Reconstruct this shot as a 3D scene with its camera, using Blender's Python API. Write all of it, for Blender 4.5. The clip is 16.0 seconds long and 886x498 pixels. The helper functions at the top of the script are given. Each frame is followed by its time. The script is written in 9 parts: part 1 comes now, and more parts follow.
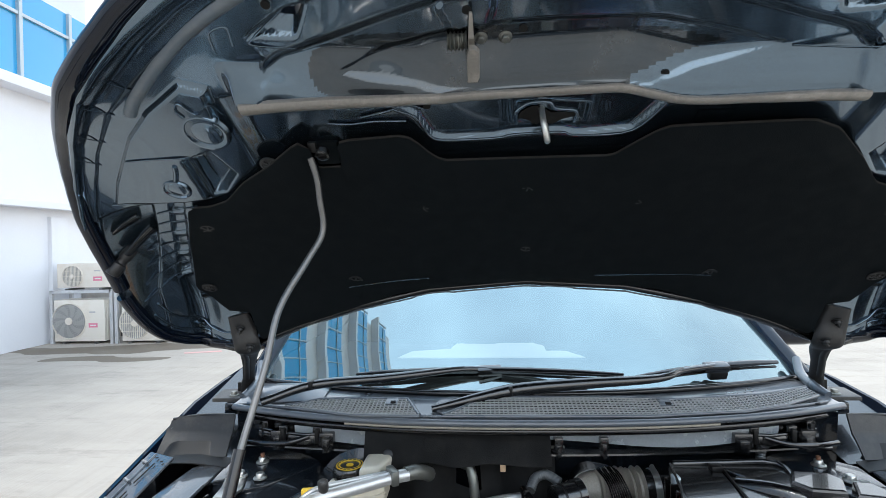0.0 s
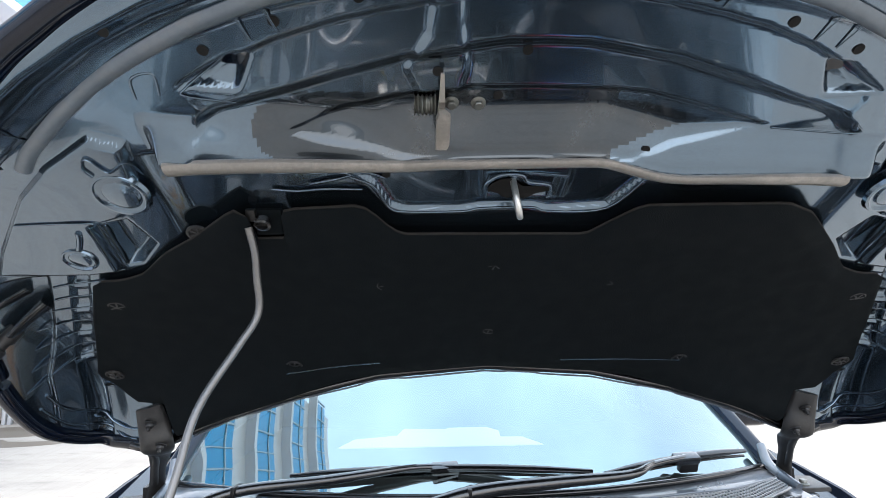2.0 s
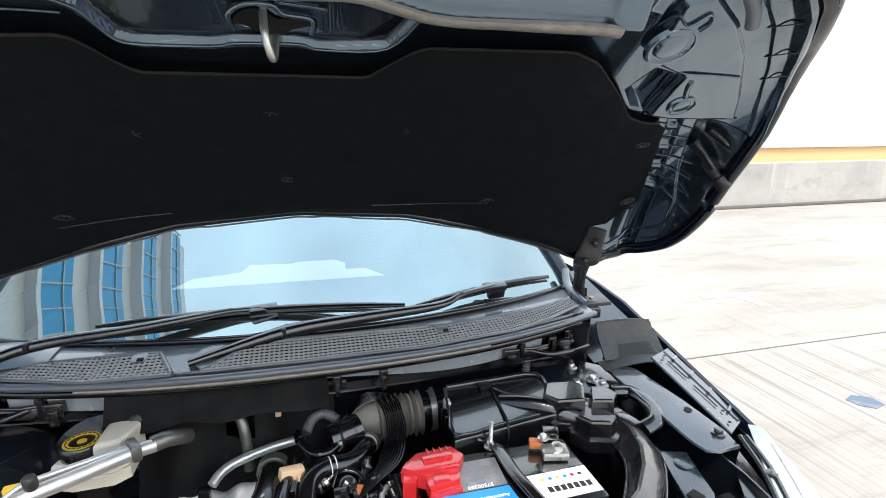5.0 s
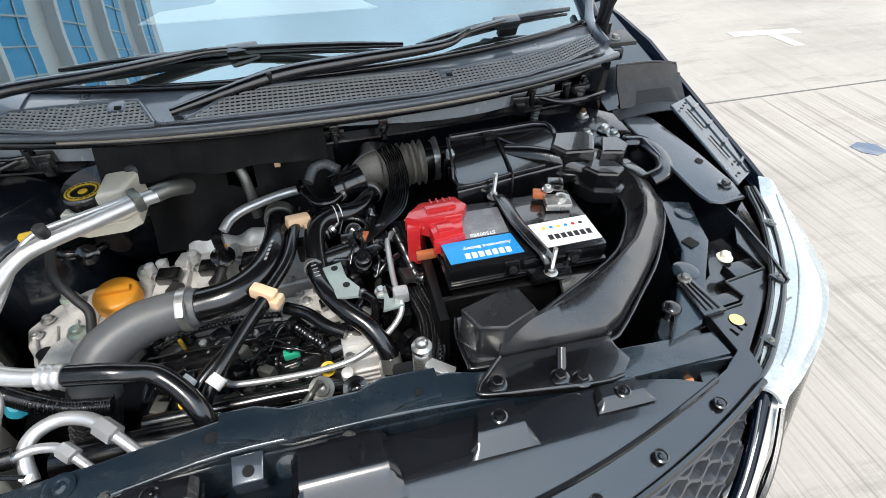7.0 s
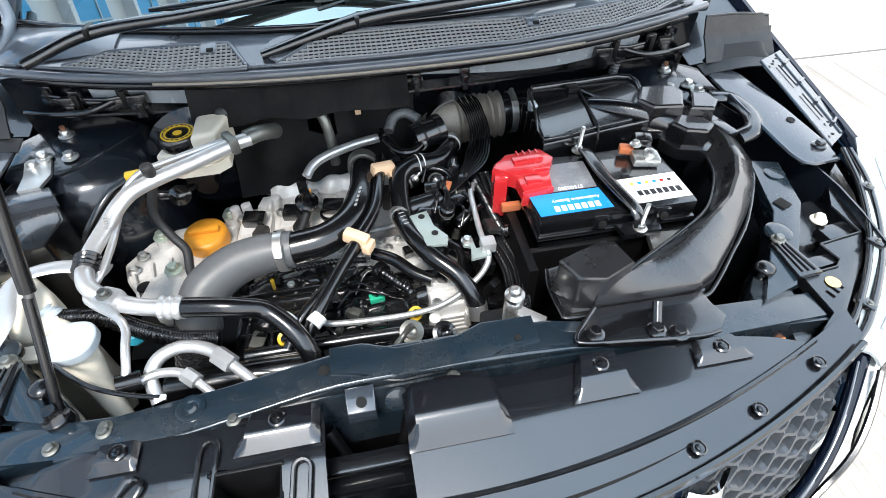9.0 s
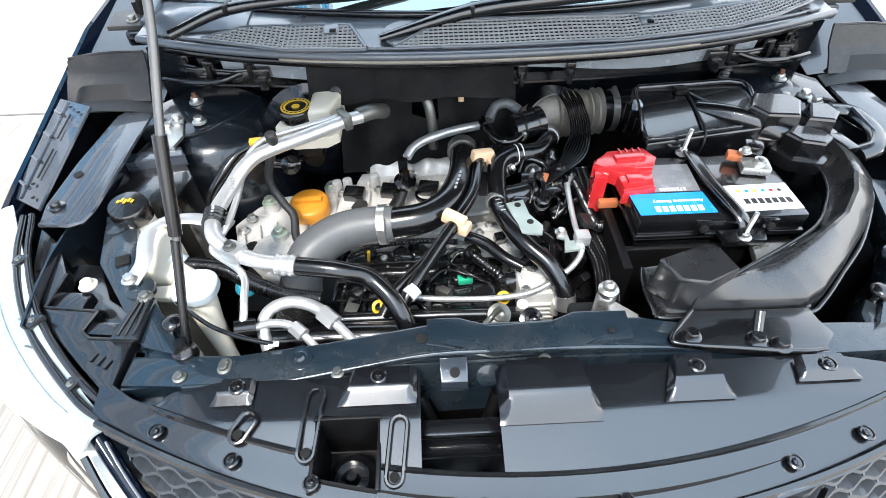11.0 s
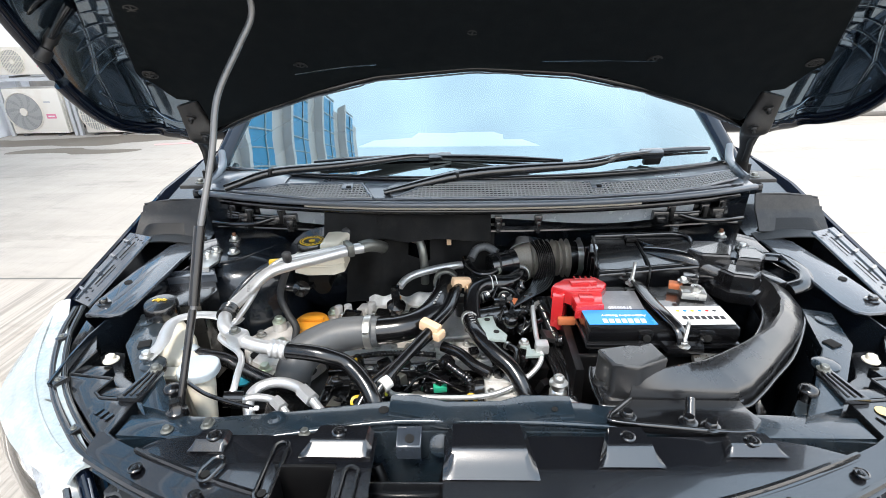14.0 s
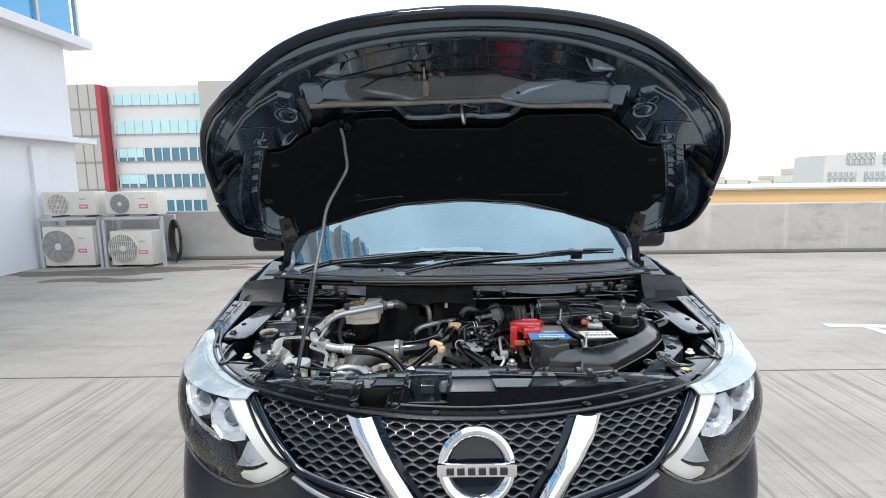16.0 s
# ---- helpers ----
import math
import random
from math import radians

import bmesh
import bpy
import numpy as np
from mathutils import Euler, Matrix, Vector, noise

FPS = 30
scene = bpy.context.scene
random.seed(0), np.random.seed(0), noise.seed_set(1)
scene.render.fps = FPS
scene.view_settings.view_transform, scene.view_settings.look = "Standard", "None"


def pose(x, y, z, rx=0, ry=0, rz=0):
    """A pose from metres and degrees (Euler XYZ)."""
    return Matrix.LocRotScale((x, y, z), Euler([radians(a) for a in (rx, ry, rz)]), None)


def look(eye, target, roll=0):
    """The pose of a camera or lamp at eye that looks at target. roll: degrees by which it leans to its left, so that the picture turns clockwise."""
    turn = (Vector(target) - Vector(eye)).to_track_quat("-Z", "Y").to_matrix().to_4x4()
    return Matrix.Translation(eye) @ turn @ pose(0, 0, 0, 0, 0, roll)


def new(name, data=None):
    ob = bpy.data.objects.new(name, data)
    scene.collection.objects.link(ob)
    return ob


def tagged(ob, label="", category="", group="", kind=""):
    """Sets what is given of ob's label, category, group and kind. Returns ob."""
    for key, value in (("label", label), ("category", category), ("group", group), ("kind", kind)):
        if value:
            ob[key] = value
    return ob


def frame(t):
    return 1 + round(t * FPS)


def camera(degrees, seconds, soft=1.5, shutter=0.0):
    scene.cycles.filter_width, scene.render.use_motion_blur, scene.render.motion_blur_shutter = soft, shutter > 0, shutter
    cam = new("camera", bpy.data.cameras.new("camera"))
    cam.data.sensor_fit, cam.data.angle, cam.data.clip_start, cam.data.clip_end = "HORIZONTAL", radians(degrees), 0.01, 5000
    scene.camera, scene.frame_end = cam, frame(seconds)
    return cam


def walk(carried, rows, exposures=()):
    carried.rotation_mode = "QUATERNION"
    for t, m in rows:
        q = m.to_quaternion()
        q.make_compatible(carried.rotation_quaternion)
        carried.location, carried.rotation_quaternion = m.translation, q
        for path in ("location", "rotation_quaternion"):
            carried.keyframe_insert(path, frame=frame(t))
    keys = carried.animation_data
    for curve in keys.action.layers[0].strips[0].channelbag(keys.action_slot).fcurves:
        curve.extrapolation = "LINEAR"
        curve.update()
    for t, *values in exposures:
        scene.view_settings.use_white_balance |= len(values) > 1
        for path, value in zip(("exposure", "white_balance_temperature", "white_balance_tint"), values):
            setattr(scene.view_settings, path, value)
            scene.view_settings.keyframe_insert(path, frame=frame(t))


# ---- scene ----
cam = camera(82.6, 16.0, 0.55)
PATH = [
    (0, (-0.113, -0.302, 1.447), (-0.246, 1.694, 1.436), -1.3),
    (0.5, (-0.145, -0.231, 1.47), (-0.33, 1.757, 1.583), -1.4),
    (1, (-0.162, -0.208, 1.474), (-0.347, 1.774, 1.671), -1.3),
    (1.5, (-0.156, -0.198, 1.473), (-0.254, 1.786, 1.707), -1.2),
    (2, (-0.142, -0.203, 1.473), (-0.045, 1.779, 1.726), -0.8),
    (2.5, (-0.135, -0.215, 1.471), (0.161, 1.742, 1.753), -0.3),
    (3, (-0.114, -0.22, 1.472), (0.35, 1.704, 1.76), -0.2),
    (3.2, (-0.097, -0.224, 1.473), (0.398, 1.692, 1.761), -0.1),
    (5.3, (0.05, -0.163, 1.518), (0.52, 1.665, 0.856), -0.3),
    (5.5, (0.061, -0.149, 1.518), (0.515, 1.623, 0.71), -0.3),
    (6, (0.07, -0.125, 1.507), (0.489, 1.51, 0.434), -0.4),
    (6.5, (0.066, -0.116, 1.499), (0.453, 1.412, 0.266), -0.5),
    (6.7, (0.059, -0.116, 1.496), (0.444, 1.38, 0.225), -0.3),
    (7, (0.047, -0.117, 1.494), (0.411, 1.341, 0.174), -0.5),
    (7.5, (0.018, -0.114, 1.492), (0.353, 1.297, 0.114), -0.6),
    (8, (-0.01, -0.107, 1.49), (0.299, 1.284, 0.087), -0.6),
    (8.5, (-0.035, -0.106, 1.494), (0.247, 1.269, 0.069), -0.8),
    (9, (-0.064, -0.109, 1.493), (0.186, 1.256, 0.054), -0.9),
    (9.5, (-0.096, -0.115, 1.498), (0.111, 1.246, 0.047), -1.1),
    (10, (-0.129, -0.125, 1.499), (0.025, 1.239, 0.045), -1.3),
    (10.2, (-0.137, -0.127, 1.5), (-0.011, 1.238, 0.044), -1.5),
    (12.3, (-0.065, -0.141, 1.464), (-0.124, 1.287, 0.065), -1.3),
    (12.5, (-0.052, -0.137, 1.456), (-0.113, 1.299, 0.065), -1.3),
    (13, (-0.052, -0.124, 1.477), (-0.119, 1.35, 0.126), -1.3),
    (13.5, (-0.029, -0.197, 1.485), (-0.103, 1.51, 0.445), -1.3),
    (14, (-0.039, -0.353, 1.45), (-0.103, 1.476, 0.643), -1.2),
    (14.5, (-0.085, -0.547, 1.441), (-0.134, 1.357, 0.832), -1.1),
    (15, (-0.09, -0.741, 1.437), (-0.113, 1.201, 0.962), -0.9),
    (15.5, (-0.039, -0.934, 1.442), (-0.056, 1.033, 1.078), -0.9),
    (16, (-0.057, -1.084, 1.439), (-0.075, 0.897, 1.162), -0.8),
]
EXPOSURES = [(0, 0.95, 6400, 9), (1.2, 0.95, 6550, 11), (1.7, 1.1, 6600, 12), (2.3, 1.6, 6400, 13), (3.2, 1.65, 6450, 12), (5.5, 1.0, 6900, 11), (7, 0.9, 6800, 11), (9, 1.40, 6600, 11), (10, 1.56, 6600, 11), (12.5, 1.66, 6600, 11), (13.5, 1.42, 6850, 12), (14.5, 1.12, 6750, 12), (15.3, 0.75, 6600, 11), (16, 0.55, 6600, 11)]
SUN, SUN_UP, SUN_TURN, SKY = 1.8, 62, 200, 0.17
walk(cam, [(t, look(eye, target, roll)) for t, eye, target, roll in PATH], EXPOSURES)

# ---- light: bright hazy sky over an open roof deck ----
world = bpy.data.worlds.new("hazy_sky")
scene.world = world
world.use_nodes = True
wn, wl = world.node_tree.nodes, world.node_tree.links
wn.clear()
sky = wn.new("ShaderNodeTexSky")
sky.sky_type = "NISHITA"
sky.sun_disc = False
sky.sun_elevation, sky.sun_rotation = radians(SUN_UP), radians(SUN_TURN)
sky.air_density, sky.dust_density, sky.ozone_density = 1.0, 3.0, 1.5
haze = wn.new("ShaderNodeMix")
haze.data_type = "RGBA"
pale = wn.new("ShaderNodeMix")
pale.data_type = "RGBA"
pale.inputs[6].default_value, pale.inputs[7].default_value = (7.6, 7.7, 7.7, 1), (5.3, 7.0, 8.7, 1)
lift, height = wn.new("ShaderNodeMapRange"), wn.new("ShaderNodeSeparateXYZ")
lift.inputs[1].default_value, lift.inputs[2].default_value = 0.15, 0.85
cloud = wn.new("ShaderNodeTexNoise")
cloud.inputs["Scale"].default_value, cloud.inputs["Detail"].default_value = 2.2, 5
ramp = wn.new("ShaderNodeMapRange")
ramp.inputs[1].default_value, ramp.inputs[2].default_value = 0.35, 0.65
ramp.inputs[3].default_value, ramp.inputs[4].default_value = 0.62, 0.97
tc = wn.new("ShaderNodeTexCoord")
bg, wo = wn.new("ShaderNodeBackground"), wn.new("ShaderNodeOutputWorld")
bg.inputs["Strength"].default_value = SKY
wl.new(tc.outputs["Generated"], height.inputs[0])
wl.new(height.outputs[2], lift.inputs[0])
wl.new(lift.outputs[0], pale.inputs[0])
wl.new(pale.outputs[2], haze.inputs[7])
wl.new(tc.outputs["Generated"], cloud.inputs["Vector"])
wl.new(cloud.outputs["Fac"], ramp.inputs[0])
wl.new(ramp.outputs[0], haze.inputs[0])
wl.new(sky.outputs[0], haze.inputs[6])
wl.new(haze.outputs[2], bg.inputs[0])
wl.new(bg.outputs[0], wo.inputs[0])
lamp = bpy.data.lights.new("sun", "SUN")
lamp.energy, lamp.angle, lamp.color = SUN, radians(12), (1.0, 0.96, 0.9)
sun_ob = new("sun", lamp)
a, b = radians(SUN_UP), radians(SUN_TURN)
sun_ob.matrix_world = look((0, 0, 0), (-math.sin(b) * math.cos(a), -math.cos(b) * math.cos(a), -math.sin(a)))


# ---- materials ----
def mat(name, color, rough=0.5, metal=0.0, var=0.15, scale=20.0, bump=0.0, bscale=200.0, dust=0.0, coat=0.0, spec=0.5, rvar=0.15, dustcol=(0.35, 0.31, 0.26)):
    """A surface with grain at two scales, uneven gloss, optional dust patches and relief."""
    m = bpy.data.materials.new(name)
    m.use_nodes = True
    n, l = m.node_tree.nodes, m.node_tree.links
    p = n["Principled BSDF"]
    t = n.new("ShaderNodeTexCoord")
    big, small = n.new("ShaderNodeTexNoise"), n.new("ShaderNodeTexNoise")
    big.inputs["Scale"].default_value, big.inputs["Detail"].default_value = scale, 6
    small.inputs["Scale"].default_value, small.inputs["Detail"].default_value = bscale, 3
    for x in (big, small):
        l.new(t.outputs["Object"], x.inputs["Vector"])
    mixc = n.new("ShaderNodeMix")
    mixc.data_type = "RGBA"
    lo = [max(0, c * (1 - var)) for c in color]
    hi = [min(1, c * (1 + var)) for c in color]
    mixc.inputs[6].default_value, mixc.inputs[7].default_value = (*lo, 1), (*hi, 1)
    both = n.new("ShaderNodeMath")
    both.operation = "ADD"
    half = n.new("ShaderNodeMath")
    half.operation = "MULTIPLY"
    half.inputs[1].default_value = 0.5
    l.new(big.outputs["Fac"], both.inputs[0])
    l.new(small.outputs["Fac"], both.inputs[1])
    l.new(both.outputs[0], half.inputs[0])
    l.new(half.outputs[0], mixc.inputs[0])
    out = mixc.outputs[2]
    rr = n.new("ShaderNodeMapRange")
    rr.inputs[1].default_value, rr.inputs[2].default_value = 0.3, 0.7
    rr.inputs[3].default_value, rr.inputs[4].default_value = max(0.02, rough * (1 - rvar)), min(1, rough * (1 + rvar))
    l.new(big.outputs["Fac"], rr.inputs[0])
    rough_out = rr.outputs[0]
    if dust:
        d = n.new("ShaderNodeTexNoise")
        d.inputs["Scale"].default_value, d.inputs["Detail"].default_value, d.inputs["Roughness"].default_value = scale * 0.6, 9, 0.75
        l.new(t.outputs["Object"], d.inputs["Vector"])
        dr = n.new("ShaderNodeMapRange")
        dr.inputs[1].default_value, dr.inputs[2].default_value = 0.48, 0.75
        dr.inputs[4].default_value = dust
        l.new(d.outputs["Fac"], dr.inputs[0])
        dm = n.new("ShaderNodeMix")
        dm.data_type = "RGBA"
        dm.inputs[7].default_value = (*dustcol, 1)
        l.new(dr.outputs[0], dm.inputs[0])
        l.new(out, dm.inputs[6])
        out = dm.outputs[2]
        ra = n.new("ShaderNodeMath")
        ra.operation = "ADD"
        l.new(rough_out, ra.inputs[0])
        l.new(dr.outputs[0], ra.inputs[1])
        rough_out = ra.outputs[0]
    l.new(out, p.inputs["Base Color"])
    l.new(rough_out, p.inputs["Roughness"])
    p.inputs["Metallic"].default_value = metal
    p.inputs["Coat Weight"].default_value = coat
    p.inputs["Specular IOR Level"].default_value = spec
    if bump:
        bp = n.new("ShaderNodeBump")
        bp.inputs["Strength"].default_value, bp.inputs["Distance"].default_value = bump, 0.002
        l.new(half.outputs[0], bp.inputs["Height"])
        l.new(bp.outputs[0], p.inputs["Normal"])
    return m


def thin_glass(name, tint, gloss_floor, ior=1.5, gloss=(1, 1, 1)):
    """A thin sheet: clear through, with mirror gloss by Fresnel."""
    m = bpy.data.materials.new(name)
    m.use_nodes = True
    n, l = m.node_tree.nodes, m.node_tree.links
    n.remove(n["Principled BSDF"])
    tr, gl, mx, fr = n.new("ShaderNodeBsdfTransparent"), n.new("ShaderNodeBsdfGlossy"), n.new("ShaderNodeMixShader"), n.new("ShaderNodeFresnel")
    tr.inputs[0].default_value = (*tint, 1)
    gl.inputs["Roughness"].default_value = 0.01
    gl.inputs[0].default_value = (*gloss, 1)
    fr.inputs[0].default_value = ior
    mr = n.new("ShaderNodeMapRange")
    mr.inputs[3].default_value, mr.inputs[4].default_value = gloss_floor, 1.0
    l.new(fr.outputs[0], mr.inputs[0])
    l.new(mr.outputs[0], mx.inputs[0])
    l.new(tr.outputs[0], mx.inputs[1])
    l.new(gl.outputs[0], mx.inputs[2])
    l.new(mx.outputs[0], n["Material Output"].inputs[0])
    return m


# near-black for sheets and discs that paint in the shade inside openings
HOLE_SHADE = mat("hole_shade_black", (0.002, 0.002, 0.002), 0.9)
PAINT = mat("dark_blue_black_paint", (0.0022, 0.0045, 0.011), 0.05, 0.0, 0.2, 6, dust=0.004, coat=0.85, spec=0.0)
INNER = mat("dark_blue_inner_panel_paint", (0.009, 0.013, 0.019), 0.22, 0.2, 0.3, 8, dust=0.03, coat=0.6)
# dark bonnet paint with near-metal colour lifted, so its reflected sheen reads brighter
HOODP = mat("dark_blue_bonnet_lifted_sheen", (0.110, 0.158, 0.205), 0.19, 0.95, 0.25, 5, dust=0.015, coat=1.0, rvar=0.4)
BEAM = mat("dusty_dark_lock_beam_paint", (0.045, 0.058, 0.070), 0.18, 0.9, 0.3, 9, dust=0.28, coat=0.9, dustcol=(0.20, 0.18, 0.155))
SILL = mat("worn_inner_wing_paint", (0.032, 0.040, 0.052), 0.22, 0.2, 0.35, 9, bump=0.08, dust=0.12, spec=0.6, coat=0.9)
RAIL = mat("dark_blue_crossmember_paint", (0.012, 0.022, 0.032), 0.24, 0.2, 0.3, 10, bump=0.06, dust=0.10, coat=0.7)
PLASTIC = mat("black_satin_plastic", (0.0045, 0.0048, 0.0058), 0.22, 0.0, 0.3, 15, 0.10, 900, dust=0.012, coat=0.8, spec=0.7)
PLASTIC_M = mat("black_matt_plastic", (0.0032, 0.0032, 0.0036), 0.38, 0.0, 0.3, 15, 0.3, 700, dust=0.010, spec=0.35)
COVERP = mat("black_gloss_cover_plastic", (0.0045, 0.005, 0.0068), 0.22, 0.0, 0.3, 7, 0.06, 900, dust=0.010, coat=0.85, spec=0.75)
TRIM = mat("grey_black_cowl_plastic", (0.082, 0.094, 0.112), 0.30, 0.0, 0.25, 12, 0.15, 800, dust=0.15, coat=0.7)
SHIELD = mat("grey_inner_wing_plastic", (0.014, 0.014, 0.015), 0.42, 0.0, 0.3, 12, 0.3, 500, dust=0.14)
RUBBER = mat("black_rubber", (0.0035, 0.0035, 0.0042), 0.22, 0.0, 0.25, 25, 0.10, 400, dust=0.014, coat=0.5, spec=0.5)
FELT = mat("charcoal_felt", (0.0030, 0.0050, 0.0064), 0.95, 0.0, 0.3, 30, 0.8, 700, spec=0.15)
CLOTH = mat("black_firewall_insulation", (0.0035, 0.0035, 0.0036), 0.7, 0.0, 0.35, 25, 0.8, 500, dust=0.03, spec=0.2)
ALLOY = mat("cast_aluminium", (0.66, 0.65, 0.63), 0.42, 0.3, 0.2, 30, 0.6, 300, dust=0.45, dustcol=(0.22, 0.19, 0.15))
ALPIPE = mat("brushed_aluminium_pipe", (0.62, 0.62, 0.62), 0.34, 0.7, 0.15, 25, 0.2, 400, dust=0.16, dustcol=(0.25, 0.24, 0.22))
COVER_W = mat("weathered_light_cover", (0.72, 0.69, 0.65), 0.45, 0.1, 0.2, 22, 0.4, 260, dust=0.45, dustcol=(0.28, 0.23, 0.18))
STEEL = mat("zinc_steel", (0.6, 0.6, 0.58), 0.3, 0.9, 0.15, 40, 0.1, 500, dust=0.15)
DULLSTEEL = mat("dull_grey_steel", (0.19, 0.195, 0.18), 0.4, 0.8, 0.2, 30, 0.2, 400, dust=0.25)
CHROME = mat("chrome", (0.82, 0.83, 0.85), 0.05, 1.0, 0.04, 5, rvar=0.3)
GREYHOSE = mat("grey_rubber_hose", (0.085, 0.09, 0.095), 0.42, 0.0, 0.18, 25, 0.15, 500, dust=0.12)
BRAID = mat("black_braided_sleeve", (0.02, 0.02, 0.021), 0.55, 0.0, 0.35, 60, 0.9, 420)
ORANGE = mat("yellow_orange_plastic", (0.75, 0.30, 0.025), 0.38, 0.0, 0.1, 20, 0.05, 300, dust=0.06)
YELLOW = mat("yellow_plastic", (0.75, 0.48, 0.03), 0.4, 0.0, 0.1, 20)
RED = mat("red_terminal_cover_plastic", (0.50, 0.018, 0.022), 0.24, 0.0, 0.2, 20, 0.12, 300, dust=0.10, coat=0.7)
BLUE = mat("blue_label_print", (0.012, 0.25, 0.62), 0.25, 0.0, 0.06, 12, dust=0.03)
PAPER = mat("white_label_paper", (0.72, 0.72, 0.70), 0.35, 0.0, 0.05, 15, dust=0.08)
WHITE_T = mat("cream_translucent_plastic", (0.70, 0.65, 0.54), 0.4, 0.0, 0.08, 12, 0.05, 200, dust=0.14)
GREYCAP = mat("pale_grey_plastic", (0.46, 0.52, 0.56), 0.45, 0.0, 0.08, 12, dust=0.1)
GREEN = mat("green_plastic", (0.02, 0.38, 0.22), 0.35)
TAN = mat("tan_plastic_clip", (0.72, 0.50, 0.32), 0.5, 0.0, 0.1, 25, dust=0.1)
DUSTY = mat("dusty_satin_black_plastic", (0.011, 0.0115, 0.0130), 0.28, 0.0, 0.3, 12, 0.15, 800, dust=0.08, coat=0.5, spec=0.7, dustcol=(0.16, 0.16, 0.16))
GREENZINC = mat("pale_green_zinc_plate", (0.34, 0.40, 0.38), 0.38, 0.45, 0.25, 40, 0.2, 300, dust=0.2)
COPPER = mat("copper_orange_fuse", (0.55, 0.17, 0.07), 0.45, 0.1, 0.2, 30)
INK_W = mat("white_print", (0.8, 0.82, 0.85), 0.4, 0.0, 0.02)
INK_GREY = mat("worn_grey_print", (0.30, 0.30, 0.30), 0.5, 0.0, 0.3, 200)
INK_B = mat("black_print", (0.02, 0.02, 0.025), 0.4, 0.0, 0.02)
LAMPGLASS = thin_glass("clear_headlight_lens", (0.96, 0.98, 1.0), 0.0, 1.22)
LAMPTOP = mat("hazed_clear_lamp_top", (0.31, 0.36, 0.37), 0.10, 0.0, 0.5, 9, dust=0.85, coat=1.0, dustcol=(0.67, 0.685, 0.68))
LAMPWHITE = mat("white_light_guide", (0.88, 0.87, 0.83), 0.25, 0.0, 0.05, 8, coat=0.5)
REFLECT = mat("lamp_reflector", (0.80, 0.83, 0.87), 0.28, 0.55, 0.08, 10, coat=0.6)
WINDSCREEN = thin_glass("windscreen_glass", (0.42, 0.50, 0.52), 0.30, 1.52, (0.80, 0.97, 0.99))
BLUEGLASS = mat("blue_window_glass", (0.015, 0.30, 0.60), 0.08, 0.0, 0.15, 0.6, coat=1.0)
PALEGLASS = mat("pale_teal_window_glass", (0.30, 0.52, 0.55), 0.15, 0.0, 0.25, 0.5, coat=0.6)
DARKGLASS = mat("dark_teal_window_glass", (0.02, 0.12, 0.18), 0.1, 0.0, 0.3, 0.5, coat=0.6)
WALLW = mat("white_painted_wall", (0.70, 0.71, 0.75), 0.7, 0.0, 0.05, 0.8, 0.1, 40, dust=0.08)
WALLF = mat("far_white_wall", (0.48, 0.475, 0.46), 0.8, 0.0, 0.05, 0.3)
WALLT = mat("far_grey_tile_wall", (0.33, 0.32, 0.295), 0.8, 0.0, 0.12, 0.8)
WALLO = mat("far_orange_wall", (0.66, 0.42, 0.20), 0.8, 0.0, 0.06, 0.3)
WALLR = mat("far_red_pillar", (0.30, 0.035, 0.045), 0.7, 0.0, 0.1, 0.5)
ACW = mat("off_white_unit_casing", (0.70, 0.66, 0.60), 0.5, 0.0, 0.06, 3, dust=0.30, dustcol=(0.42, 0.28, 0.15))
ACD = mat("dark_fan_grille", (0.10, 0.10, 0.10), 0.6)


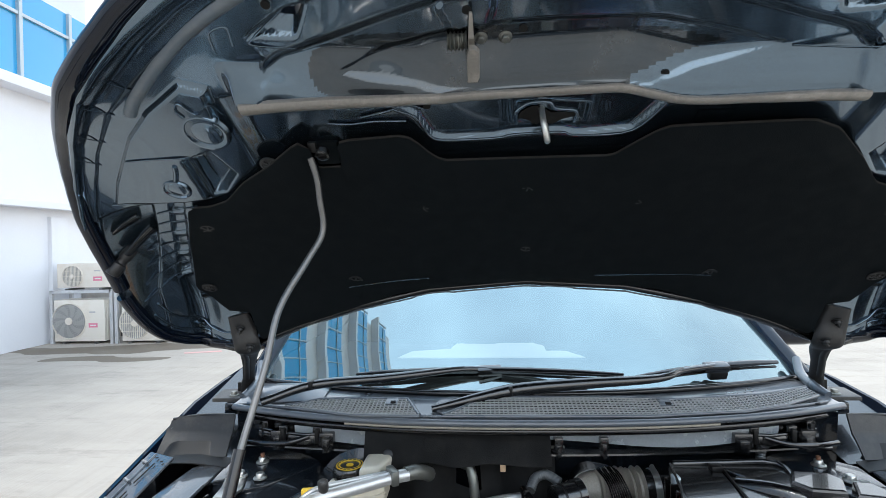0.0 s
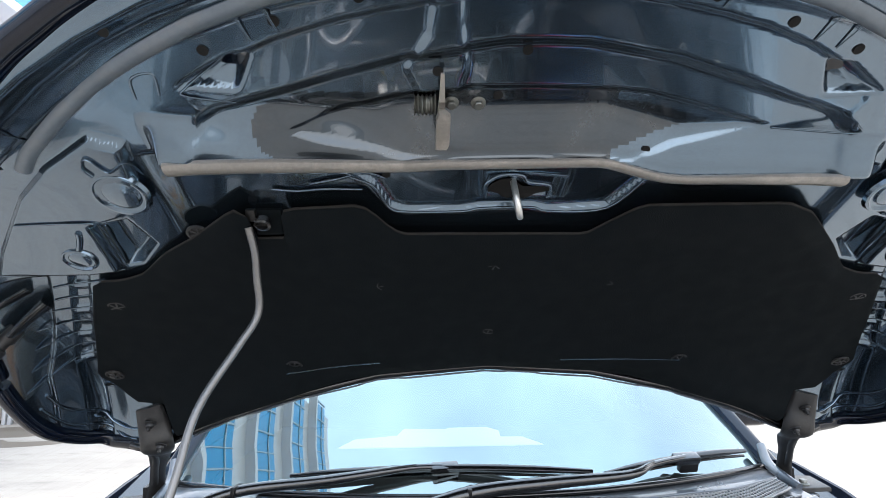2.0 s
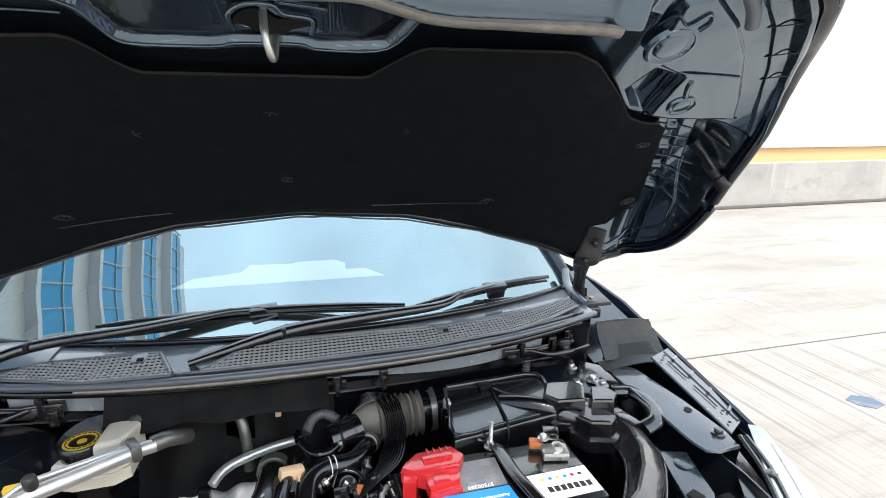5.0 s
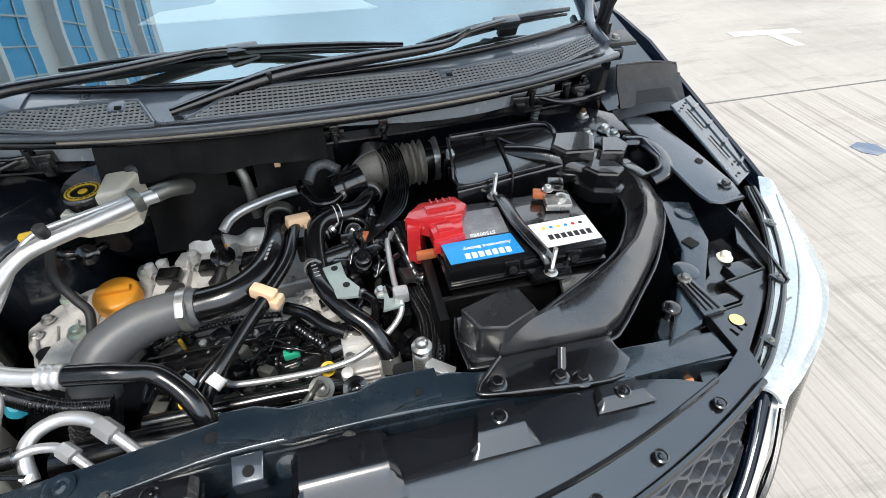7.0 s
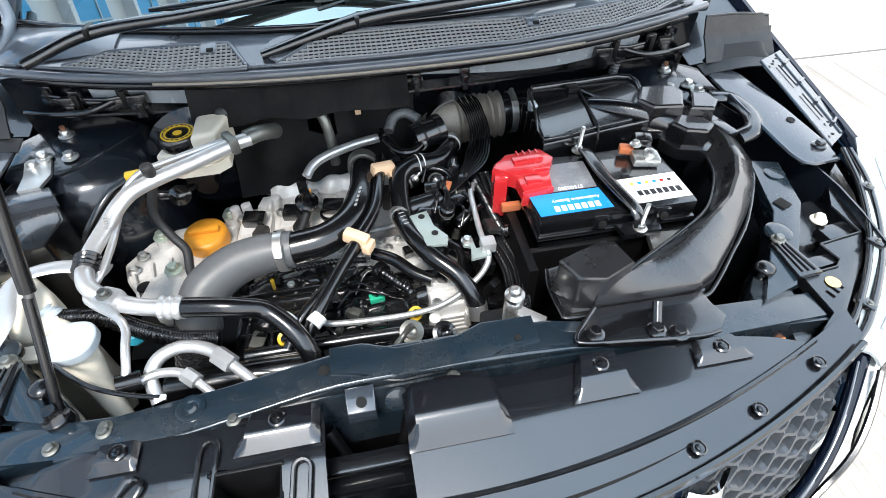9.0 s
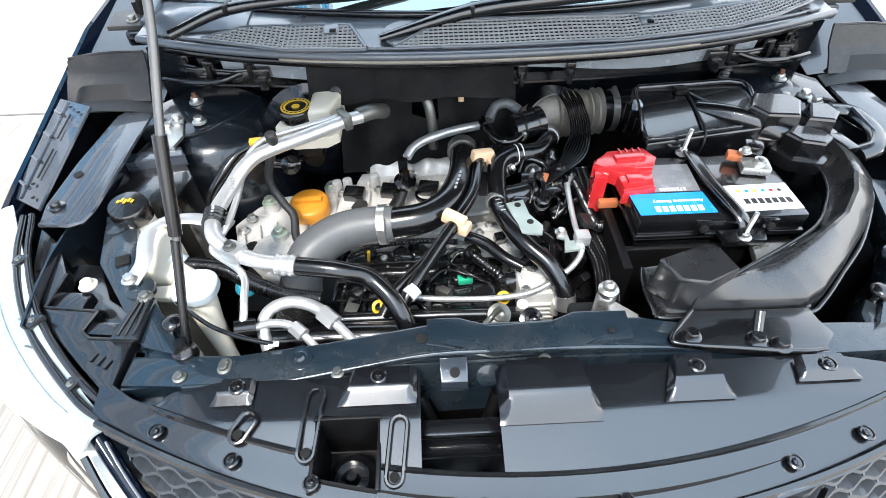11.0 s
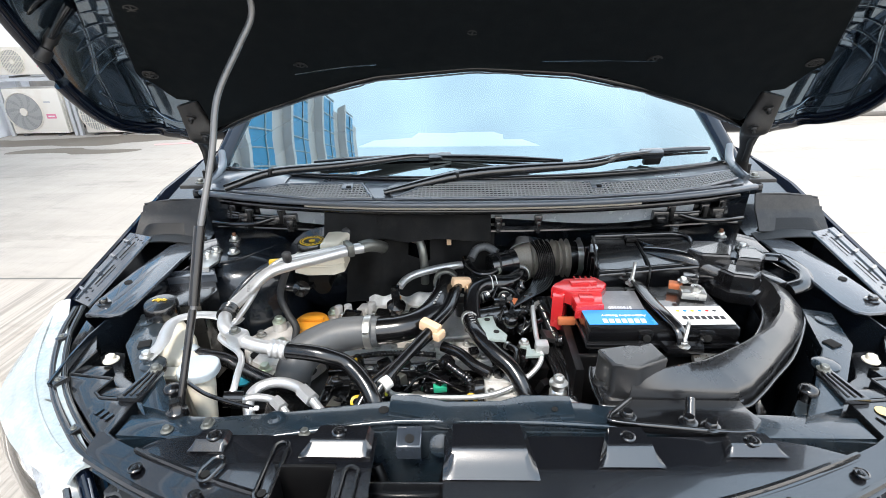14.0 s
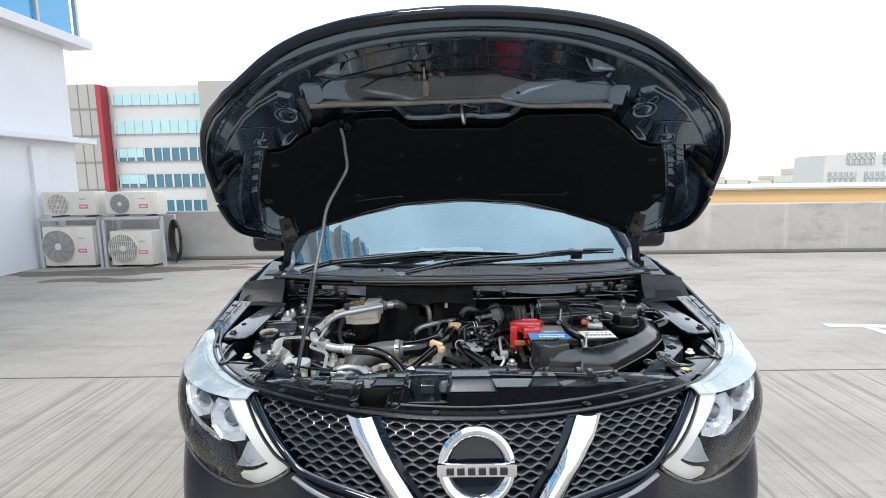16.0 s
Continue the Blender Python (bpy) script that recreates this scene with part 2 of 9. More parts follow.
def concrete(name, base, groove):
    m = mat(name, base, 0.85, 0.0, 0.10, 0.9, 0.35, 60, dust=0.30, spec=0.3, dustcol=tuple(c * 0.70 for c in base))
    n, l = m.node_tree.nodes, m.node_tree.links
    p = n["Principled BSDF"]
    t = n.new("ShaderNodeTexCoord")

    def streak(scale, size, lo, hi, top, color, rough=0.65, mask=None):
        """Marks with a shape of their own: stretched noise, cut to lo..hi, laid over the colour."""
        st, mp = n.new("ShaderNodeTexNoise"), n.new("ShaderNodeMapping")
        mp.inputs["Scale"].default_value = scale
        st.inputs["Scale"].default_value, st.inputs["Detail"].default_value, st.inputs["Roughness"].default_value = size, 8, rough
        l.new(t.outputs["Object"], mp.inputs["Vector"])
        l.new(mp.outputs[0], st.inputs["Vector"])
        r = n.new("ShaderNodeMapRange")
        r.inputs[1].default_value, r.inputs[2].default_value, r.inputs[4].default_value = lo, hi, top
        l.new(st.outputs["Fac"], r.inputs[0])
        f = r.outputs[0]
        if mask:
            mu = n.new("ShaderNodeMath")
            mu.operation = "MULTIPLY"
            l.new(f, mu.inputs[0])
            l.new(mask, mu.inputs[1])
            f = mu.outputs[0]
        mx = n.new("ShaderNodeMix")
        mx.data_type = "RGBA"
        mx.inputs[7].default_value = (*color, 1)
        l.new(p.inputs["Base Color"].links[0].from_socket, mx.inputs[6])
        l.new(f, mx.inputs[0])
        l.new(mx.outputs[2], p.inputs["Base Color"])
        return f
    streak((0.5, 1.3, 1), 0.55, 0.48, 0.66, 0.6, [c * 0.58 for c in base])
    streak((0.5, 2.2, 1), 1.6, 0.53, 0.64, 0.5, [c * 0.55 for c in base], 0.8)
    streak((0.7, 2.0, 1), 2.6, 0.62, 0.70, 0.45, [min(1, c * 1.45) for c in base], 0.8)
    streak((1, 1, 1), 0.35, 0.55, 0.8, 0.6, [base[0] * 1.12, base[1] * 1.0, base[2] * 0.9])
    streak((1, 1, 1), 14.0, 0.60, 0.74, 0.35, [c * 0.6 for c in base], 0.8)
    if groove:
        # the broomed slab: drag lines along the bay, stronger in patches, ending at the pour joint
        sx, ed = n.new("ShaderNodeSeparateXYZ"), n.new("ShaderNodeMapRange")
        l.new(t.outputs["Object"], sx.inputs[0])
        ed.inputs[1].default_value, ed.inputs[2].default_value, ed.inputs[3].default_value, ed.inputs[4].default_value = 2.40, 2.50, 1.0, 0.30
        l.new(sx.outputs[1], ed.inputs[0])
        pt = n.new("ShaderNodeTexNoise")
        pt.inputs["Scale"].default_value, pt.inputs["Detail"].default_value = 0.7, 3
        l.new(t.outputs["Object"], pt.inputs["Vector"])
        pr = n.new("ShaderNodeMapRange")
        pr.inputs[1].default_value, pr.inputs[2].default_value, pr.inputs[3].default_value = 0.35, 0.62, 0.25
        l.new(pt.outputs["Fac"], pr.inputs[0])
        mk = n.new("ShaderNodeMath")
        mk.operation = "MULTIPLY"
        l.new(ed.outputs[0], mk.inputs[0])
        l.new(pr.outputs[0], mk.inputs[1])
        f1 = streak((34, 0.25, 1), 1.0, 0.52, 0.62, 0.62, [c * 0.48 for c in base], 0.5, mk.outputs[0])
        streak((95, 0.8, 1), 1.0, 0.50, 0.66, 0.65, [c * 0.45 for c in base], 0.6, mk.outputs[0])
        streak((60, 0.6, 1), 1.3, 0.54, 0.66, 0.55, [min(1, c * 1.4) for c in base], 0.6, mk.outputs[0])
        b = n.new("ShaderNodeBump")
        b.invert = True
        b.inputs["Strength"].default_value, b.inputs["Distance"].default_value = 0.5, 0.006
        l.new(f1, b.inputs["Height"])
        l.new(p.inputs["Normal"].links[0].from_socket, b.inputs["Normal"])
        l.new(b.outputs[0], p.inputs["Normal"])
    else:
        streak((3.5, 3.5, 0.25), 1.0, 0.56, 0.72, 0.6, [c * 1.45 for c in base])
        streak((1.2, 1.2, 3.0), 1.5, 0.58, 0.75, 0.35, [0.42, 0.30, 0.22])
    return m


CONC = concrete("broomed_concrete", (0.362, 0.324, 0.284), True)
CONCW = concrete("weathered_parapet_concrete", (0.405, 0.388, 0.365), False)


# ---- mesh tools ----
def part(name, bm, material, parent=None, label="", smooth=True):
    me = bpy.data.meshes.new(name)
    bmesh.ops.recalc_face_normals(bm, faces=bm.faces)
    bm.to_mesh(me)
    bm.free()
    if smooth:
        for f in me.polygons:
            f.use_smooth = True
        me.set_sharp_from_angle(angle=radians(48))
    me.materials.append(material)
    ob = new(name, me)
    if parent:
        ob.parent = parent
    if label:
        ob["label"] = label
    return ob


def share(name, src, parent, m):
    ob = new(name, src.data)
    ob.parent = parent
    ob.matrix_basis = m
    if "label" in src:
        ob["label"] = src["label"]
    return ob


def thing(name, label, category, group="", kind="", at=(0, 0, 0)):
    ob = new(name)
    ob.location = at
    ob.empty_display_size = 0.05
    return tagged(ob, label, category, group, kind)


def box(c, s, bevel=0.0, m=None, bm=None, seg=2):
    own = bmesh.new()
    bmesh.ops.create_cube(own, size=1)
    bmesh.ops.scale(own, vec=s, verts=own.verts)
    if bevel:
        bmesh.ops.bevel(own, geom=own.edges[:], offset=min(bevel, min(s) * 0.45), segments=seg, profile=0.6, affect="EDGES")
    mm = Matrix.Translation(c) @ (m or Matrix())
    own.transform(mm)
    return merge(bm, own)


def merge(bm, own):
    if bm is None:
        return own
    me = bpy.data.meshes.new("t")
    own.to_mesh(me)
    own.free()
    bm.from_mesh(me)
    bpy.data.meshes.remove(me)
    return bm


def prism(outline, z0, z1, bevel=0.0, bm=None, seg=2, top_scale=1.0, holes=()):
    """An outline in plan, pulled up from z0 to z1 (numbers, or functions of x, y)."""
    own = bmesh.new()
    f0 = z0 if callable(z0) else (lambda x, y: z0)
    f1 = z1 if callable(z1) else (lambda x, y: z1)
    cx = sum(p[0] for p in outline) / len(outline)
    cy = sum(p[1] for p in outline) / len(outline)
    lo = [own.verts.new((x, y, f0(x, y))) for x, y in outline]
    hi = []
    for x, y in outline:
        X, Y = cx + (x - cx) * top_scale, cy + (y - cy) * top_scale
        hi.append(own.verts.new((X, Y, f1(X, Y))))
    n = len(outline)
    own.faces.new(lo[::-1])
    top = own.faces.new(hi)
    for i in range(n):
        own.faces.new((lo[i], lo[(i + 1) % n], hi[(i + 1) % n], hi[i]))
    bmesh.ops.recalc_face_normals(own, faces=own.faces)
    if bevel:
        bmesh.ops.bevel(own, geom=[e for e in top.edges], offset=bevel, segments=seg, profile=0.6, affect="EDGES")
    bmesh.ops.triangulate(own, faces=[f for f in own.faces if len(f.verts) > 4])
    return merge(bm, own)


def spline(pts, n=6):
    P = [Vector(p) for p in pts]
    if len(P) < 3:
        return P
    P = [2 * P[0] - P[1]] + P + [2 * P[-1] - P[-2]]
    out = []
    for i in range(1, len(P) - 2):
        for k in range(n):
            t = k / n
            a, b, c, d = P[i - 1:i + 3]
            out.append(0.5 * ((2 * b) + (c - a) * t + (2 * a - 5 * b + 4 * c - d) * t * t + (3 * b - a - 3 * c + d) * t ** 3))
    return out + [P[-2]]


def tube(pts, r, seg=12, n=6, bm=None, squash=1.0, cap=True, ribs=None):
    """A pipe along a smooth line; r: a number or one radius a point; ribs: (pitch, height) for a corrugated hose."""
    own = bmesh.new()
    line = spline(pts, n)
    if ribs:
        fine = [line[0]]
        for p, q in zip(line, line[1:]):
            k = max(1, int((q - p).length / (ribs[0] / 4)))
            fine += [p.lerp(q, j / k) for j in range(1, k + 1)]
        line = fine
    rad = r if callable(r) else (lambda u: r) if not isinstance(r, (list, tuple)) else (lambda u: float(np.interp(u, np.linspace(0, 1, len(r)), r)))
    up = Vector((0, 0, 1))
    d0 = (line[1] - line[0]).normalized()
    side = d0.cross(up if abs(d0.z) < 0.9 else Vector((0, 1, 0))).normalized()
    rings = []
    run = 0
    for i, p in enumerate(line):
        d = (line[min(i + 1, len(line) - 1)] - line[max(i - 1, 0)]).normalized()
        side = (side - d * side.dot(d)).normalized()
        nor = d.cross(side)
        if i:
            run += (p - line[i - 1]).length
        R = rad(i / (len(line) - 1))
        if ribs:
            R += ribs[1] * math.cos(2 * math.pi * run / ribs[0])
        rings.append([own.verts.new(p + (side * math.cos(a) + nor * math.sin(a) * squash) * R) for a in [2 * math.pi * k / seg for k in range(seg)]])
    for a, b in zip(rings, rings[1:]):
        for k in range(seg):
            own.faces.new((a[k], a[(k + 1) % seg], b[(k + 1) % seg], b[k]))
    if cap:
        own.faces.new(rings[0][::-1])
        own.faces.new(rings[-1])
    return merge(bm, own)


def lathe(profile, at=(0, 0, 0), axis=(0, 0, 1), seg=24, bm=None, ring=False):
    """A turned shape: (radius, height) pairs round an axis."""
    own = bmesh.new()
    q = Vector((0, 0, 1)).rotation_difference(Vector(axis).normalized()).to_matrix().to_4x4()
    rings = [[own.verts.new((r * math.cos(2 * math.pi * k / seg), r * math.sin(2 * math.pi * k / seg), h)) for k in range(seg)] for r, h in profile]
    for a, b in zip(rings, rings[1:]):
        for k in range(seg):
            own.faces.new((a[k], a[(k + 1) % seg], b[(k + 1) % seg], b[k]))
    if ring:
        for k in range(seg):
            own.faces.new((rings[-1][k], rings[-1][(k + 1) % seg], rings[0][(k + 1) % seg], rings[0][k]))
    else:
        own.faces.new(rings[0][::-1])
        own.faces.new(rings[-1])
    own.transform(Matrix.Translation(at) @ q)
    return merge(bm, own)


def sheet(fn, nu, nv, thick=0.0, bm=None, skip=None):
    """A surface fn(u, v) with u, v in 0..1, given a thickness along its normals."""
    own = bmesh.new()
    g = [[own.verts.new(fn(i / nu, j / nv)) for j in range(nv + 1)] for i in range(nu + 1)]
    for i in range(nu):
        for j in range(nv):
            if skip and skip((i + 0.5) / nu, (j + 0.5) / nv):
                continue
            own.faces.new((g[i][j], g[i + 1][j], g[i + 1][j + 1], g[i][j + 1]))
    bmesh.ops.delete(own, geom=[v for v in own.verts if not v.link_faces], context="VERTS")
    bmesh.ops.recalc_face_normals(own, faces=own.faces)
    if thick:
        bmesh.ops.solidify(own, geom=own.faces[:], thickness=thick)
    return merge(bm, own)


def lerp(a, b, t):
    return a + (b - a) * t


def table(x, xs, ys):
    return float(np.interp(x, xs, ys))


def smooth01(t):
    t = min(1, max(0, t))
    return t * t * (3 - 2 * t)


def ring_outline(cx, cy, rx, ry, n=24, power=2.0):
    out = []
    for k in range(n):
        a = 2 * math.pi * k / n
        c, s = math.cos(a), math.sin(a)
        out.append((cx + rx * math.copysign(abs(c) ** (2 / power), c), cy + ry * math.copysign(abs(s) ** (2 / power), s)))
    return out


def bolt_mesh(r=0.008):
    """A flanged hex bolt head standing on z = 0."""
    bm = lathe([(r * 1.5, 0), (r * 1.5, r * 0.25), (r * 1.1, r * 0.45)], seg=18)
    lathe([(r, r * 0.3), (r, r * 1.1), (r * 0.82, r * 1.3)], seg=6, bm=bm)
    return bm


BOLTS = {}


def bolt(parent, at, r=0.008, material=None, axis=(0, 0, 1), name="bolt"):
    key = (r, (material or STEEL).name)
    m = Matrix.Translation(at) @ Vector((0, 0, 1)).rotation_difference(Vector(axis).normalized()).to_matrix().to_4x4()
    if key not in BOLTS:
        BOLTS[key] = part(name, bolt_mesh(r), material or STEEL, parent)
        BOLTS[key].matrix_basis = m
        return BOLTS[key]
    return share(name, BOLTS[key], parent, m)


CLIPS = {}


def clip(parent, at, r=0.012, axis=(0, 0, 1), material=None):
    """A push-in trim clip: a shallow dish with a round head and a cross."""
    key = (r, (material or PLASTIC).name)
    m = Matrix.Translation(at) @ Vector((0, 0, 1)).rotation_difference(Vector(axis).normalized()).to_matrix().to_4x4()
    if key not in CLIPS:
        bm = lathe([(r, 0), (r, r * 0.18), (r * 0.8, r * 0.3), (r * 0.7, r * 0.12), (r * 0.5, r * 0.12), (r * 0.45, r * 0.35), (r * 0.1, r * 0.4)], seg=20)
        for a in (0, 90):
            box((0, 0, r * 0.4), (r * 0.7, r * 0.12, r * 0.12), 0, pose(0, 0, 0, 0, 0, a), bm)
        CLIPS[key] = part("clip", bm, material or PLASTIC, parent)
        CLIPS[key].matrix_basis = m
        return CLIPS[key]
    return share("clip", CLIPS[key], parent, m)


def writing(name, text, size, m, material, parent, depth=0.0004):
    cu = bpy.data.curves.new(name, "FONT")
    cu.body, cu.size, cu.extrude = text, size, depth
    cu.align_x, cu.align_y = "CENTER", "CENTER"
    tmp = bpy.data.objects.new(name, cu)
    scene.collection.objects.link(tmp)
    me = bpy.data.meshes.new_from_object(tmp.evaluated_get(bpy.context.evaluated_depsgraph_get()))
    bpy.data.objects.remove(tmp)
    me.materials.clear()
    me.materials.append(material)
    ob = new(name, me)
    ob.parent = parent
    ob.matrix_basis = m
    return ob


def inv(parent):
    return Matrix.Translation(-parent.location) if parent.parent is None else Matrix()


_part, _share, _writing = part, share, writing


def part(name, bm, material, parent=None, label="", smooth=True):
    ob = _part(name, bm, material, parent, label, smooth)
    if parent:
        ob.matrix_parent_inverse = inv(parent)
    return ob


def share(name, src, parent, m):
    ob = _share(name, src, parent, m)
    ob.matrix_parent_inverse = inv(parent)
    return ob


def writing(name, text, size, m, material, parent, depth=0.0004):
    ob = _writing(name, text, size, m, material, parent, depth)
    ob.matrix_parent_inverse = inv(parent)
    return ob


def struct(name, bm, material, label, category, smooth=False):
    return tagged(part(name, bm, material, None, "", smooth), label, category, "", "structure")


# ---- the roof deck and what stands round it ----
struct("ground", box((7, -6, -0.15), (32, 29.3, 0.3)), CONC, "pale broomed concrete roof deck with stains and tyre marks", "ground")
struct("pour_joint", box((7, 2.50, 0.0015), (30, 0.012, 0.003)), mat("dark_joint_filler", (0.13, 0.125, 0.115), 0.9, 0, 0.4, 4), "dark straight joint between concrete pours", "joint")
STAIN = mat("dark_water_stain", (0.13, 0.105, 0.080), 0.7, 0, 0.5, 1.6, 0.2, 50, dust=0.6, dustcol=(0.27, 0.24, 0.20))
for q, (sx_, sy_, rx_, ry_) in enumerate(((-6.0, 6.9, 1.5, 0.26), (-4.4, 7.2, 1.6, 0.2), (-5.3, 6.3, 0.9, 0.16), (-2.2, 7.6, 1.8, 0.12))):
    so_ = [(x + 0.12 * math.sin(7 * x + q), y + 0.06 * math.sin(5 * x + 2 * q)) for x, y in ring_outline(sx_, sy_, rx_, ry_, 30)]
    tagged(part("stain", prism(so_, 0.0006, 0.0012 + 0.0004 * q), STAIN, None, "", False), "dark dried water stain on the concrete deck", "stain", "", "structure")
struct("far_ground", box((0, 300, -14.2), (1800, 1800, 0.4)), mat("far_haze_ground", (0.42, 0.40, 0.37), 0.9, 0, 0.2, 0.02), "hazy pale ground of the town far below", "ground")
pw = box((8, 8.35, 0.42), (31, 0.25, 0.96), 0.012)
struct("parapet_wall_north", pw, CONCW, "weathered grey concrete parapet wall with rain streaks", "parapet")
struct("parapet_wall_east", box((23.1, -6, 0.42), (0.25, 28, 0.96), 0.012), CONCW, "weathered grey concrete parapet wall of the roof deck", "parapet")
struct("parapet_wall_south", box((8, -20.5, 0.42), (31, 0.25, 0.96), 0.012), CONCW, "weathered grey concrete parapet wall of the roof deck", "parapet")
# low strip along the wall's foot, darker than wall and deck
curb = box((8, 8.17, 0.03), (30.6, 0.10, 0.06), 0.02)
struct("parapet_kerb", curb, mat("dark_foot_strip", (0.12, 0.11, 0.10), 0.8, 0, 0.4, 3, 0.3, 60), "dark fillet strip along the parapet's foot", "kerb")

# painted bay marks and stains, thin paint lying on the deck
PAINTW = mat("worn_white_road_paint", (0.56, 0.54, 0.50), 0.7, 0, 0.1, 4, 0.2, 80, dust=0.95, dustcol=(0.38, 0.35, 0.315))
for nm, pts in (("bay_line", [(3.53, 3.55), (4.16, 3.49), (4.17, 3.59), (3.54, 3.66)]), ("bay_line", [(3.83, 3.515), (3.94, 3.505), (3.96, 3.22), (3.86, 3.24)]),
                ("bay_line", [(6.2, 5.55), (10.4, 5.25), (10.4, 5.36), (6.2, 5.66)]), ("bay_line", [(9.2, 1.2), (13.5, 1.0), (13.5, 1.1), (9.2, 1.3)])):
    tagged(part(nm, prism(pts, 0.001, 0.004), PAINTW, None, "", False), "worn white painted parking bay line on concrete", "road marking", "bay lines", "structure")
PAINTB = mat("faded_blue_road_paint", (0.10, 0.13, 0.18), 0.7, 0, 0.4, 14, 0.2, 80, dust=0.8, dustcol=(0.36, 0.35, 0.34))
tagged(part("painted_mark", prism([(2.95, 1.80), (3.03, 1.83), (3.12, 1.78), (3.11, 1.70), (3.02, 1.68), (2.96, 1.73)], 0.001, 0.004), PAINTB, None, "", False), "faded blue painted mark on the concrete deck", "road marking", "", "structure")
PAINTR = mat("faded_red_road_paint", (0.55, 0.30, 0.28), 0.7, 0, 0.2, 8, 0.2, 80, dust=0.9, dustcol=(0.42, 0.40, 0.38))
for x, y in ((-4.3, 6.6), (-3.6, 7.0), (-5.6, 3.2)):
    tagged(part("painted_mark", prism([(x, y), (x + 0.5, y + 0.12), (x + 0.45, y + 0.2), (x - 0.05, y + 0.08)], 0.001, 0.004), PAINTR, None, "", False), "faded red paint scuff on the concrete deck", "road marking", "", "structure")

# the white building beside the deck, with bands of blue glazing
FRAMEM = mat("grey_window_frame", (0.42, 0.47, 0.5), 0.4, 0.4, 0.1)
wb = thing("white_building", "white painted building with blue glazed window bands beside the deck", "building", at=(-10.5, -2, 0))
bmw = box((-11.15, -3.675, 2.0), (8, 24.65, 4.4))
part("wall", bmw, WALLW, wb, "", False)
part("wall", box((-11.2, -3.65, 10.6), (7.7, 24.8, 13.2)), WALLW, wb, "", False)
part("ledge", box((-7.10, -3.6, 2.24), (0.4, 25.1, 0.10), 0.01), WALLW, wb, "white concrete ledge", False)
part("door_recess", box((-7.14, 7.72, 1.05), (0.12, 0.34, 2.05), 0.01), WALLW, wb, "white steel door frame", False)
for k in range(5):
    z = 4.16 + 2.62 * k
    part("ledge", box((-7.10, -3.6, z - 0.10), (0.5, 25.3, 0.16), 0.01), WALLW, wb, "white concrete window ledge", False)
    wnd = part("window_band", box((-7.24, -3.6, z + 0.72), (0.3, 24.9, 1.44)), BLUEGLASS, wb, "blue tinted glazing band", False)
    for j in range(27):
        part("glazing_bar", box((-7.07, -16.0 + j * 0.96, z + 0.72), (0.07, 0.06, 1.44)), FRAMEM, wnd, "", False)
    part("transom", box((-7.07, -3.6, z + 1.02), (0.05, 24.9, 0.05)), FRAMEM, wnd, "", False)
for j in range(4):
    part("pillar", box((-6.98, -13.5 + j * 3.9, 10.6), (0.42, 0.5, 13.0), 0.01), WALLW, wb, "", False)


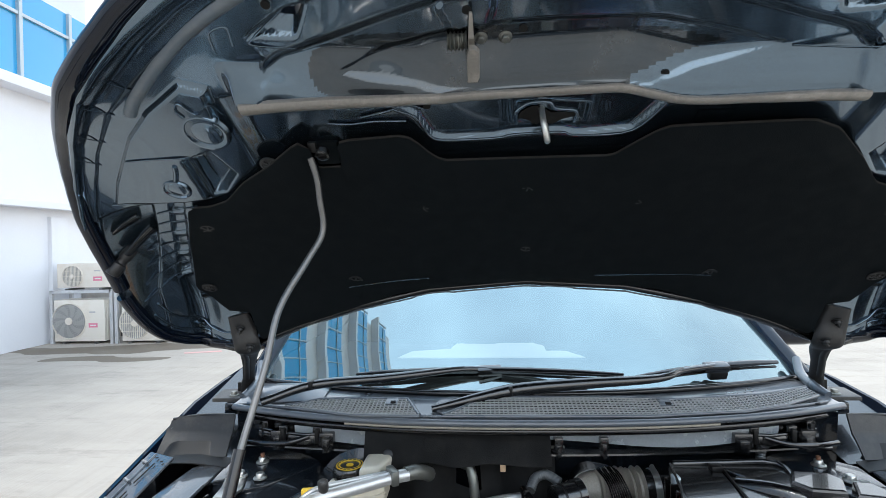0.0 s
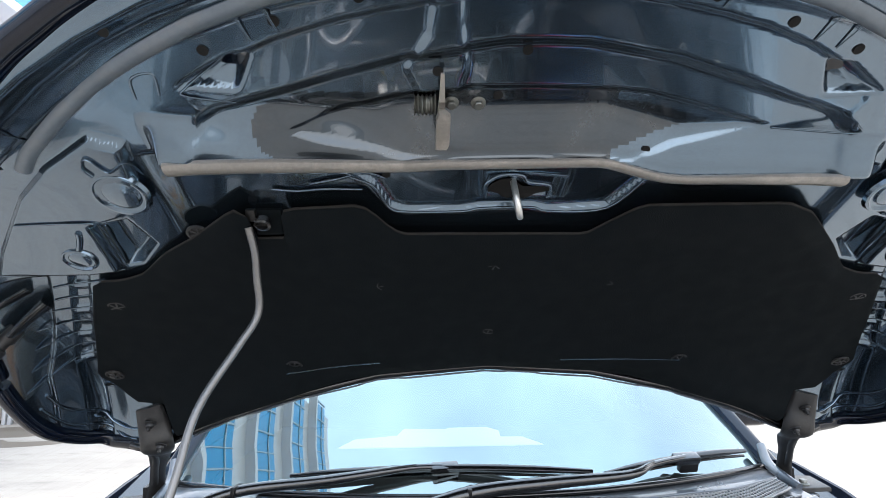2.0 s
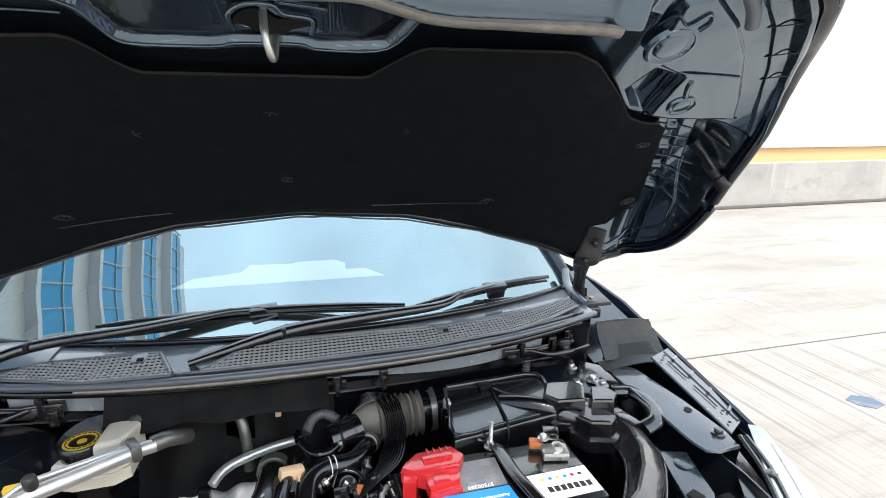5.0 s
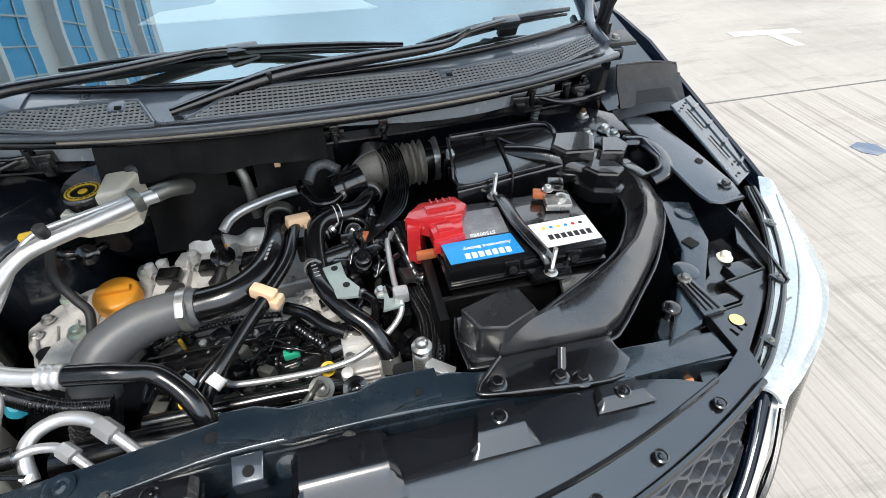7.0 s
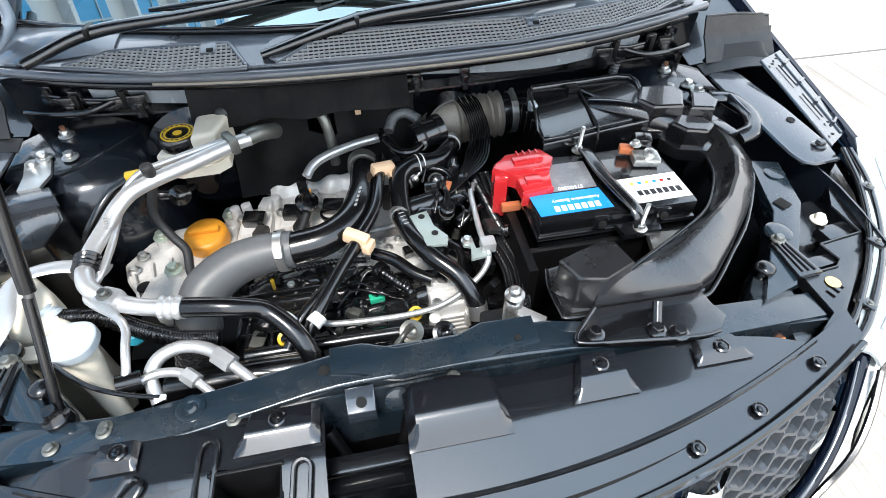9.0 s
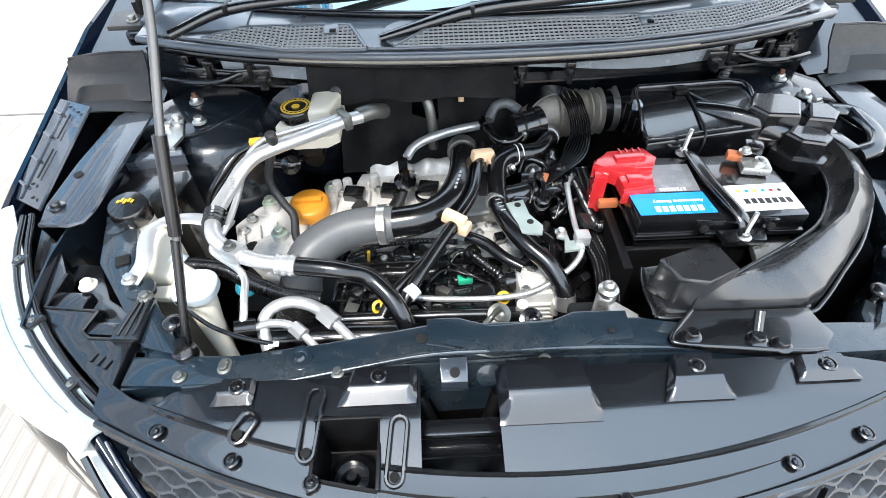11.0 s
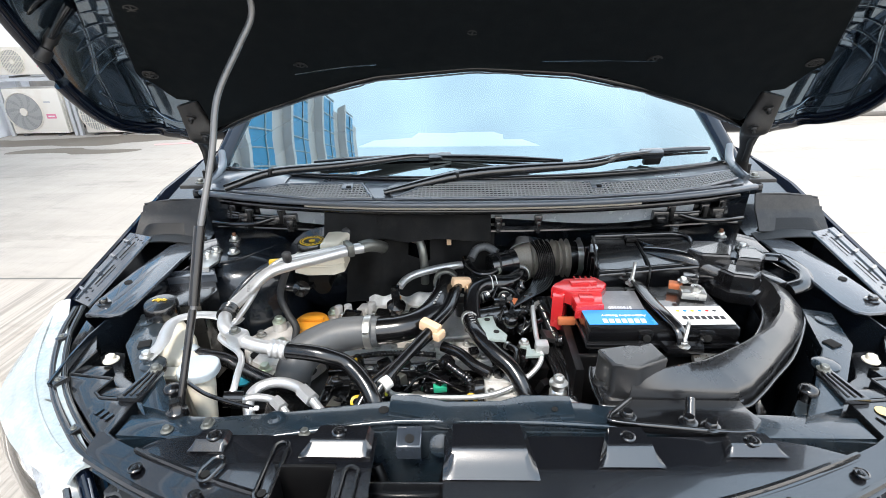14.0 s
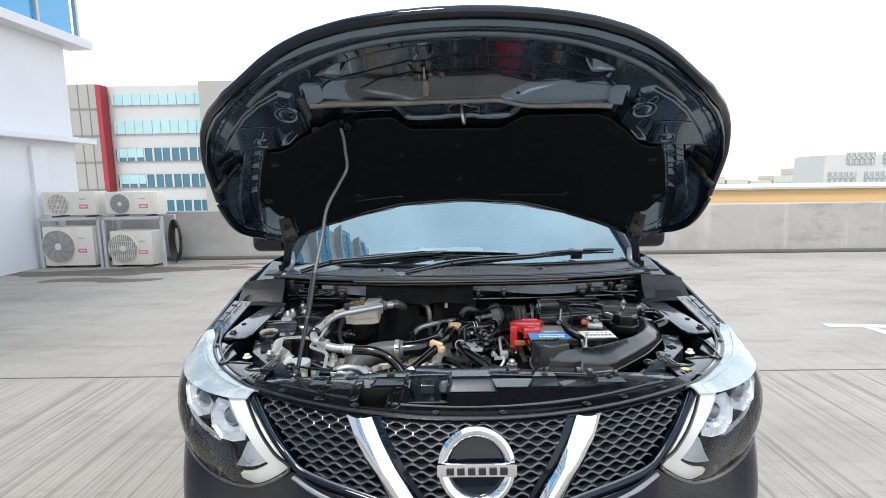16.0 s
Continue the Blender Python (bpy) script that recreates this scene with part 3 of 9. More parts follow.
# air conditioner outdoor units on their steel racks
FANGREY = mat("fan_grey_plastic", (0.36, 0.36, 0.35), 0.5, 0, 0.1, 8)
def ac_unit(at, fan_bars, w, d, h):
    ac = thing("air_conditioner_unit", "off-white outdoor air conditioner unit with a round fan grille", "air conditioner", "outdoor units", at=at)
    x, y, z = at
    part("casing", box((x, y, z + h / 2 + 0.02), (w, d, h - 0.04), 0.012), ACW, ac)
    fx = x - w * 0.2
    fy = y - d / 2
    R = h * 0.40
    part("fan_guard", lathe([(R * 1.04, 0), (R * 1.04, 0.012), (R, 0.018), (R * 0.97, 0.004)], (fx, fy, z + h * 0.52), (0, -1, 0), 40, None, True), ACW, ac)
    g = lathe([(R * 0.96, 0.005), (R * 0.96, 0.007)], (fx, fy, z + h * 0.52), (0, -1, 0), 40)
    part("fan_recess", g, mat("fan_shadow_grey", (0.30, 0.30, 0.30), 0.7), ac)
    for k in range(9):
        a = k * 2 * math.pi / 9
        own = sheet(lambda u, v: (fx + R * lerp(0.2, 0.93, u) * math.cos(a + 0.5 * u + lerp(0, 0.42, v)), fy - 0.006 - 0.006 * v, z + h * 0.52 + R * lerp(0.2, 0.93, u) * math.sin(a + 0.5 * u + lerp(0, 0.42, v))), 6, 2, 0.002)
        part("fan_blade", own, FANGREY, ac)
    part("fan_hub", lathe([(R * 0.22, 0), (R * 0.2, 0.016), (R * 0.05, 0.02)], (fx, fy - 0.006, z + h * 0.52), (0, -1, 0), 24), ACW, ac, "pale fan hub")
    if fan_bars:
        for k in range(fan_bars):
            u = -R * 0.92 + 1.84 * R * k / (fan_bars - 1)
            part("guard_bar", box((fx + u, fy - 0.017, z + h * 0.52), (0.008, 0.006, 2 * math.sqrt(max(0.0001, R * R - u * u)))), ACW, ac, "", False)
        for q in (-0.5, 0, 0.5):
            part("guard_bar", box((fx, fy - 0.019, z + h * 0.52 + q * R), (2 * R * math.sqrt(1 - q * q), 0.004, 0.008)), ACW, ac, "", False)
    else:
        for q in (0.32, 0.44, 0.56, 0.68, 0.8, 0.92):
            part("guard_ring", tube([(fx + R * q * math.cos(k * math.pi / 16), fy - 0.019, z + h * 0.52 + R * q * math.sin(k * math.pi / 16)) for k in range(33)], 0.0028, 5, 1), FANGREY, ac)
        for k in range(8):
            a = k * math.pi / 4
            part("guard_spoke", tube([(fx + R * 0.2 * math.cos(a), fy - 0.020, z + h * 0.52 + R * 0.2 * math.sin(a)), (fx + R * math.cos(a), fy - 0.018, z + h * 0.52 + R * math.sin(a))], 0.003, 5, 1), FANGREY, ac)
    part("label", box((x + w * 0.27, fy - 0.001, z + h * 0.42), (0.15, 0.003, 0.07)), mat("pink_label", (0.65, 0.20, 0.30), 0.5), ac, "pink and white printed label", False)
    part("label_bar", box((x + w * 0.27, fy - 0.003, z + h * 0.42), (0.10, 0.002, 0.018)), PAPER, ac, "", False)
    part("badge", box((x + w * 0.26, fy - 0.001, z + h * 0.72), (0.10, 0.003, 0.022)), mat("grey_badge", (0.4, 0.4, 0.42), 0.5), ac, "", False)
    part("side_panel", box((x + w / 2 + 0.004, y + 0.02, z + h / 2), (0.012, d * 0.8, h * 0.88), 0.004), ACW, ac)
    for q in (-0.32, 0.32):
        part("foot", box((x + q * w, y, z + 0.01), (0.05, d * 1.05, 0.03), 0.004), ACD, ac)
    return ac


RACKM = mat("grey_painted_rack_steel", (0.55, 0.56, 0.58), 0.5, 0.5, 0.2, 6, dust=0.2, dustcol=(0.3, 0.18, 0.1))
for x0, x1, w in ((-7.02, -6.0, 0.86), (-5.92, -4.92, 0.80)):
    rack = thing("steel_rack", "grey painted steel angle rack carrying outdoor units", "rack", "unit racks", at=((x0 + x1) / 2, 7.62, 0))
    for x in (x0, x1):
        for y in (7.45, 7.85):
            part("post", box((x, y, 0.435), (0.05, 0.05, 0.87), 0.004), RACKM, rack, "", False)
    for y in (7.45, 7.85):
        part("beam", box(((x0 + x1) / 2, y, 0.845), (x1 - x0, 0.05, 0.05), 0.004), RACKM, rack, "", False)
ac_unit((-6.47, 7.62, 0.87), 15, 0.90, 0.34, 0.43)
ac_unit((-5.43, 7.62, 0.87), 0, 0.84, 0.34, 0.42)
ac_unit((-6.55, 7.62, 0.0), 0, 0.86, 0.36, 0.71)
ac_unit((-5.47, 7.62, 0.0), 14, 0.72, 0.36, 0.62)
cb = bmesh.new()
for k in range(4):
    pts = [(-4.86 + 0.10 * math.cos(a) * (1 - k * 0.12), 7.72 + 0.02 * k, 0.42 + 0.36 * math.sin(a) * (1 - k * 0.1)) for a in [2 * math.pi * i / 16 for i in range(17)]]
    tube(pts, 0.022, 8, 2, cb)
tagged(part("cable_coil", cb, RUBBER), "coiled black insulated pipe beside the outdoor units", "cable")


# the town beyond the parapet
def office_block():
    ob = thing("office_block", "white office block with glazed bands, grey tiled stair and red pillar", "building", at=(-25, 49, -14))
    part("wall", box((-22, 49, -2), (16.6, 8, 23.9)), WALLF, ob, "", False)
    st = part("stair_tower", box((-32.2, 48.2, -2), (3.4, 8, 24.0)), WALLT, ob, "grey tiled stair tower", False)
    bmj = bmesh.new()
    for z in (0.9, 3.3, 5.6, 7.9):
        box((-32.2, 44.18, z), (3.4, 0.06, 0.12), 0, None, bmj)
    for x in (-33.1, -32.2, -31.3):
        box((x, 44.18, 3.5), (0.06, 0.05, 13), 0, None, bmj)
    part("joint", bmj, mat("dark_tile_joint", (0.2, 0.2, 0.19), 0.8), st, "", False)
    part("stair_tower", box((-15.5, 48.2, -2), (12, 8.4, 24.2)), WALLT, ob, "grey tiled stair tower", False)
    part("pillar", box((-30.25, 44.4, -2), (0.42, 1.0, 23.8)), WALLR, ob, "dark red pillar", False)
    for k, (z, g) in enumerate(((8.75, PALEGLASS), (6.35, PALEGLASS), (3.95, DARKGLASS), (1.6, DARKGLASS), (-0.75, DARKGLASS))):
        w = part("window_band", box((-25.6, 44.96, z), (8.4, 0.16, 1.15 if k else 0.95)), g, ob, "", False)
        for j in range(11):
            part("glazing_bar", box((-29.6 + j * 0.8, 44.86, z), (0.10 if j % 2 else 0.18, 0.08, 1.15 if k else 0.95)), WALLF, w, "", False)
        if g is DARKGLASS:
            part("blind", box((-28.4, 44.87, z + 0.15), (2.2, 0.04, 0.8)), PALEGLASS, w, "pale blind behind glass", False)


office_block()
org = thing("orange_building", "long low orange rendered building beyond the parapet", "building", at=(12, 17, -14))
part("wall", box((14, 17, -6.6), (22, 5.8, 15.2)), WALLO, org, "", False)
part("roof_edge", box((14, 17, 1.02), (22.2, 6.0, 0.06)), WALLF, org, "pale roof edge", False)
fw = thing("school_block", "distant white block with barred windows", "building", at=(80, 92, -14))
part("wall", box((86, 94, -5.5), (38, 8, 20)), WALLF, fw, "", False)
part("wall", box((88.5, 97, -2), (37, 8, 13.4)), WALLF, fw, "", False)
for z, x0 in ((-0.4 + 0.6, 67.6), (3.6, 70.6)):
    for j in range(3):
        part("window", box((x0 + 2.6 + j * 6.4, 89.92, z + 0.4), (4.9, 0.2, 2.0)), mat("far_window_grey", (0.30, 0.33, 0.33), 0.5, 0, 0.3, 1.5), fw, "", False)
        bmb = bmesh.new()
        for q in range(5):
            box((x0 + 0.7 + j * 6.4 + q * 0.95, 89.75, z + 0.4), (0.22, 0.1, 2.0), 0, None, bmb)
        box((x0 + 2.6 + j * 6.4, 89.75, z + 0.4), (4.9, 0.1, 0.22), 0, None, bmb)
        part("window_grid", bmb, WALLF, fw, "", False)
random.seed(4)
for j in range(14):
    x = 40 + j * 4.2
    h = 13.2 + random.uniform(0, 4.2)
    hb = thing("far_block", "pale hazy apartment block on the skyline", "building", "skyline blocks", at=(x * 1.7, 160, -14))
    part("wall", box((x * 1.7, 160, -14 + h / 2), (6.5, 8, h)), mat("far_pale_wall", (0.50, 0.44 + 0.03 * (j % 2), 0.40), 0.9, 0, 0.06, 0.2), hb, "", False)
    for q in range(3):
        part("window", box((x * 1.7 - 2 + 2 * q, 155.95, -14 + h - 1.6), (1.1, 0.12, 0.9)), PALEGLASS, hb, "", False)


# ---- the car: dark crossover, bonnet propped open ----
car = thing("car", "dark blue-black compact crossover with its bonnet propped open", "car", at=(0, 1.2, 0))
TH = math.atan(0.637)
CT, ST = math.cos(TH), math.sin(TH)
HALF = 0.872


def ease(t):
    t = np.clip(t, 0, 1)
    return t * t * (3 - 2 * t)


def hood_rear(x):
    return np.interp(np.abs(x), (0, 0.23, 0.40, 0.46, 0.52, 0.58, 0.637, 0.66, 0.69, 0.72, 0.79, 0.82, 0.84, 0.855, 0.865, 0.872), (-0.005, -0.007, -0.018, -0.034, -0.052, -0.074, -0.100, -0.108, -0.101, -0.090, -0.100, -0.070, -0.025, 0.020, 0.070, 0.160))


def hood_front(x):
    return np.interp(np.abs(x), (0, 0.09, 0.174, 0.25, 0.314, 0.40, 0.474, 0.54, 0.60, 0.66, 0.74, 0.79, 0.82, 0.843, 0.858, 0.868, 0.872), (0.886, 0.883, 0.874, 0.861, 0.845, 0.814, 0.780, 0.743, 0.702, 0.655, 0.566, 0.496, 0.444, 0.388, 0.335, 0.260, 0.170))


def hood_drop(x, s):
    """How far the bonnet's shell falls below its chord plane: curled rear corners, rolled sides, crowned middle."""
    x = np.abs(x)
    rear = np.interp(x, (0, 0.23, 0.44, 0.54, 0.64, 0.74, 0.88), (0, 0.018, 0.060, 0.078, 0.098, 0.138, 0.115))
    fold = np.interp(x, (0.44, 0.64, 0.74, 0.80, 0.86, 0.90), (-0.004, -0.045, -0.10, -0.125, -0.125, -0.085))
    d = rear * np.exp(-np.maximum(0, s - fold) / 0.10) + 0.03 * (x / 0.92) ** 10
    d = d + 0.055 * np.exp(-((x - 0.64) / 0.13) ** 2) * np.exp(-np.maximum(0, hood_front(x) - s) / 0.06)
    d = d + 0.12 * ease((x - 0.74) / 0.14) ** 2 * np.interp(s, (0, 0.1, 0.25, 0.45), (1, 0.85, 0.45, 0.1))
    return d + np.where(s > 0.6, 0.02 * ((s - 0.6) / 0.28) ** 2, 0) - 0.018 * (1 - (x / 0.9) ** 2) * np.sin(math.pi * np.clip(s / 0.6, 0, 1))


def depth_in(x, s, outline):
    """Signed distance to an outline on the panel, positive inside."""
    x, s = np.asarray(x, float), np.asarray(s, float)
    d, inside = np.full(x.shape, 9.0), np.zeros(x.shape, bool)
    for (x0, s0), (x1, s1) in zip(outline, outline[1:] + outline[:1]):
        ex, es = x1 - x0, s1 - s0
        t = np.clip(((x - x0) * ex + (s - s0) * es) / (ex * ex + es * es), 0, 1)
        d = np.minimum(d, np.hypot(x - x0 - t * ex, s - s0 - t * es))
        inside = inside ^ (((s0 > s) != (s1 > s)) & (x < x0 + (s - s0) * ex / (es if es else 1e-9)))
    return np.where(inside, d, -d)


def both_sides(half):
    """An outline given for x >= 0, front to rear, closed on the other side."""
    return half + [(-x, s) for x, s in half[::-1] if x > 0]


NOSE_A = both_sides([(0.0, 0.800), (0.061, 0.796), (0.114, 0.787), (0.171, 0.776), (0.226, 0.763), (0.289, 0.742), (0.340, 0.719), (0.395, 0.680), (0.400, 0.668), (0.390, 0.640), (0.0, 0.600)])
NOSE_B = both_sides([(0.0, 0.744), (0.046, 0.743), (0.154, 0.724), (0.240, 0.698), (0.317, 0.673), (0.381, 0.655), (0.408, 0.638), (0.416, 0.622), (0.420, 0.540), (0.0, 0.540)])
NOSE_C = both_sides([(0.0, 0.677), (0.101, 0.675), (0.140, 0.670), (0.209, 0.652), (0.274, 0.633), (0.314, 0.620), (0.0, 0.560)])
TRAY = [(-0.236, 0.545), (-0.206, 0.516), (-0.185, 0.468), (-0.161, 0.456), (-0.077, 0.456), (-0.047, 0.463), (0.027, 0.465), (0.055, 0.456), (0.144, 0.464), (0.189, 0.541), (0.206, 0.556), (0.10, 0.580), (-0.10, 0.580)]
PLATE = [(-0.074, 0.573), (0.077, 0.576), (0.080, 0.488), (-0.066, 0.490)]
PLATE_IN = [(-0.050, 0.552), (0.054, 0.552), (0.054, 0.500), (-0.046, 0.500)]
LEVER_PLATE = [(-0.158, 0.700), (-0.132, 0.747), (-0.127, 0.790), (-0.095, 0.792), (-0.093, 0.759), (-0.082, 0.705), (-0.090, 0.664), (-0.142, 0.664)]
FAN = [(0.495, 0.605), (0.533, 0.622), (0.606, 0.576), (0.668, 0.522), (0.708, 0.474), (0.760, 0.410), (0.796, 0.354), (0.730, 0.343), (0.663, 0.338), (0.612, 0.345), (0.604, 0.455), (0.560, 0.470), (0.526, 0.492), (0.506, 0.545)]
NOSE_END = [(0.412, 0.682), (0.343, 0.722), (0.318, 0.722), (0.345, 0.670)]
POCKET = [(0.560, 0.462), (0.600, 0.452), (0.606, 0.352), (0.580, 0.356), (0.540, 0.402)]


def beam_line(x):
    return np.interp(x, (-0.46, -0.316, -0.158, -0.109, 0.088, 0.132, 0.189, 0.43), (0.586, 0.589, 0.588, 0.590, 0.594, 0.581, 0.563, 0.565))


def groove_line(s):
    return np.interp(s, (-0.09, -0.02, 0.111, 0.24, 0.336), (0.800, 0.797, 0.780, 0.730, 0.689))


def hood_relief(x, s):
    """The pressed steps of the inner panel: rolled rim, sunk nose fields, lock beam, corner fans, side grooves."""
    x, s = np.asarray(x, float), np.asarray(s, float)
    a = np.abs(x)
    f = hood_front(x) - s
    k = 0.010 * np.exp(-((f - 0.030) / 0.014) ** 2) - 0.004 * ease((f - 0.075) / 0.008)
    over = s - beam_line(x)
    above = ease((over + 0.004) / 0.012)
    low = ease(depth_in(x, s, NOSE_B) / 0.017)
    k = k - 0.007 * ease(depth_in(x, s, NOSE_A) / 0.006) * np.clip((0.41 - a) / 0.075, 0.25, 1) * (1 - low) * above
    k = k - 0.017 * low * above - 0.005 * ease(depth_in(x, s, NOSE_C) / 0.006) * above
    k = k - 0.010 * ease((0.50 - a) / 0.04) * (1 - above) * ease((s - 0.38) / 0.03)
    span = ease((0.47 - a) / 0.02)
    k = k + span * np.where(over > 0, 0.034 * ease((0.060 - over) / 0.060), 0.034 * ease((over + 0.010) / 0.010))
    k = k + span * 0.004 * np.sin(38 * x + 60 * s) * ease((0.07 - over) / 0.03) * ease(over / 0.02) * ease((-0.05 - x) / 0.1)
    k = k - 0.010 * ease(depth_in(x, s, TRAY) / 0.007)
    k = k + 0.020 * ease(depth_in(x, s, PLATE) / 0.013) - 0.006 * ease(depth_in(x, s, PLATE_IN) / 0.006)
    k = k + 0.006 * ease(depth_in(x, s, LEVER_PLATE) / 0.005)
    k = k + 0.012 * ease(depth_in(a, s, FAN) / 0.008) - 0.022 * ease(depth_in(a, s, POCKET) / 0.012)
    k = k - 0.034 * ease(depth_in(a, s, NOSE_END) / 0.007) * np.clip((s - 0.666) / 0.05, 0, 1)
    c = groove_line(s)
    live = ease((0.335 - s) / 0.008) * ease((s + 0.085) / 0.01)
    bridge = np.ones_like(s)
    for q in (0.300, 0.232, 0.165, 0.100):
        bridge = bridge - 0.75 * np.exp(-((s - q) / 0.008) ** 2)
    k = k - live * bridge * 0.011 * ease((0.0165 - np.abs(a - c)) / 0.006)
    return k - live * 0.010 * ease((a - c - 0.044) / 0.008)


def hood_at(x, s, off=0.0, pressed=True):
    """A place on the bonnet's inner face: x across, s up from the rear edge; off: towards the engine."""
    d = float(hood_drop(x, s)) + off + (float(hood_relief(x, s)) if pressed and off > -0.005 else 0)
    return Vector((x, 0.914 - s * CT - d * ST, 1.357 + s * ST - d * CT))


HN = Vector((0, -ST, -CT))
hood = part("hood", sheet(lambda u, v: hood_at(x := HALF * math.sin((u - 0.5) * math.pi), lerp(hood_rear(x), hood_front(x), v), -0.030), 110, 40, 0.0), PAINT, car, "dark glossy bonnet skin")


def pressed_panel(nu, nv):
    """The inner panel as one fine pressed sheet; faces on the lock beam carry its dusty paint."""
    xs = HALF * np.sin((np.linspace(0, 1, nu + 1) - 0.5) * math.pi)
    X, V = np.meshgrid(xs, np.linspace(0, 1, nv + 1), indexing="ij")
    S = hood_rear(X) + (hood_front(X) - hood_rear(X)) * V
    D = hood_drop(X, S) + hood_relief(X, S)
    co = np.stack((X, 0.914 - S * CT - D * ST, 1.357 + S * ST - D * CT), -1).reshape(-1, 3)
    i = np.arange((nu + 1) * (nv + 1)).reshape(nu + 1, nv + 1)
    quads = np.stack((i[:-1, :-1], i[:-1, 1:], i[1:, 1:], i[1:, :-1]), -1).reshape(-1, 4)
    me = bpy.data.meshes.new("inner_panel")
    me.from_pydata(co.tolist(), [], quads.tolist())
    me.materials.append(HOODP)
    me.materials.append(BEAM)
    over = (S - beam_line(X))[:-1, :-1]
    dusty = (over > -0.006) & (over < 0.075) & (np.abs(X[:-1, :-1]) < 0.455) & (depth_in(X, S, NOSE_C)[:-1, :-1] > -0.030 + 0.05 * (X[:-1, :-1] > 0.1))
    me.polygons.foreach_set("material_index", dusty.reshape(-1).astype(np.int32))
    me.polygons.foreach_set("use_smooth", np.ones(len(quads), bool))
    me.update()
    ob = new("inner_panel", me)
    ob.parent = hood
    ob["label"] = "dark painted pressed inner panel"
    return ob


pressed_panel(560, 270)


def rim_line(inset, n=80):
    out = []
    for k in range(n + 1):
        x = (HALF - inset) * math.sin((k / n - 0.5) * math.pi)
        out.append((x, hood_front(abs(x) * HALF / (HALF - inset)) - inset * (0.9 if abs(x) < 0.75 else 0.4)))
    return out


part("hem", tube([hood_at(x, s, -0.012) for x, s in rim_line(0.003)], 0.016, 16, 3), PAINT, hood, "folded bonnet edge")
for sg in (-1, 1):
    part("hem", tube([hood_at(sg * x, hood_rear(x) + 0.004, -0.012) for x in (0.871, 0.868, 0.862, 0.852, 0.84, 0.825, 0.805, 0.785, 0.75, 0.71, 0.67)], 0.0155, 14, 3), PAINT, hood, "folded bonnet edge")
    for q in (0.018, 0.034):
        part("corner_bead", tube([hood_at(sg * (x - 0.6 * q), hood_rear(x) + q, 0.002) for x in (0.860, 0.850, 0.838, 0.82, 0.80, 0.77, 0.74)], 0.0032, 8, 4), HOODP, hood, "pressed bead")
SEALER = mat("grey_blue_sealant_bead", (0.105, 0.13, 0.155), 0.42, 0.0, 0.25, 18, 0.25, 120, dust=0.25, coat=0.3)
part("rim_seal", tube([hood_at(x, s, 0.001) for x, s in rim_line(0.066) if abs(x) < 0.64], 0.0095, 10, 2, None, 0.7), SEALER, hood, "grey sealant bead")
part("rear_seal", tube([hood_at(x, hood_rear(x) + 0.010, 0.004) for x in np.linspace(-0.74, 0.74, 50)], 0.009, 8, 2), RUBBER, hood, "black rubber rear seal")
part("seal_lip", tube([hood_at(x, hood_rear(x) + 0.004 + 0.004 * (math.sin(21 * x) > 0.72), 0.013) for x in np.linspace(-0.62, 0.62, 90)], 0.0022, 6, 1), TRIM, hood, "thin worn seal lip")


def liner_front(x):
    return float(np.interp(x, (-0.765, -0.71, -0.663, -0.618, -0.579, -0.53, -0.47, -0.402, -0.389, -0.386, -0.336, -0.333, -0.322, -0.223, -0.208, -0.186, -0.168, 0.116, 0.173, 0.19, 0.397, 0.445, 0.529, 0.579, 0.618, 0.663, 0.71, 0.765),
                           (0.070, 0.222, 0.328, 0.329, 0.344, 0.392, 0.432, 0.488, 0.484, 0.425, 0.425, 0.484, 0.490, 0.496, 0.480, 0.447, 0.430, 0.428, 0.486, 0.495, 0.500, 0.479, 0.400, 0.344, 0.329, 0.328, 0.222, 0.070)))


def liner_rear(x):
    return float(np.interp(abs(x), (0, 0.30, 0.44, 0.54, 0.60, 0.640, 0.648, 0.715, 0.735, 0.765), (0.022, 0.018, -0.006, -0.032, -0.052, -0.066, 0.002, 0.004, 0.036, 0.064)))


LINER_X = sorted(set([round(x, 4) for x in np.linspace(-0.765, 0.765, 110)] + [-0.3885, -0.3865, -0.3355, -0.3335, -0.0885, 0.0885]))
part("hood_liner", sheet(lambda u, v: hood_at(x := LINER_X[round(u * (len(LINER_X) - 1))], lerp(liner_rear(x), liner_front(x), v), 0.006 + 0.008 * min(1, 14 * min(v, 1 - v, u, 1 - u)), False), len(LINER_X) - 1, 30, 0.005), FELT, hood, "black felt insulation pad")
EDGEFELT = mat("frayed_felt_edge", (0.012, 0.010, 0.009), 0.9, 0, 0.5, 60, 0.6, 500)
part("liner_edge", tube([hood_at(x, liner_front(x) + 0.001, 0.008, False) for x in LINER_X if abs(x) < 0.66], 0.0022, 6, 1), EDGEFELT, hood, "brownish pressed pad edge")
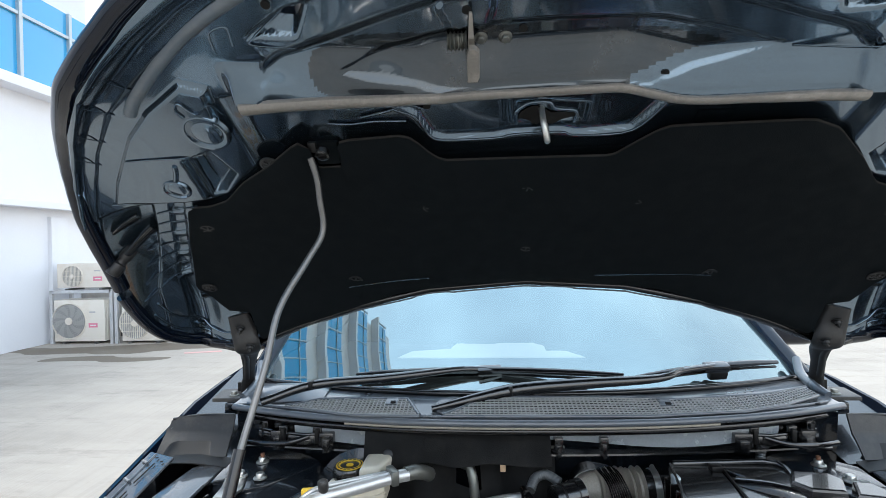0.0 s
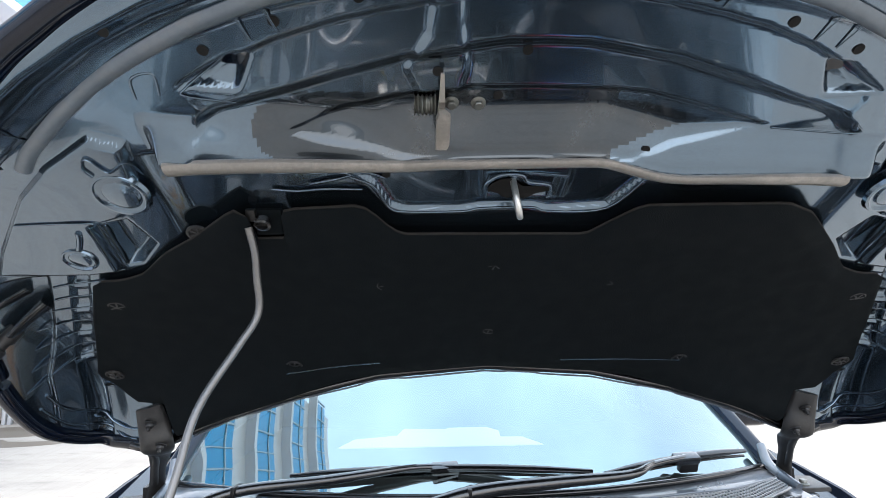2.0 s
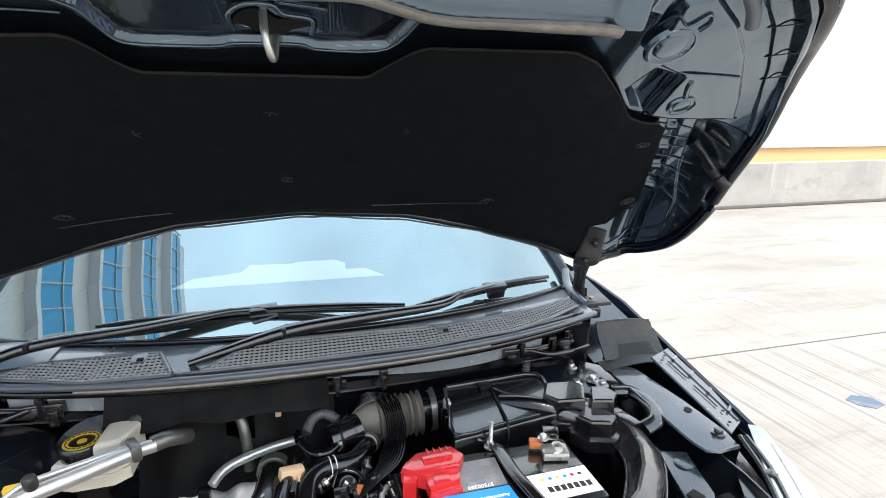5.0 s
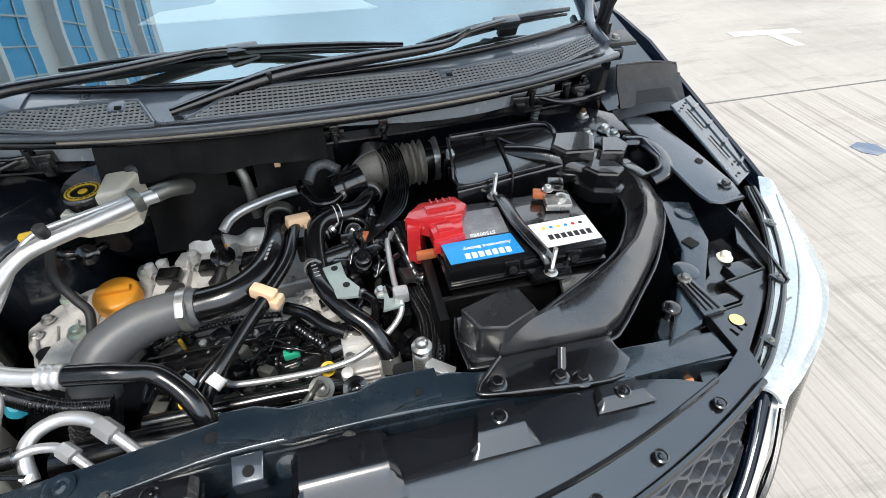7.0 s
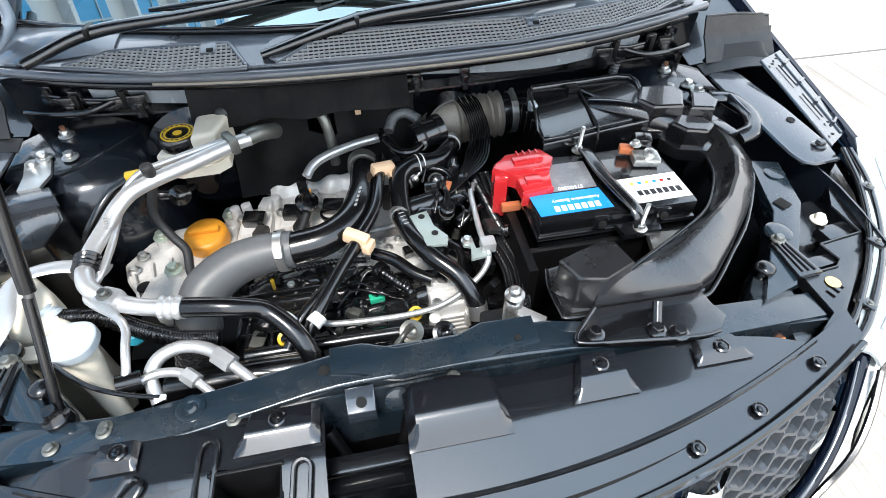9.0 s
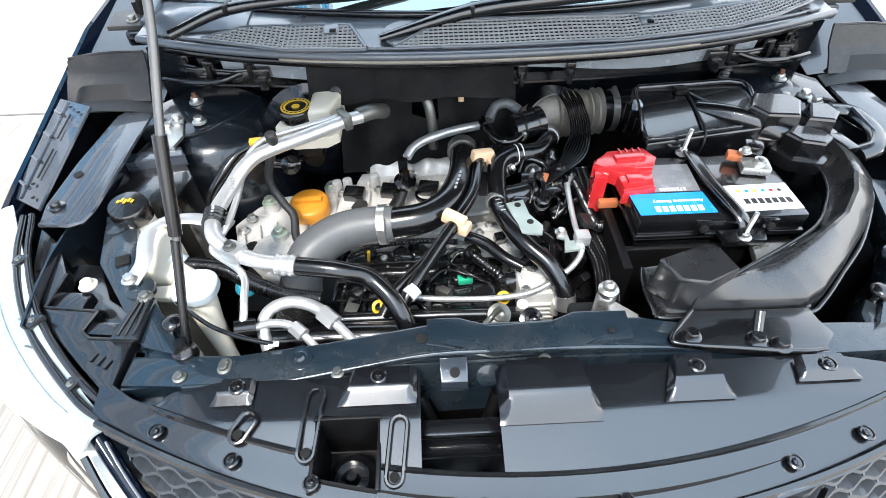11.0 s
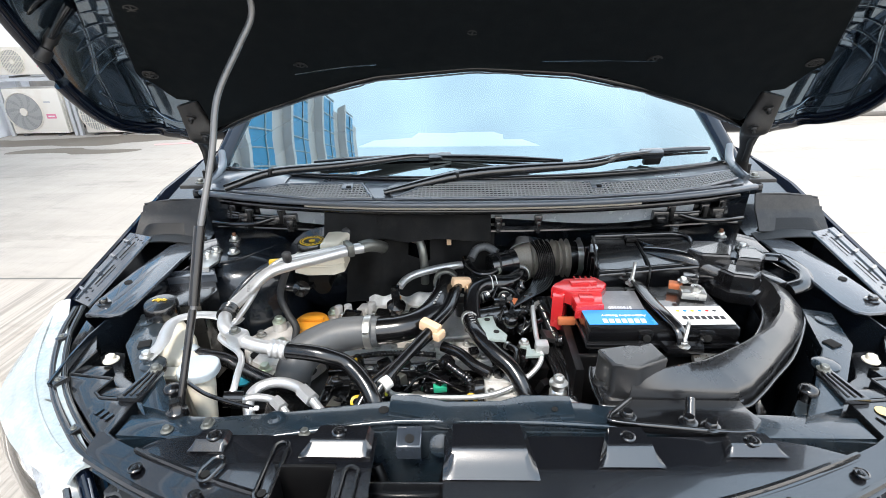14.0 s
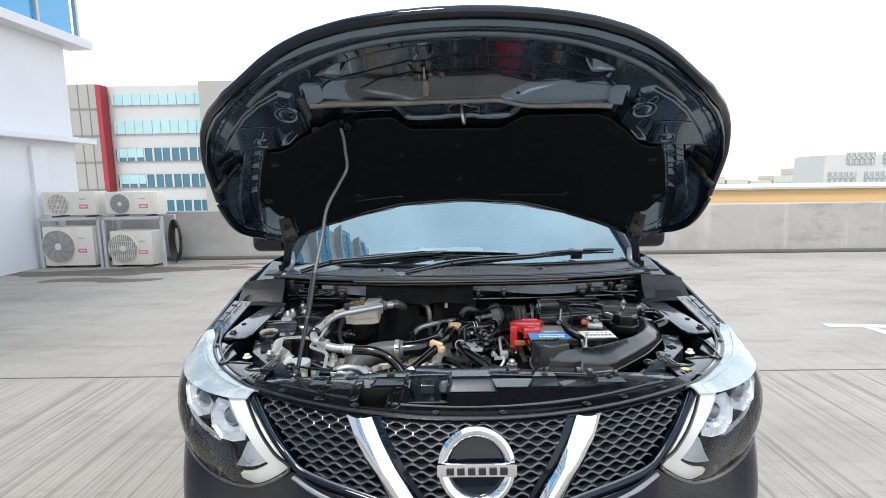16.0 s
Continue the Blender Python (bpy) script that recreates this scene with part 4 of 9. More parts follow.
for x, s in ((-0.465, 0.438), (-0.248, 0.436), (-0.213, 0.304), (-0.018, 0.360), (0.194, 0.306), (0.451, 0.440), (0.650, 0.270), (-0.650, 0.270), (0.732, 0.076), (-0.732, 0.076), (0.389, 0.082), (-0.389, 0.082), (-0.011, 0.150)):
    c = hood_at(x, s, 0.019)
    dish = lathe([(0.017, 0), (0.017, 0.003), (0.0135, 0.0035), (0.0125, 0.001), (0.003, 0.001)], c, HN, 22)
    for q in range(3):
        box((0, 0, 0), (0.024, 0.0032, 0.004), 0.0008, Matrix.Translation(c + HN * 0.002) @ Vector((0, 0, 1)).rotation_difference(HN).to_matrix().to_4x4() @ pose(0, 0, 0, 0, 0, 60 * q + 15), dish)
    part("liner_button", dish, SHIELD, hood, "black plastic pad button")
part("liner_crease", tube([hood_at(x, 0.405 if abs(x) < 0.5 else 0.38, 0.0165) for x in np.linspace(-0.5, 0.5, 12)], 0.004, 6, 2, None, 0.5), FELT, hood)

# pressed structure between pad and nose
EDGEDUST = mat("dusty_inner_panel_edge", (0.20, 0.185, 0.165), 0.38, 0.0, 0.35, 14, 0.2, 200, dust=0.70, dustcol=(0.52, 0.47, 0.41), coat=0.4)


def hood_ridge(pts, r, off=0.0, material=HOODP, squash=0.6, name="pressed_rib", label=""):
    return part(name, tube([hood_at(x, s, off) for x, s in pts], r, 10, 5, None, squash), material, hood, label)


hood_ridge([(x, float(beam_line(x)) - 0.001) for x in np.linspace(-0.447, 0.424, 22)], [0.0145, 0.0140, 0.0135, 0.0120, 0.0105, 0.0095, 0.0095, 0.0095, 0.0095, 0.0100, 0.0120, 0.0130], 0.004, EDGEDUST, 0.62, "lock_beam", "dusty rolled edge of the lock beam")
hood_ridge([(-0.236, 0.533), (-0.206, 0.514), (-0.186, 0.468), (-0.161, 0.457), (-0.077, 0.457), (-0.047, 0.464), (0.027, 0.466), (0.055, 0.457), (0.144, 0.465), (0.188, 0.541), (0.206, 0.554)], 0.0028, 0.0, HOODP, 0.8)
hood_ridge([(0.315, 0.618), (0.416, 0.622), (0.408, 0.637)], 0.002, 0.001)
hood_ridge([(-0.352, 0.656), (-0.402, 0.671), (-0.396, 0.682), (-0.345, 0.717)], 0.002, 0.002)
hood_ridge([(-0.44, 0.566), (-0.43, 0.560), (-0.38, 0.561), (-0.375, 0.568)], 0.0025, 0.006, EDGEDUST)
for x in (-0.345, -0.300, -0.262, -0.225):
    part("bracket_tab", box(hood_at(x, 0.562, 0.006), (0.004, 0.026, 0.010), 0.0015, pose(0, 0, 0, -58)), HOODP, hood)
for x0, x1 in ((-0.34, -0.30), (-0.295, -0.262), (-0.255, -0.225)):
    hood_ridge([(x0, 0.548), (x0 + 0.01, 0.544), (x1 - 0.008, 0.545), (x1, 0.549)], 0.0022, 0.004)
hood_ridge([(-0.29, 0.522), (-0.25, 0.532), (-0.215, 0.534), (-0.19, 0.524)], 0.003, 0.003)
hood_ridge([(-0.345, 0.512), (-0.31, 0.508), (-0.27, 0.512), (-0.22, 0.510)], 0.003, 0.003)
for sg in (-1, 1):
    hood_ridge([(sg * x, 0.468 + 0.02 * (x - 0.57)) for x in (0.566, 0.60, 0.65, 0.700)], 0.0022, 0.001)
    hood_ridge([(sg * x, s) for x, s in ((0.612, 0.345), (0.663, 0.337), (0.73, 0.341), (0.800, 0.352))], 0.003, 0.001)
    for x, s, r in ((0.535, 0.524, 0.034), (0.657, 0.386, 0.023)):
        c = hood_at(sg * x, s, 0.0)
        part("pressed_ring", lathe([(r * 1.12, -0.002), (r * 1.04, 0.003), (r * 0.95, 0.0035), (r * 0.84, 0.0), (r * 0.70, 0.0), (r * 0.64, 0.0018), (r * 0.60, 0.0022), (r * 0.05, 0.0022)], c, HN, 36), HOODP, hood)
    hood_ridge([(sg * x, s) for x, s in ((0.500, 0.552), (0.505, 0.580), (0.530, 0.566), (0.545, 0.590), (0.556, 0.575), (0.552, 0.560))], 0.0032, 0.001)
    hood_ridge([(sg * x, s) for x, s in ((0.646, 0.410), (0.634, 0.432), (0.628, 0.448))], 0.0045, 0.001)
    for q in (0.315, 0.282, 0.250, 0.215, 0.182, 0.148, 0.118):
        c = float(groove_line(q))
        hood_ridge([(sg * (c - 0.042), q + 0.003), (sg * (c - 0.018), q), (sg * (c + 0.018), q - 0.004), (sg * (c + 0.045 + (0.03 if q < 0.26 else 0)), q - 0.010)], 0.0020, 0.001)
    for x, s in ((0.765, 0.027), (0.803, -0.050)):
        part("drain_hole", lathe([(0.012, -0.001), (0.012, 0.002), (0.0075, 0.0022), (0.007, -0.002)], hood_at(sg * x, s, 0.001), HN, 18), HOODP, hood)
        part("panel_hole", lathe([(0.0072, 0), (0.0072, 0.001), (0.003, 0.001)], hood_at(sg * x, s, 0.001), HN, 14), HOLE_SHADE, hood)
    # rubber stop on its bracket
    c = hood_at(sg * 0.835, 0.228, 0.004)
    part("stop_bracket", tube([hood_at(sg * 0.775, 0.262, 0.006), hood_at(sg * 0.80, 0.252, 0.020), hood_at(sg * 0.828, 0.236, 0.020)], [0.020, 0.015, 0.012], 10, 4, None, 0.5), PLASTIC, hood)
    part("stop_bracket", tube([hood_at(sg * 0.785, 0.300, 0.004), hood_at(sg * 0.815, 0.294, 0.010), hood_at(sg * 0.835, 0.284, 0.003)], [0.014, 0.012, 0.006], 10, 4, None, 0.4), PLASTIC, hood)
    part("bump_stop", lathe([(0.013, -0.012), (0.013, 0.012), (0.010, 0.016), (0.010, 0.026), (0.0145, 0.029), (0.0145, 0.050), (0.012, 0.054), (0.004, 0.055)], c, Vector((sg * 0.45, -0.35, -0.8)), 20), SHIELD, hood, "grey rubber bump stop")
    # short stiffening steps in the border
    for x in (0.165, 0.282, 0.312):
        hood_ridge([(sg * x, float(np.interp(x, (0.165, 0.31), (0.781, 0.738)))), (sg * (x + 0.008), float(np.interp(x, (0.165, 0.31), (0.806, 0.766))))], 0.0014, 0.001)
    hood_ridge([(sg * x, s) for x, s in ((0.430, 0.670), (0.427, 0.698), (0.452, 0.692), (0.458, 0.666))], 0.0016, 0.0)
    for x in (0.60, 0.655, 0.71, 0.755):
        f = float(hood_front(x))
        hood_ridge([(sg * x, f - 0.088), (sg * (x + 0.012), f - 0.050)], 0.0014, 0.0)
for x, s in ((-0.020, 0.722), (-0.045, 0.660), (0.415, 0.765), (-0.446, 0.754), (0.038, 0.807), (0.154, 0.793), (0.247, 0.767), (0.338, 0.737), (-0.198, 0.786), (-0.284, 0.760), (-0.364, 0.727), (-0.119, 0.698), (-0.186, 0.529), (0.151, 0.596), (-0.468, 0.579)):
    part("panel_hole", lathe([(0.0058, -0.001), (0.0058, 0.0010), (0.003, 0.0010)], hood_at(x, s, 0.0005), HN, 16), HOLE_SHADE, hood)
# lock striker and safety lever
# lock slot: a black sheet on the plate stands for its shade
part("plate_recess", sheet(lambda u, v: hood_at(lerp(-0.044, 0.044, u), lerp(0.497 + 0.014 * abs(2 * u - 1.0) - 0.012 * math.exp(-((u - 0.42) / 0.14) ** 2), 0.520 + (0.016 if u < 0.55 else 0.0) * math.sin(math.pi * min(1, max(0, u / 0.55))), v), 0.002), 24, 6, 0.001), HOLE_SHADE, hood, "black sheet painted as the lock slot's shade")
hood_ridge([(-0.046, 0.500), (-0.048, 0.528), (-0.030, 0.540), (0.0, 0.541), (0.012, 0.527), (0.044, 0.520), (0.044, 0.500)], 0.003, 0.002)
hood_ridge([(0.010, 0.546), (0.056, 0.546), (0.060, 0.540), (0.060, 0.506)], 0.0035, 0.002)
part("striker_hook", tube([hood_at(-0.010, 0.530, 0.00), hood_at(-0.009, 0.528, 0.024), hood_at(-0.006, 0.518, 0.042), hood_at(-0.002, 0.503, 0.044), hood_at(0.0, 0.494, 0.030), hood_at(0.0, 0.49, 0.0)], 0.0048, 10, 6), STEEL, hood, "bare steel striker hook")
part("safety_lever", sheet(lambda u, v: hood_at(-0.114 + (u - 0.5) * lerp(0.004, 0.010, v), lerp(0.702, 0.645, v), 0.010 + 0.016 * v), 3, 10, 0.005), EDGEDUST, hood, "dusty bare safety catch lever")
part("lever_tip", prism([(-0.0085, -0.025), (0.006, -0.025), (0.0085, -0.018), (0.0085, 0.022), (0.003, 0.028), (-0.005, 0.028), (-0.0085, 0.018)], 0, 0.010, 0.003), EDGEDUST, hood, "dusty steel lever tip").matrix_basis = Matrix.Translation(hood_at(-0.112, 0.632, 0.022)) @ Matrix(((1, 0, 0, 0), (0, -CT, -ST, 0), (0, ST, -CT, 0), (0, 0, 0, 1)))
part("lever_spring", tube([hood_at(-0.146, 0.652, 0.010), hood_at(-0.120, 0.652, 0.010)], 0.011, 12, 3, None, 1, True, (0.005, 0.002)), DULLSTEEL, hood, "coiled steel spring")
for x, s in ((-0.101, 0.648), (-0.068, 0.648)):
    bolt(hood, hood_at(x, s, 0.0), 0.0062, DULLSTEEL, HN)
socket = part("rod_socket", box(hood_at(-0.360, 0.452, 0.010), (0.040, 0.040, 0.016), 0.004, pose(0, 0, 0, -58)), FELT, hood, "black plastic prop rod socket")
part("socket_eye", lathe([(0.012, 0), (0.012, 0.010), (0.008, 0.011), (0.007, 0.004)], hood_at(-0.366, 0.462, 0.018), HN, 18), PLASTIC, socket)
part("socket_tab", box(hood_at(-0.382, 0.470, 0.014), (0.014, 0.018, 0.010), 0.002, pose(0, 0, 0, -58)), PLASTIC_M, socket)
clipb = part("liner_clip", sheet(lambda u, v: hood_at(lerp(0.245, 0.302, u), lerp(0.430, 0.484, v), 0.018 + 0.006 * min(1, 6 * min(u, 1 - u, v, 1 - v))), 10, 10, 0.003), FELT, hood, "black plastic storage clip")
part("clip_slot", box(hood_at(0.268, 0.474, 0.0255), (0.016, 0.005, 0.002), 0.0005, pose(0, 0, 0, -58)), HOLE_SHADE, clipb)
for pts in (((-0.406, 0.062), (-0.30, 0.066), (-0.223, 0.064)), ((-0.105, 0.064), (-0.082, 0.098), (0.0, 0.102), (0.082, 0.098), (0.096, 0.064)), ((0.150, 0.060), (0.28, 0.070), (0.393, 0.078))):
    hood_ridge(list(pts), 0.006, 0.019, HOODP, 0.5, "rear_rib")
for x in (-0.28, -0.16, -0.05, 0.05, 0.17, 0.29):
    part("panel_hole", lathe([(0.004, 0), (0.004, 0.001), (0.002, 0.001)], hood_at(x, 0.034, 0.001), HN, 10), HOLE_SHADE, hood)
# bonnet hinges: flat swan-neck arms
for sg in (-1, 1):
    arm = tube([(sg * 0.770, 1.092, 1.030), (sg * 0.763, 1.078, 1.058), (sg * 0.745, 1.043, 1.100), (sg * 0.726, 1.005, 1.143), (sg * 0.704, 0.962, 1.182), hood_at(sg * 0.678, -0.068, 0.024), hood_at(sg * 0.684, -0.036, 0.020), hood_at(sg * 0.690, -0.004, 0.016)], [0.024, 0.020, 0.016, 0.016, 0.023, 0.031, 0.029, 0.024], 14, 5, None, 0.30)
    hinge = part("hinge_arm", arm, SHIELD, car, "dark grey swan-neck hinge arm")
    part("arm_rib", tube([(sg * 0.747, 1.036, 1.096), (sg * 0.729, 0.998, 1.138), (sg * 0.713, 0.962, 1.172), hood_at(sg * 0.700, -0.056, 0.032)], 0.007, 10, 4, None, 0.6), SHIELD, hinge)
    for x, q in ((0.668, -0.056), (0.686, -0.022)):
        bolt(hinge, hood_at(sg * x, q, 0.030), 0.0075, SHIELD, HN)
        part("stud", lathe([(0.0035, 0), (0.0035, 0.012), (0.002, 0.013)], hood_at(sg * x, q, 0.034), HN, 10), SHIELD, hinge)
    part("hinge_base", box((sg * 0.770, 1.06, 1.025), (0.05, 0.12, 0.03), 0.006), INNER, hinge)


# wings
def wing(sg, y, k):
    xt = table(y, (0.5, 0.61, 0.75, 0.85, 0.95, 1.05, 1.15, 1.4, 2.0), (0.885, 0.903, 0.915, 0.926, 0.934, 0.940, 0.938, 0.925, 0.91))
    zt = table(y, (0.5, 0.61, 0.75, 0.85, 0.95, 1.05, 1.15, 1.4, 2.0), (0.915, 0.928, 0.950, 0.966, 0.982, 1.003, 1.028, 1.05, 1.06))
    prof = ((xt - 0.022, zt - 0.022), (xt - 0.010, zt - 0.002), (xt, zt - 0.002), (xt + 0.010, zt - 0.03), (xt + 0.018, zt - 0.12), (0.945, 0.70), (0.938, 0.55), (0.915, 0.32))
    x, z = prof[k]
    return (sg * x, y, z)


def flange_at(sg, u, v, up=0.0):
    """The bolted wing flange: u along the car, v from the wing inwards."""
    y = lerp(0.60, 0.845, u) - 0.05 * v
    x = lerp(0.898, 0.896, u) - lerp(0.078, 0.086, u) * v
    return Vector((sg * x, y, lerp(0.917, 0.974, u) + 0.008 * v + up))


for sg in (-1, 1):
    ys = (0.5, 0.56, 0.62, 0.7, 0.8, 0.9, 1.0, 1.1, 1.25, 1.4, 1.7, 2.0)
    part("front_wing", sheet(lambda u, v: wing(sg, ys[min(len(ys) - 1, round(u * (len(ys) - 1)))], round(v * 7)), len(ys) - 1, 7, 0.0), PAINT, car, "dark glossy front wing")
    part("wing_inner_edge", sheet(lambda u, v: (sg * (table(y := lerp(0.56, 1.30, u), (0.5, 0.61, 0.85, 1.05, 1.4), (0.872, 0.888, 0.908, 0.918, 0.905)) - 0.004 * v), y, table(y, (0.5, 0.61, 0.85, 1.05, 1.4), (0.895, 0.910, 0.946, 0.982, 1.03)) - 0.10 * v), 20, 4, 0.002), INNER, car)
    rail = part("wing_flange", sheet(lambda u, v: flange_at(sg, u, v), 12, 6, 0.003), SILL, car, "grey painted wing flange")
    part("flange_fold", tube([flange_at(sg, u, 1.0, -0.002) for u in (0, 0.3, 0.6, 1.0)], 0.003, 6, 3), SILL, rail)
    part("flange_bead", tube([flange_at(sg, u, 0.30, 0.001) for u in (0.02, 0.35, 0.7, 0.98)], 0.0035, 6, 3, None, 0.6), SILL, rail)
    for k in range(4):
        u = 0.14 + 0.24 * k
        part("flange_rib", tube([flange_at(sg, u, 0.06, 0.003), flange_at(sg, u - 0.02, 0.34, 0.004)], 0.0035, 6, 2, None, 0.7), SILL, rail)
    for u0, u1 in ((0.22, 0.50), (0.60, 0.86)):
        part("slot", tube([flange_at(sg, u0, 0.56, 0.0035), flange_at(sg, u1, 0.60, 0.0035)], 0.0022, 6, 2, None, 0.4), HOLE_SHADE, rail)
    for u, v in ((0.06, 0.72), (0.16, 0.52), (0.93, 0.5), (0.9, 0.8)):
        part("panel_hole", lathe([(0.0035, 0), (0.0035, 0.001), (0.002, 0.001)], flange_at(sg, u, v, 0.0035), (0, 0, 1), 10), HOLE_SHADE, rail)
    # wide inner wing plate
    pl = prism([(sg * 0.718, 0.503), (sg * 0.79, 0.500), (sg * 0.798, 0.545), (sg * 0.787, 0.66), (sg * 0.764, 0.79), (sg * 0.748, 0.812), (sg * 0.695, 0.795), (sg * 0.700, 0.72), (sg * 0.705, 0.60)], lambda x, y: 0.928 + 0.09 * (y - 0.5), lambda x, y: 0.934 + 0.09 * (y - 0.5), 0.002)
    plate = part("inner_wing", pl, SILL, car, "grey painted inner wing plate")
    part("plate_lip", tube([(sg * 0.700, 0.72, 0.954), (sg * 0.706, 0.60, 0.943), (sg * 0.719, 0.504, 0.934), (sg * 0.788, 0.501, 0.934)], 0.004, 6, 3), SILL, plate)
    part("panel_hole", lathe([(0.008, 0), (0.008, 0.0015), (0.005, 0.0015)], (sg * 0.772, 0.62, 0.9452), (0, -0.09, 1), 16), HOLE_SHADE, plate)
    bolt(plate, (sg * 0.776, 0.540, 0.938), 0.009, PLASTIC)
    # upright grey shield at the back corner, in two folds
    sh = sheet(lambda u, v: (sg * lerp(0.705, 0.884 - 0.012 * v, u), table(v, (0, 0.45, 0.5, 1), (0.832, 0.862, 0.868, 0.884)) + 0.012 * u, table(v, (0, 0.45, 0.5, 1), (0.962, 1.000, 1.004, 1.042)) + 0.006 * (1 - u) - (0.012 * max(0, u - 0.85) / 0.15 if v > 0.6 else 0)), 14, 10, 0.004)
    shield = part("wing_shield", sh, SHIELD, car, "grey plastic wing shield")
    part("shield_lip", tube([(sg * 0.708, 0.885, 1.049), (sg * 0.79, 0.888, 1.048), (sg * 0.868, 0.893, 1.036)], 0.003, 6, 3), SHIELD, shield)
    part("shield_pad", sheet(lambda u, v: (sg * lerp(0.712, 0.872, u), 0.826 + 0.028 * v, 0.963 + 0.034 * v * (1 - abs(2 * u - 1) ** 6)), 16, 5, 0.006), PLASTIC_M, shield, "dark foam pad with rounded shoulders")
    part("shield_fold", sheet(lambda u, v: (sg * lerp(0.690, 0.882, u), lerp(0.800, 0.836, v), 0.958 + 0.006 * v + 0.010 * math.sin(3.1 * u)), 8, 3, 0.003), SHIELD, shield)
    tab = part("hinge_tab", prism([(sg * 0.745, 1.015), (sg * 0.835, 1.015), (sg * 0.850, 1.10), (sg * 0.755, 1.12)], 1.040, 1.050, 0.003), SHIELD, car, "grey painted hinge tab")
    bolt(tab, (sg * 0.786, 1.04, 1.050), 0.009, DULLSTEEL)
    part("hinge_shelf", sheet(lambda u, v: (sg * lerp(0.72, 0.915, u), lerp(0.90, 1.35, v), 0.93 + 0.02 * u + 0.10 * v), 6, 6, 0.004), INNER, car)
    # inner side walls of the bay
    part("bay_side", sheet(lambda u, v: (sg * (0.66 + 0.06 * v + 0.03 * math.sin(6 * u)), lerp(0.30, 1.0, u), lerp(0.25, 0.925, v)), 10, 6, 0.004), INNER, car)
    # side rail to the front with bolts
    rb = prism([(sg * 0.545, 0.268), (sg * 0.672, 0.43), (sg * 0.705, 0.54), (sg * 0.655, 0.555), (sg * 0.610, 0.42), (sg * 0.48, 0.25)], 0.86, lambda x, y: 0.905 + 0.02 * (y - 0.2), 0.003)
    side = part("side_rail", rb, RAIL, car, "dark painted side rail")
    part("panel_hole", box((sg * 0.635, 0.432, 0.9115), (0.022, 0.022, 0.003), 0.001, pose(0, 0, 0, 0, 0, 20)), HOLE_SHADE, side)
    part("panel_hole", lathe([(0.018, 0), (0.018, 0.002), (0.013, 0.003)], (sg * 0.675, 0.51, 0.9115), (0, 0, 1), 18), RAIL, side)
    part("pressed_disc", lathe([(0.022, 0), (0.021, 0.004), (0.016, 0.006), (0.004, 0.006)], (sg * 0.585, 0.372, 0.908), (0, 0, 1), 24), RAIL, side)
    bolt(side, (sg * 0.568, 0.352, 0.914), 0.0075, DULLSTEEL)
    part("rail_foot", prism([(sg * 0.46, 0.215), (sg * 0.535, 0.212), (sg * 0.548, 0.30), (sg * 0.525, 0.33), (sg * 0.48, 0.28)], 0.84, 0.893, 0.004), RAIL, side)
    bm = lathe([(0.012, 0.0), (0.012, 0.010), (0.015, 0.013), (0.015, 0.020), (0.011, 0.024), (0.003, 0.025)], (sg * 0.514, 0.304, 0.893), (0, 0, 1), 20)
    part("rubber_mount", bm, RUBBER, side, "rubber mount with steel cap")


# ---- cowl, windscreen, cabin ----
def cowl_front(x):
    return 0.778 + 0.145 * (abs(x) / 0.705) ** 2.3


def cowl_z(x):
    return 1.063 - 0.012 * (abs(x) / 0.72) ** 2


def screen(u, v):
    """The windscreen: u across, v from the cowl up."""
    a = 2 * u - 1
    w = lerp(0.745, 0.66, v)
    return Vector((a * w, lerp(0.895, 1.72, v) + 0.22 * a * a * (1 - 0.3 * v), lerp(1.090, 1.53, v ** 0.92) - 0.02 * a * a))


def cowl_surf(x, y):
    """Height of the cowl between its lip and the glass."""
    foot = screen(0.5 + x / 1.49, 0)
    t = (y - cowl_front(x)) / (foot.y - cowl_front(x))
    return lerp(cowl_z(x) + 0.006, foot.z - 0.003, smooth01(t * 1.2))


cowl = part("cowl_panel", sheet(lambda u, v: (x := lerp(-0.735, 0.735, u), y := lerp(cowl_front(x) + 0.004, screen(0.5 + x / 1.49, 0).y + 0.012, v), cowl_surf(x, y)), 60, 14, 0.004), TRIM, car, "grey-black plastic cowl panel")
part("cowl_edge", tube([(x, cowl_front(x), cowl_z(x) + 0.002) for x in np.linspace(-0.735, 0.735, 40)], 0.009, 10, 2, None, 0.9), TRIM, cowl, "rounded cowl lip")
part("lip_step", tube([(x, cowl_front(x) + 0.016, cowl_z(x) + 0.010) for x in np.linspace(-0.70, 0.70, 40)], 0.0035, 8, 2), TRIM, cowl)
part("lip_dust", tube([(x, cowl_front(x) - 0.002, cowl_z(x) - 0.008) for x in np.linspace(-0.42, 0.40, 40)], 0.0026, 6, 2), mat("dusty_seal_edge", (0.30, 0.27, 0.22), 0.8, 0, 0.4, 60, 0.5, 300), cowl, "dusty felt seal edge")
part("cowl_seal", tube([(x, cowl_front(x) + 0.022, cowl_z(x) - 0.022) for x in np.linspace(-0.70, 0.70, 40)], 0.010, 8, 2), RUBBER, cowl, "black rubber bonnet seal")
MESHM = mat("grey_intake_mesh", (0.27, 0.275, 0.275), 0.45, 0.0, 0.3, 40, dust=0.25, dustcol=(0.30, 0.28, 0.25))
NEAR = ((-0.60, -0.58, -0.40, -0.25, 0.0, 0.25, 0.47, 0.58, 0.68, 0.72), (0.893, 0.884, 0.815, 0.800, 0.792, 0.800, 0.843, 0.893, 0.957, 0.985))
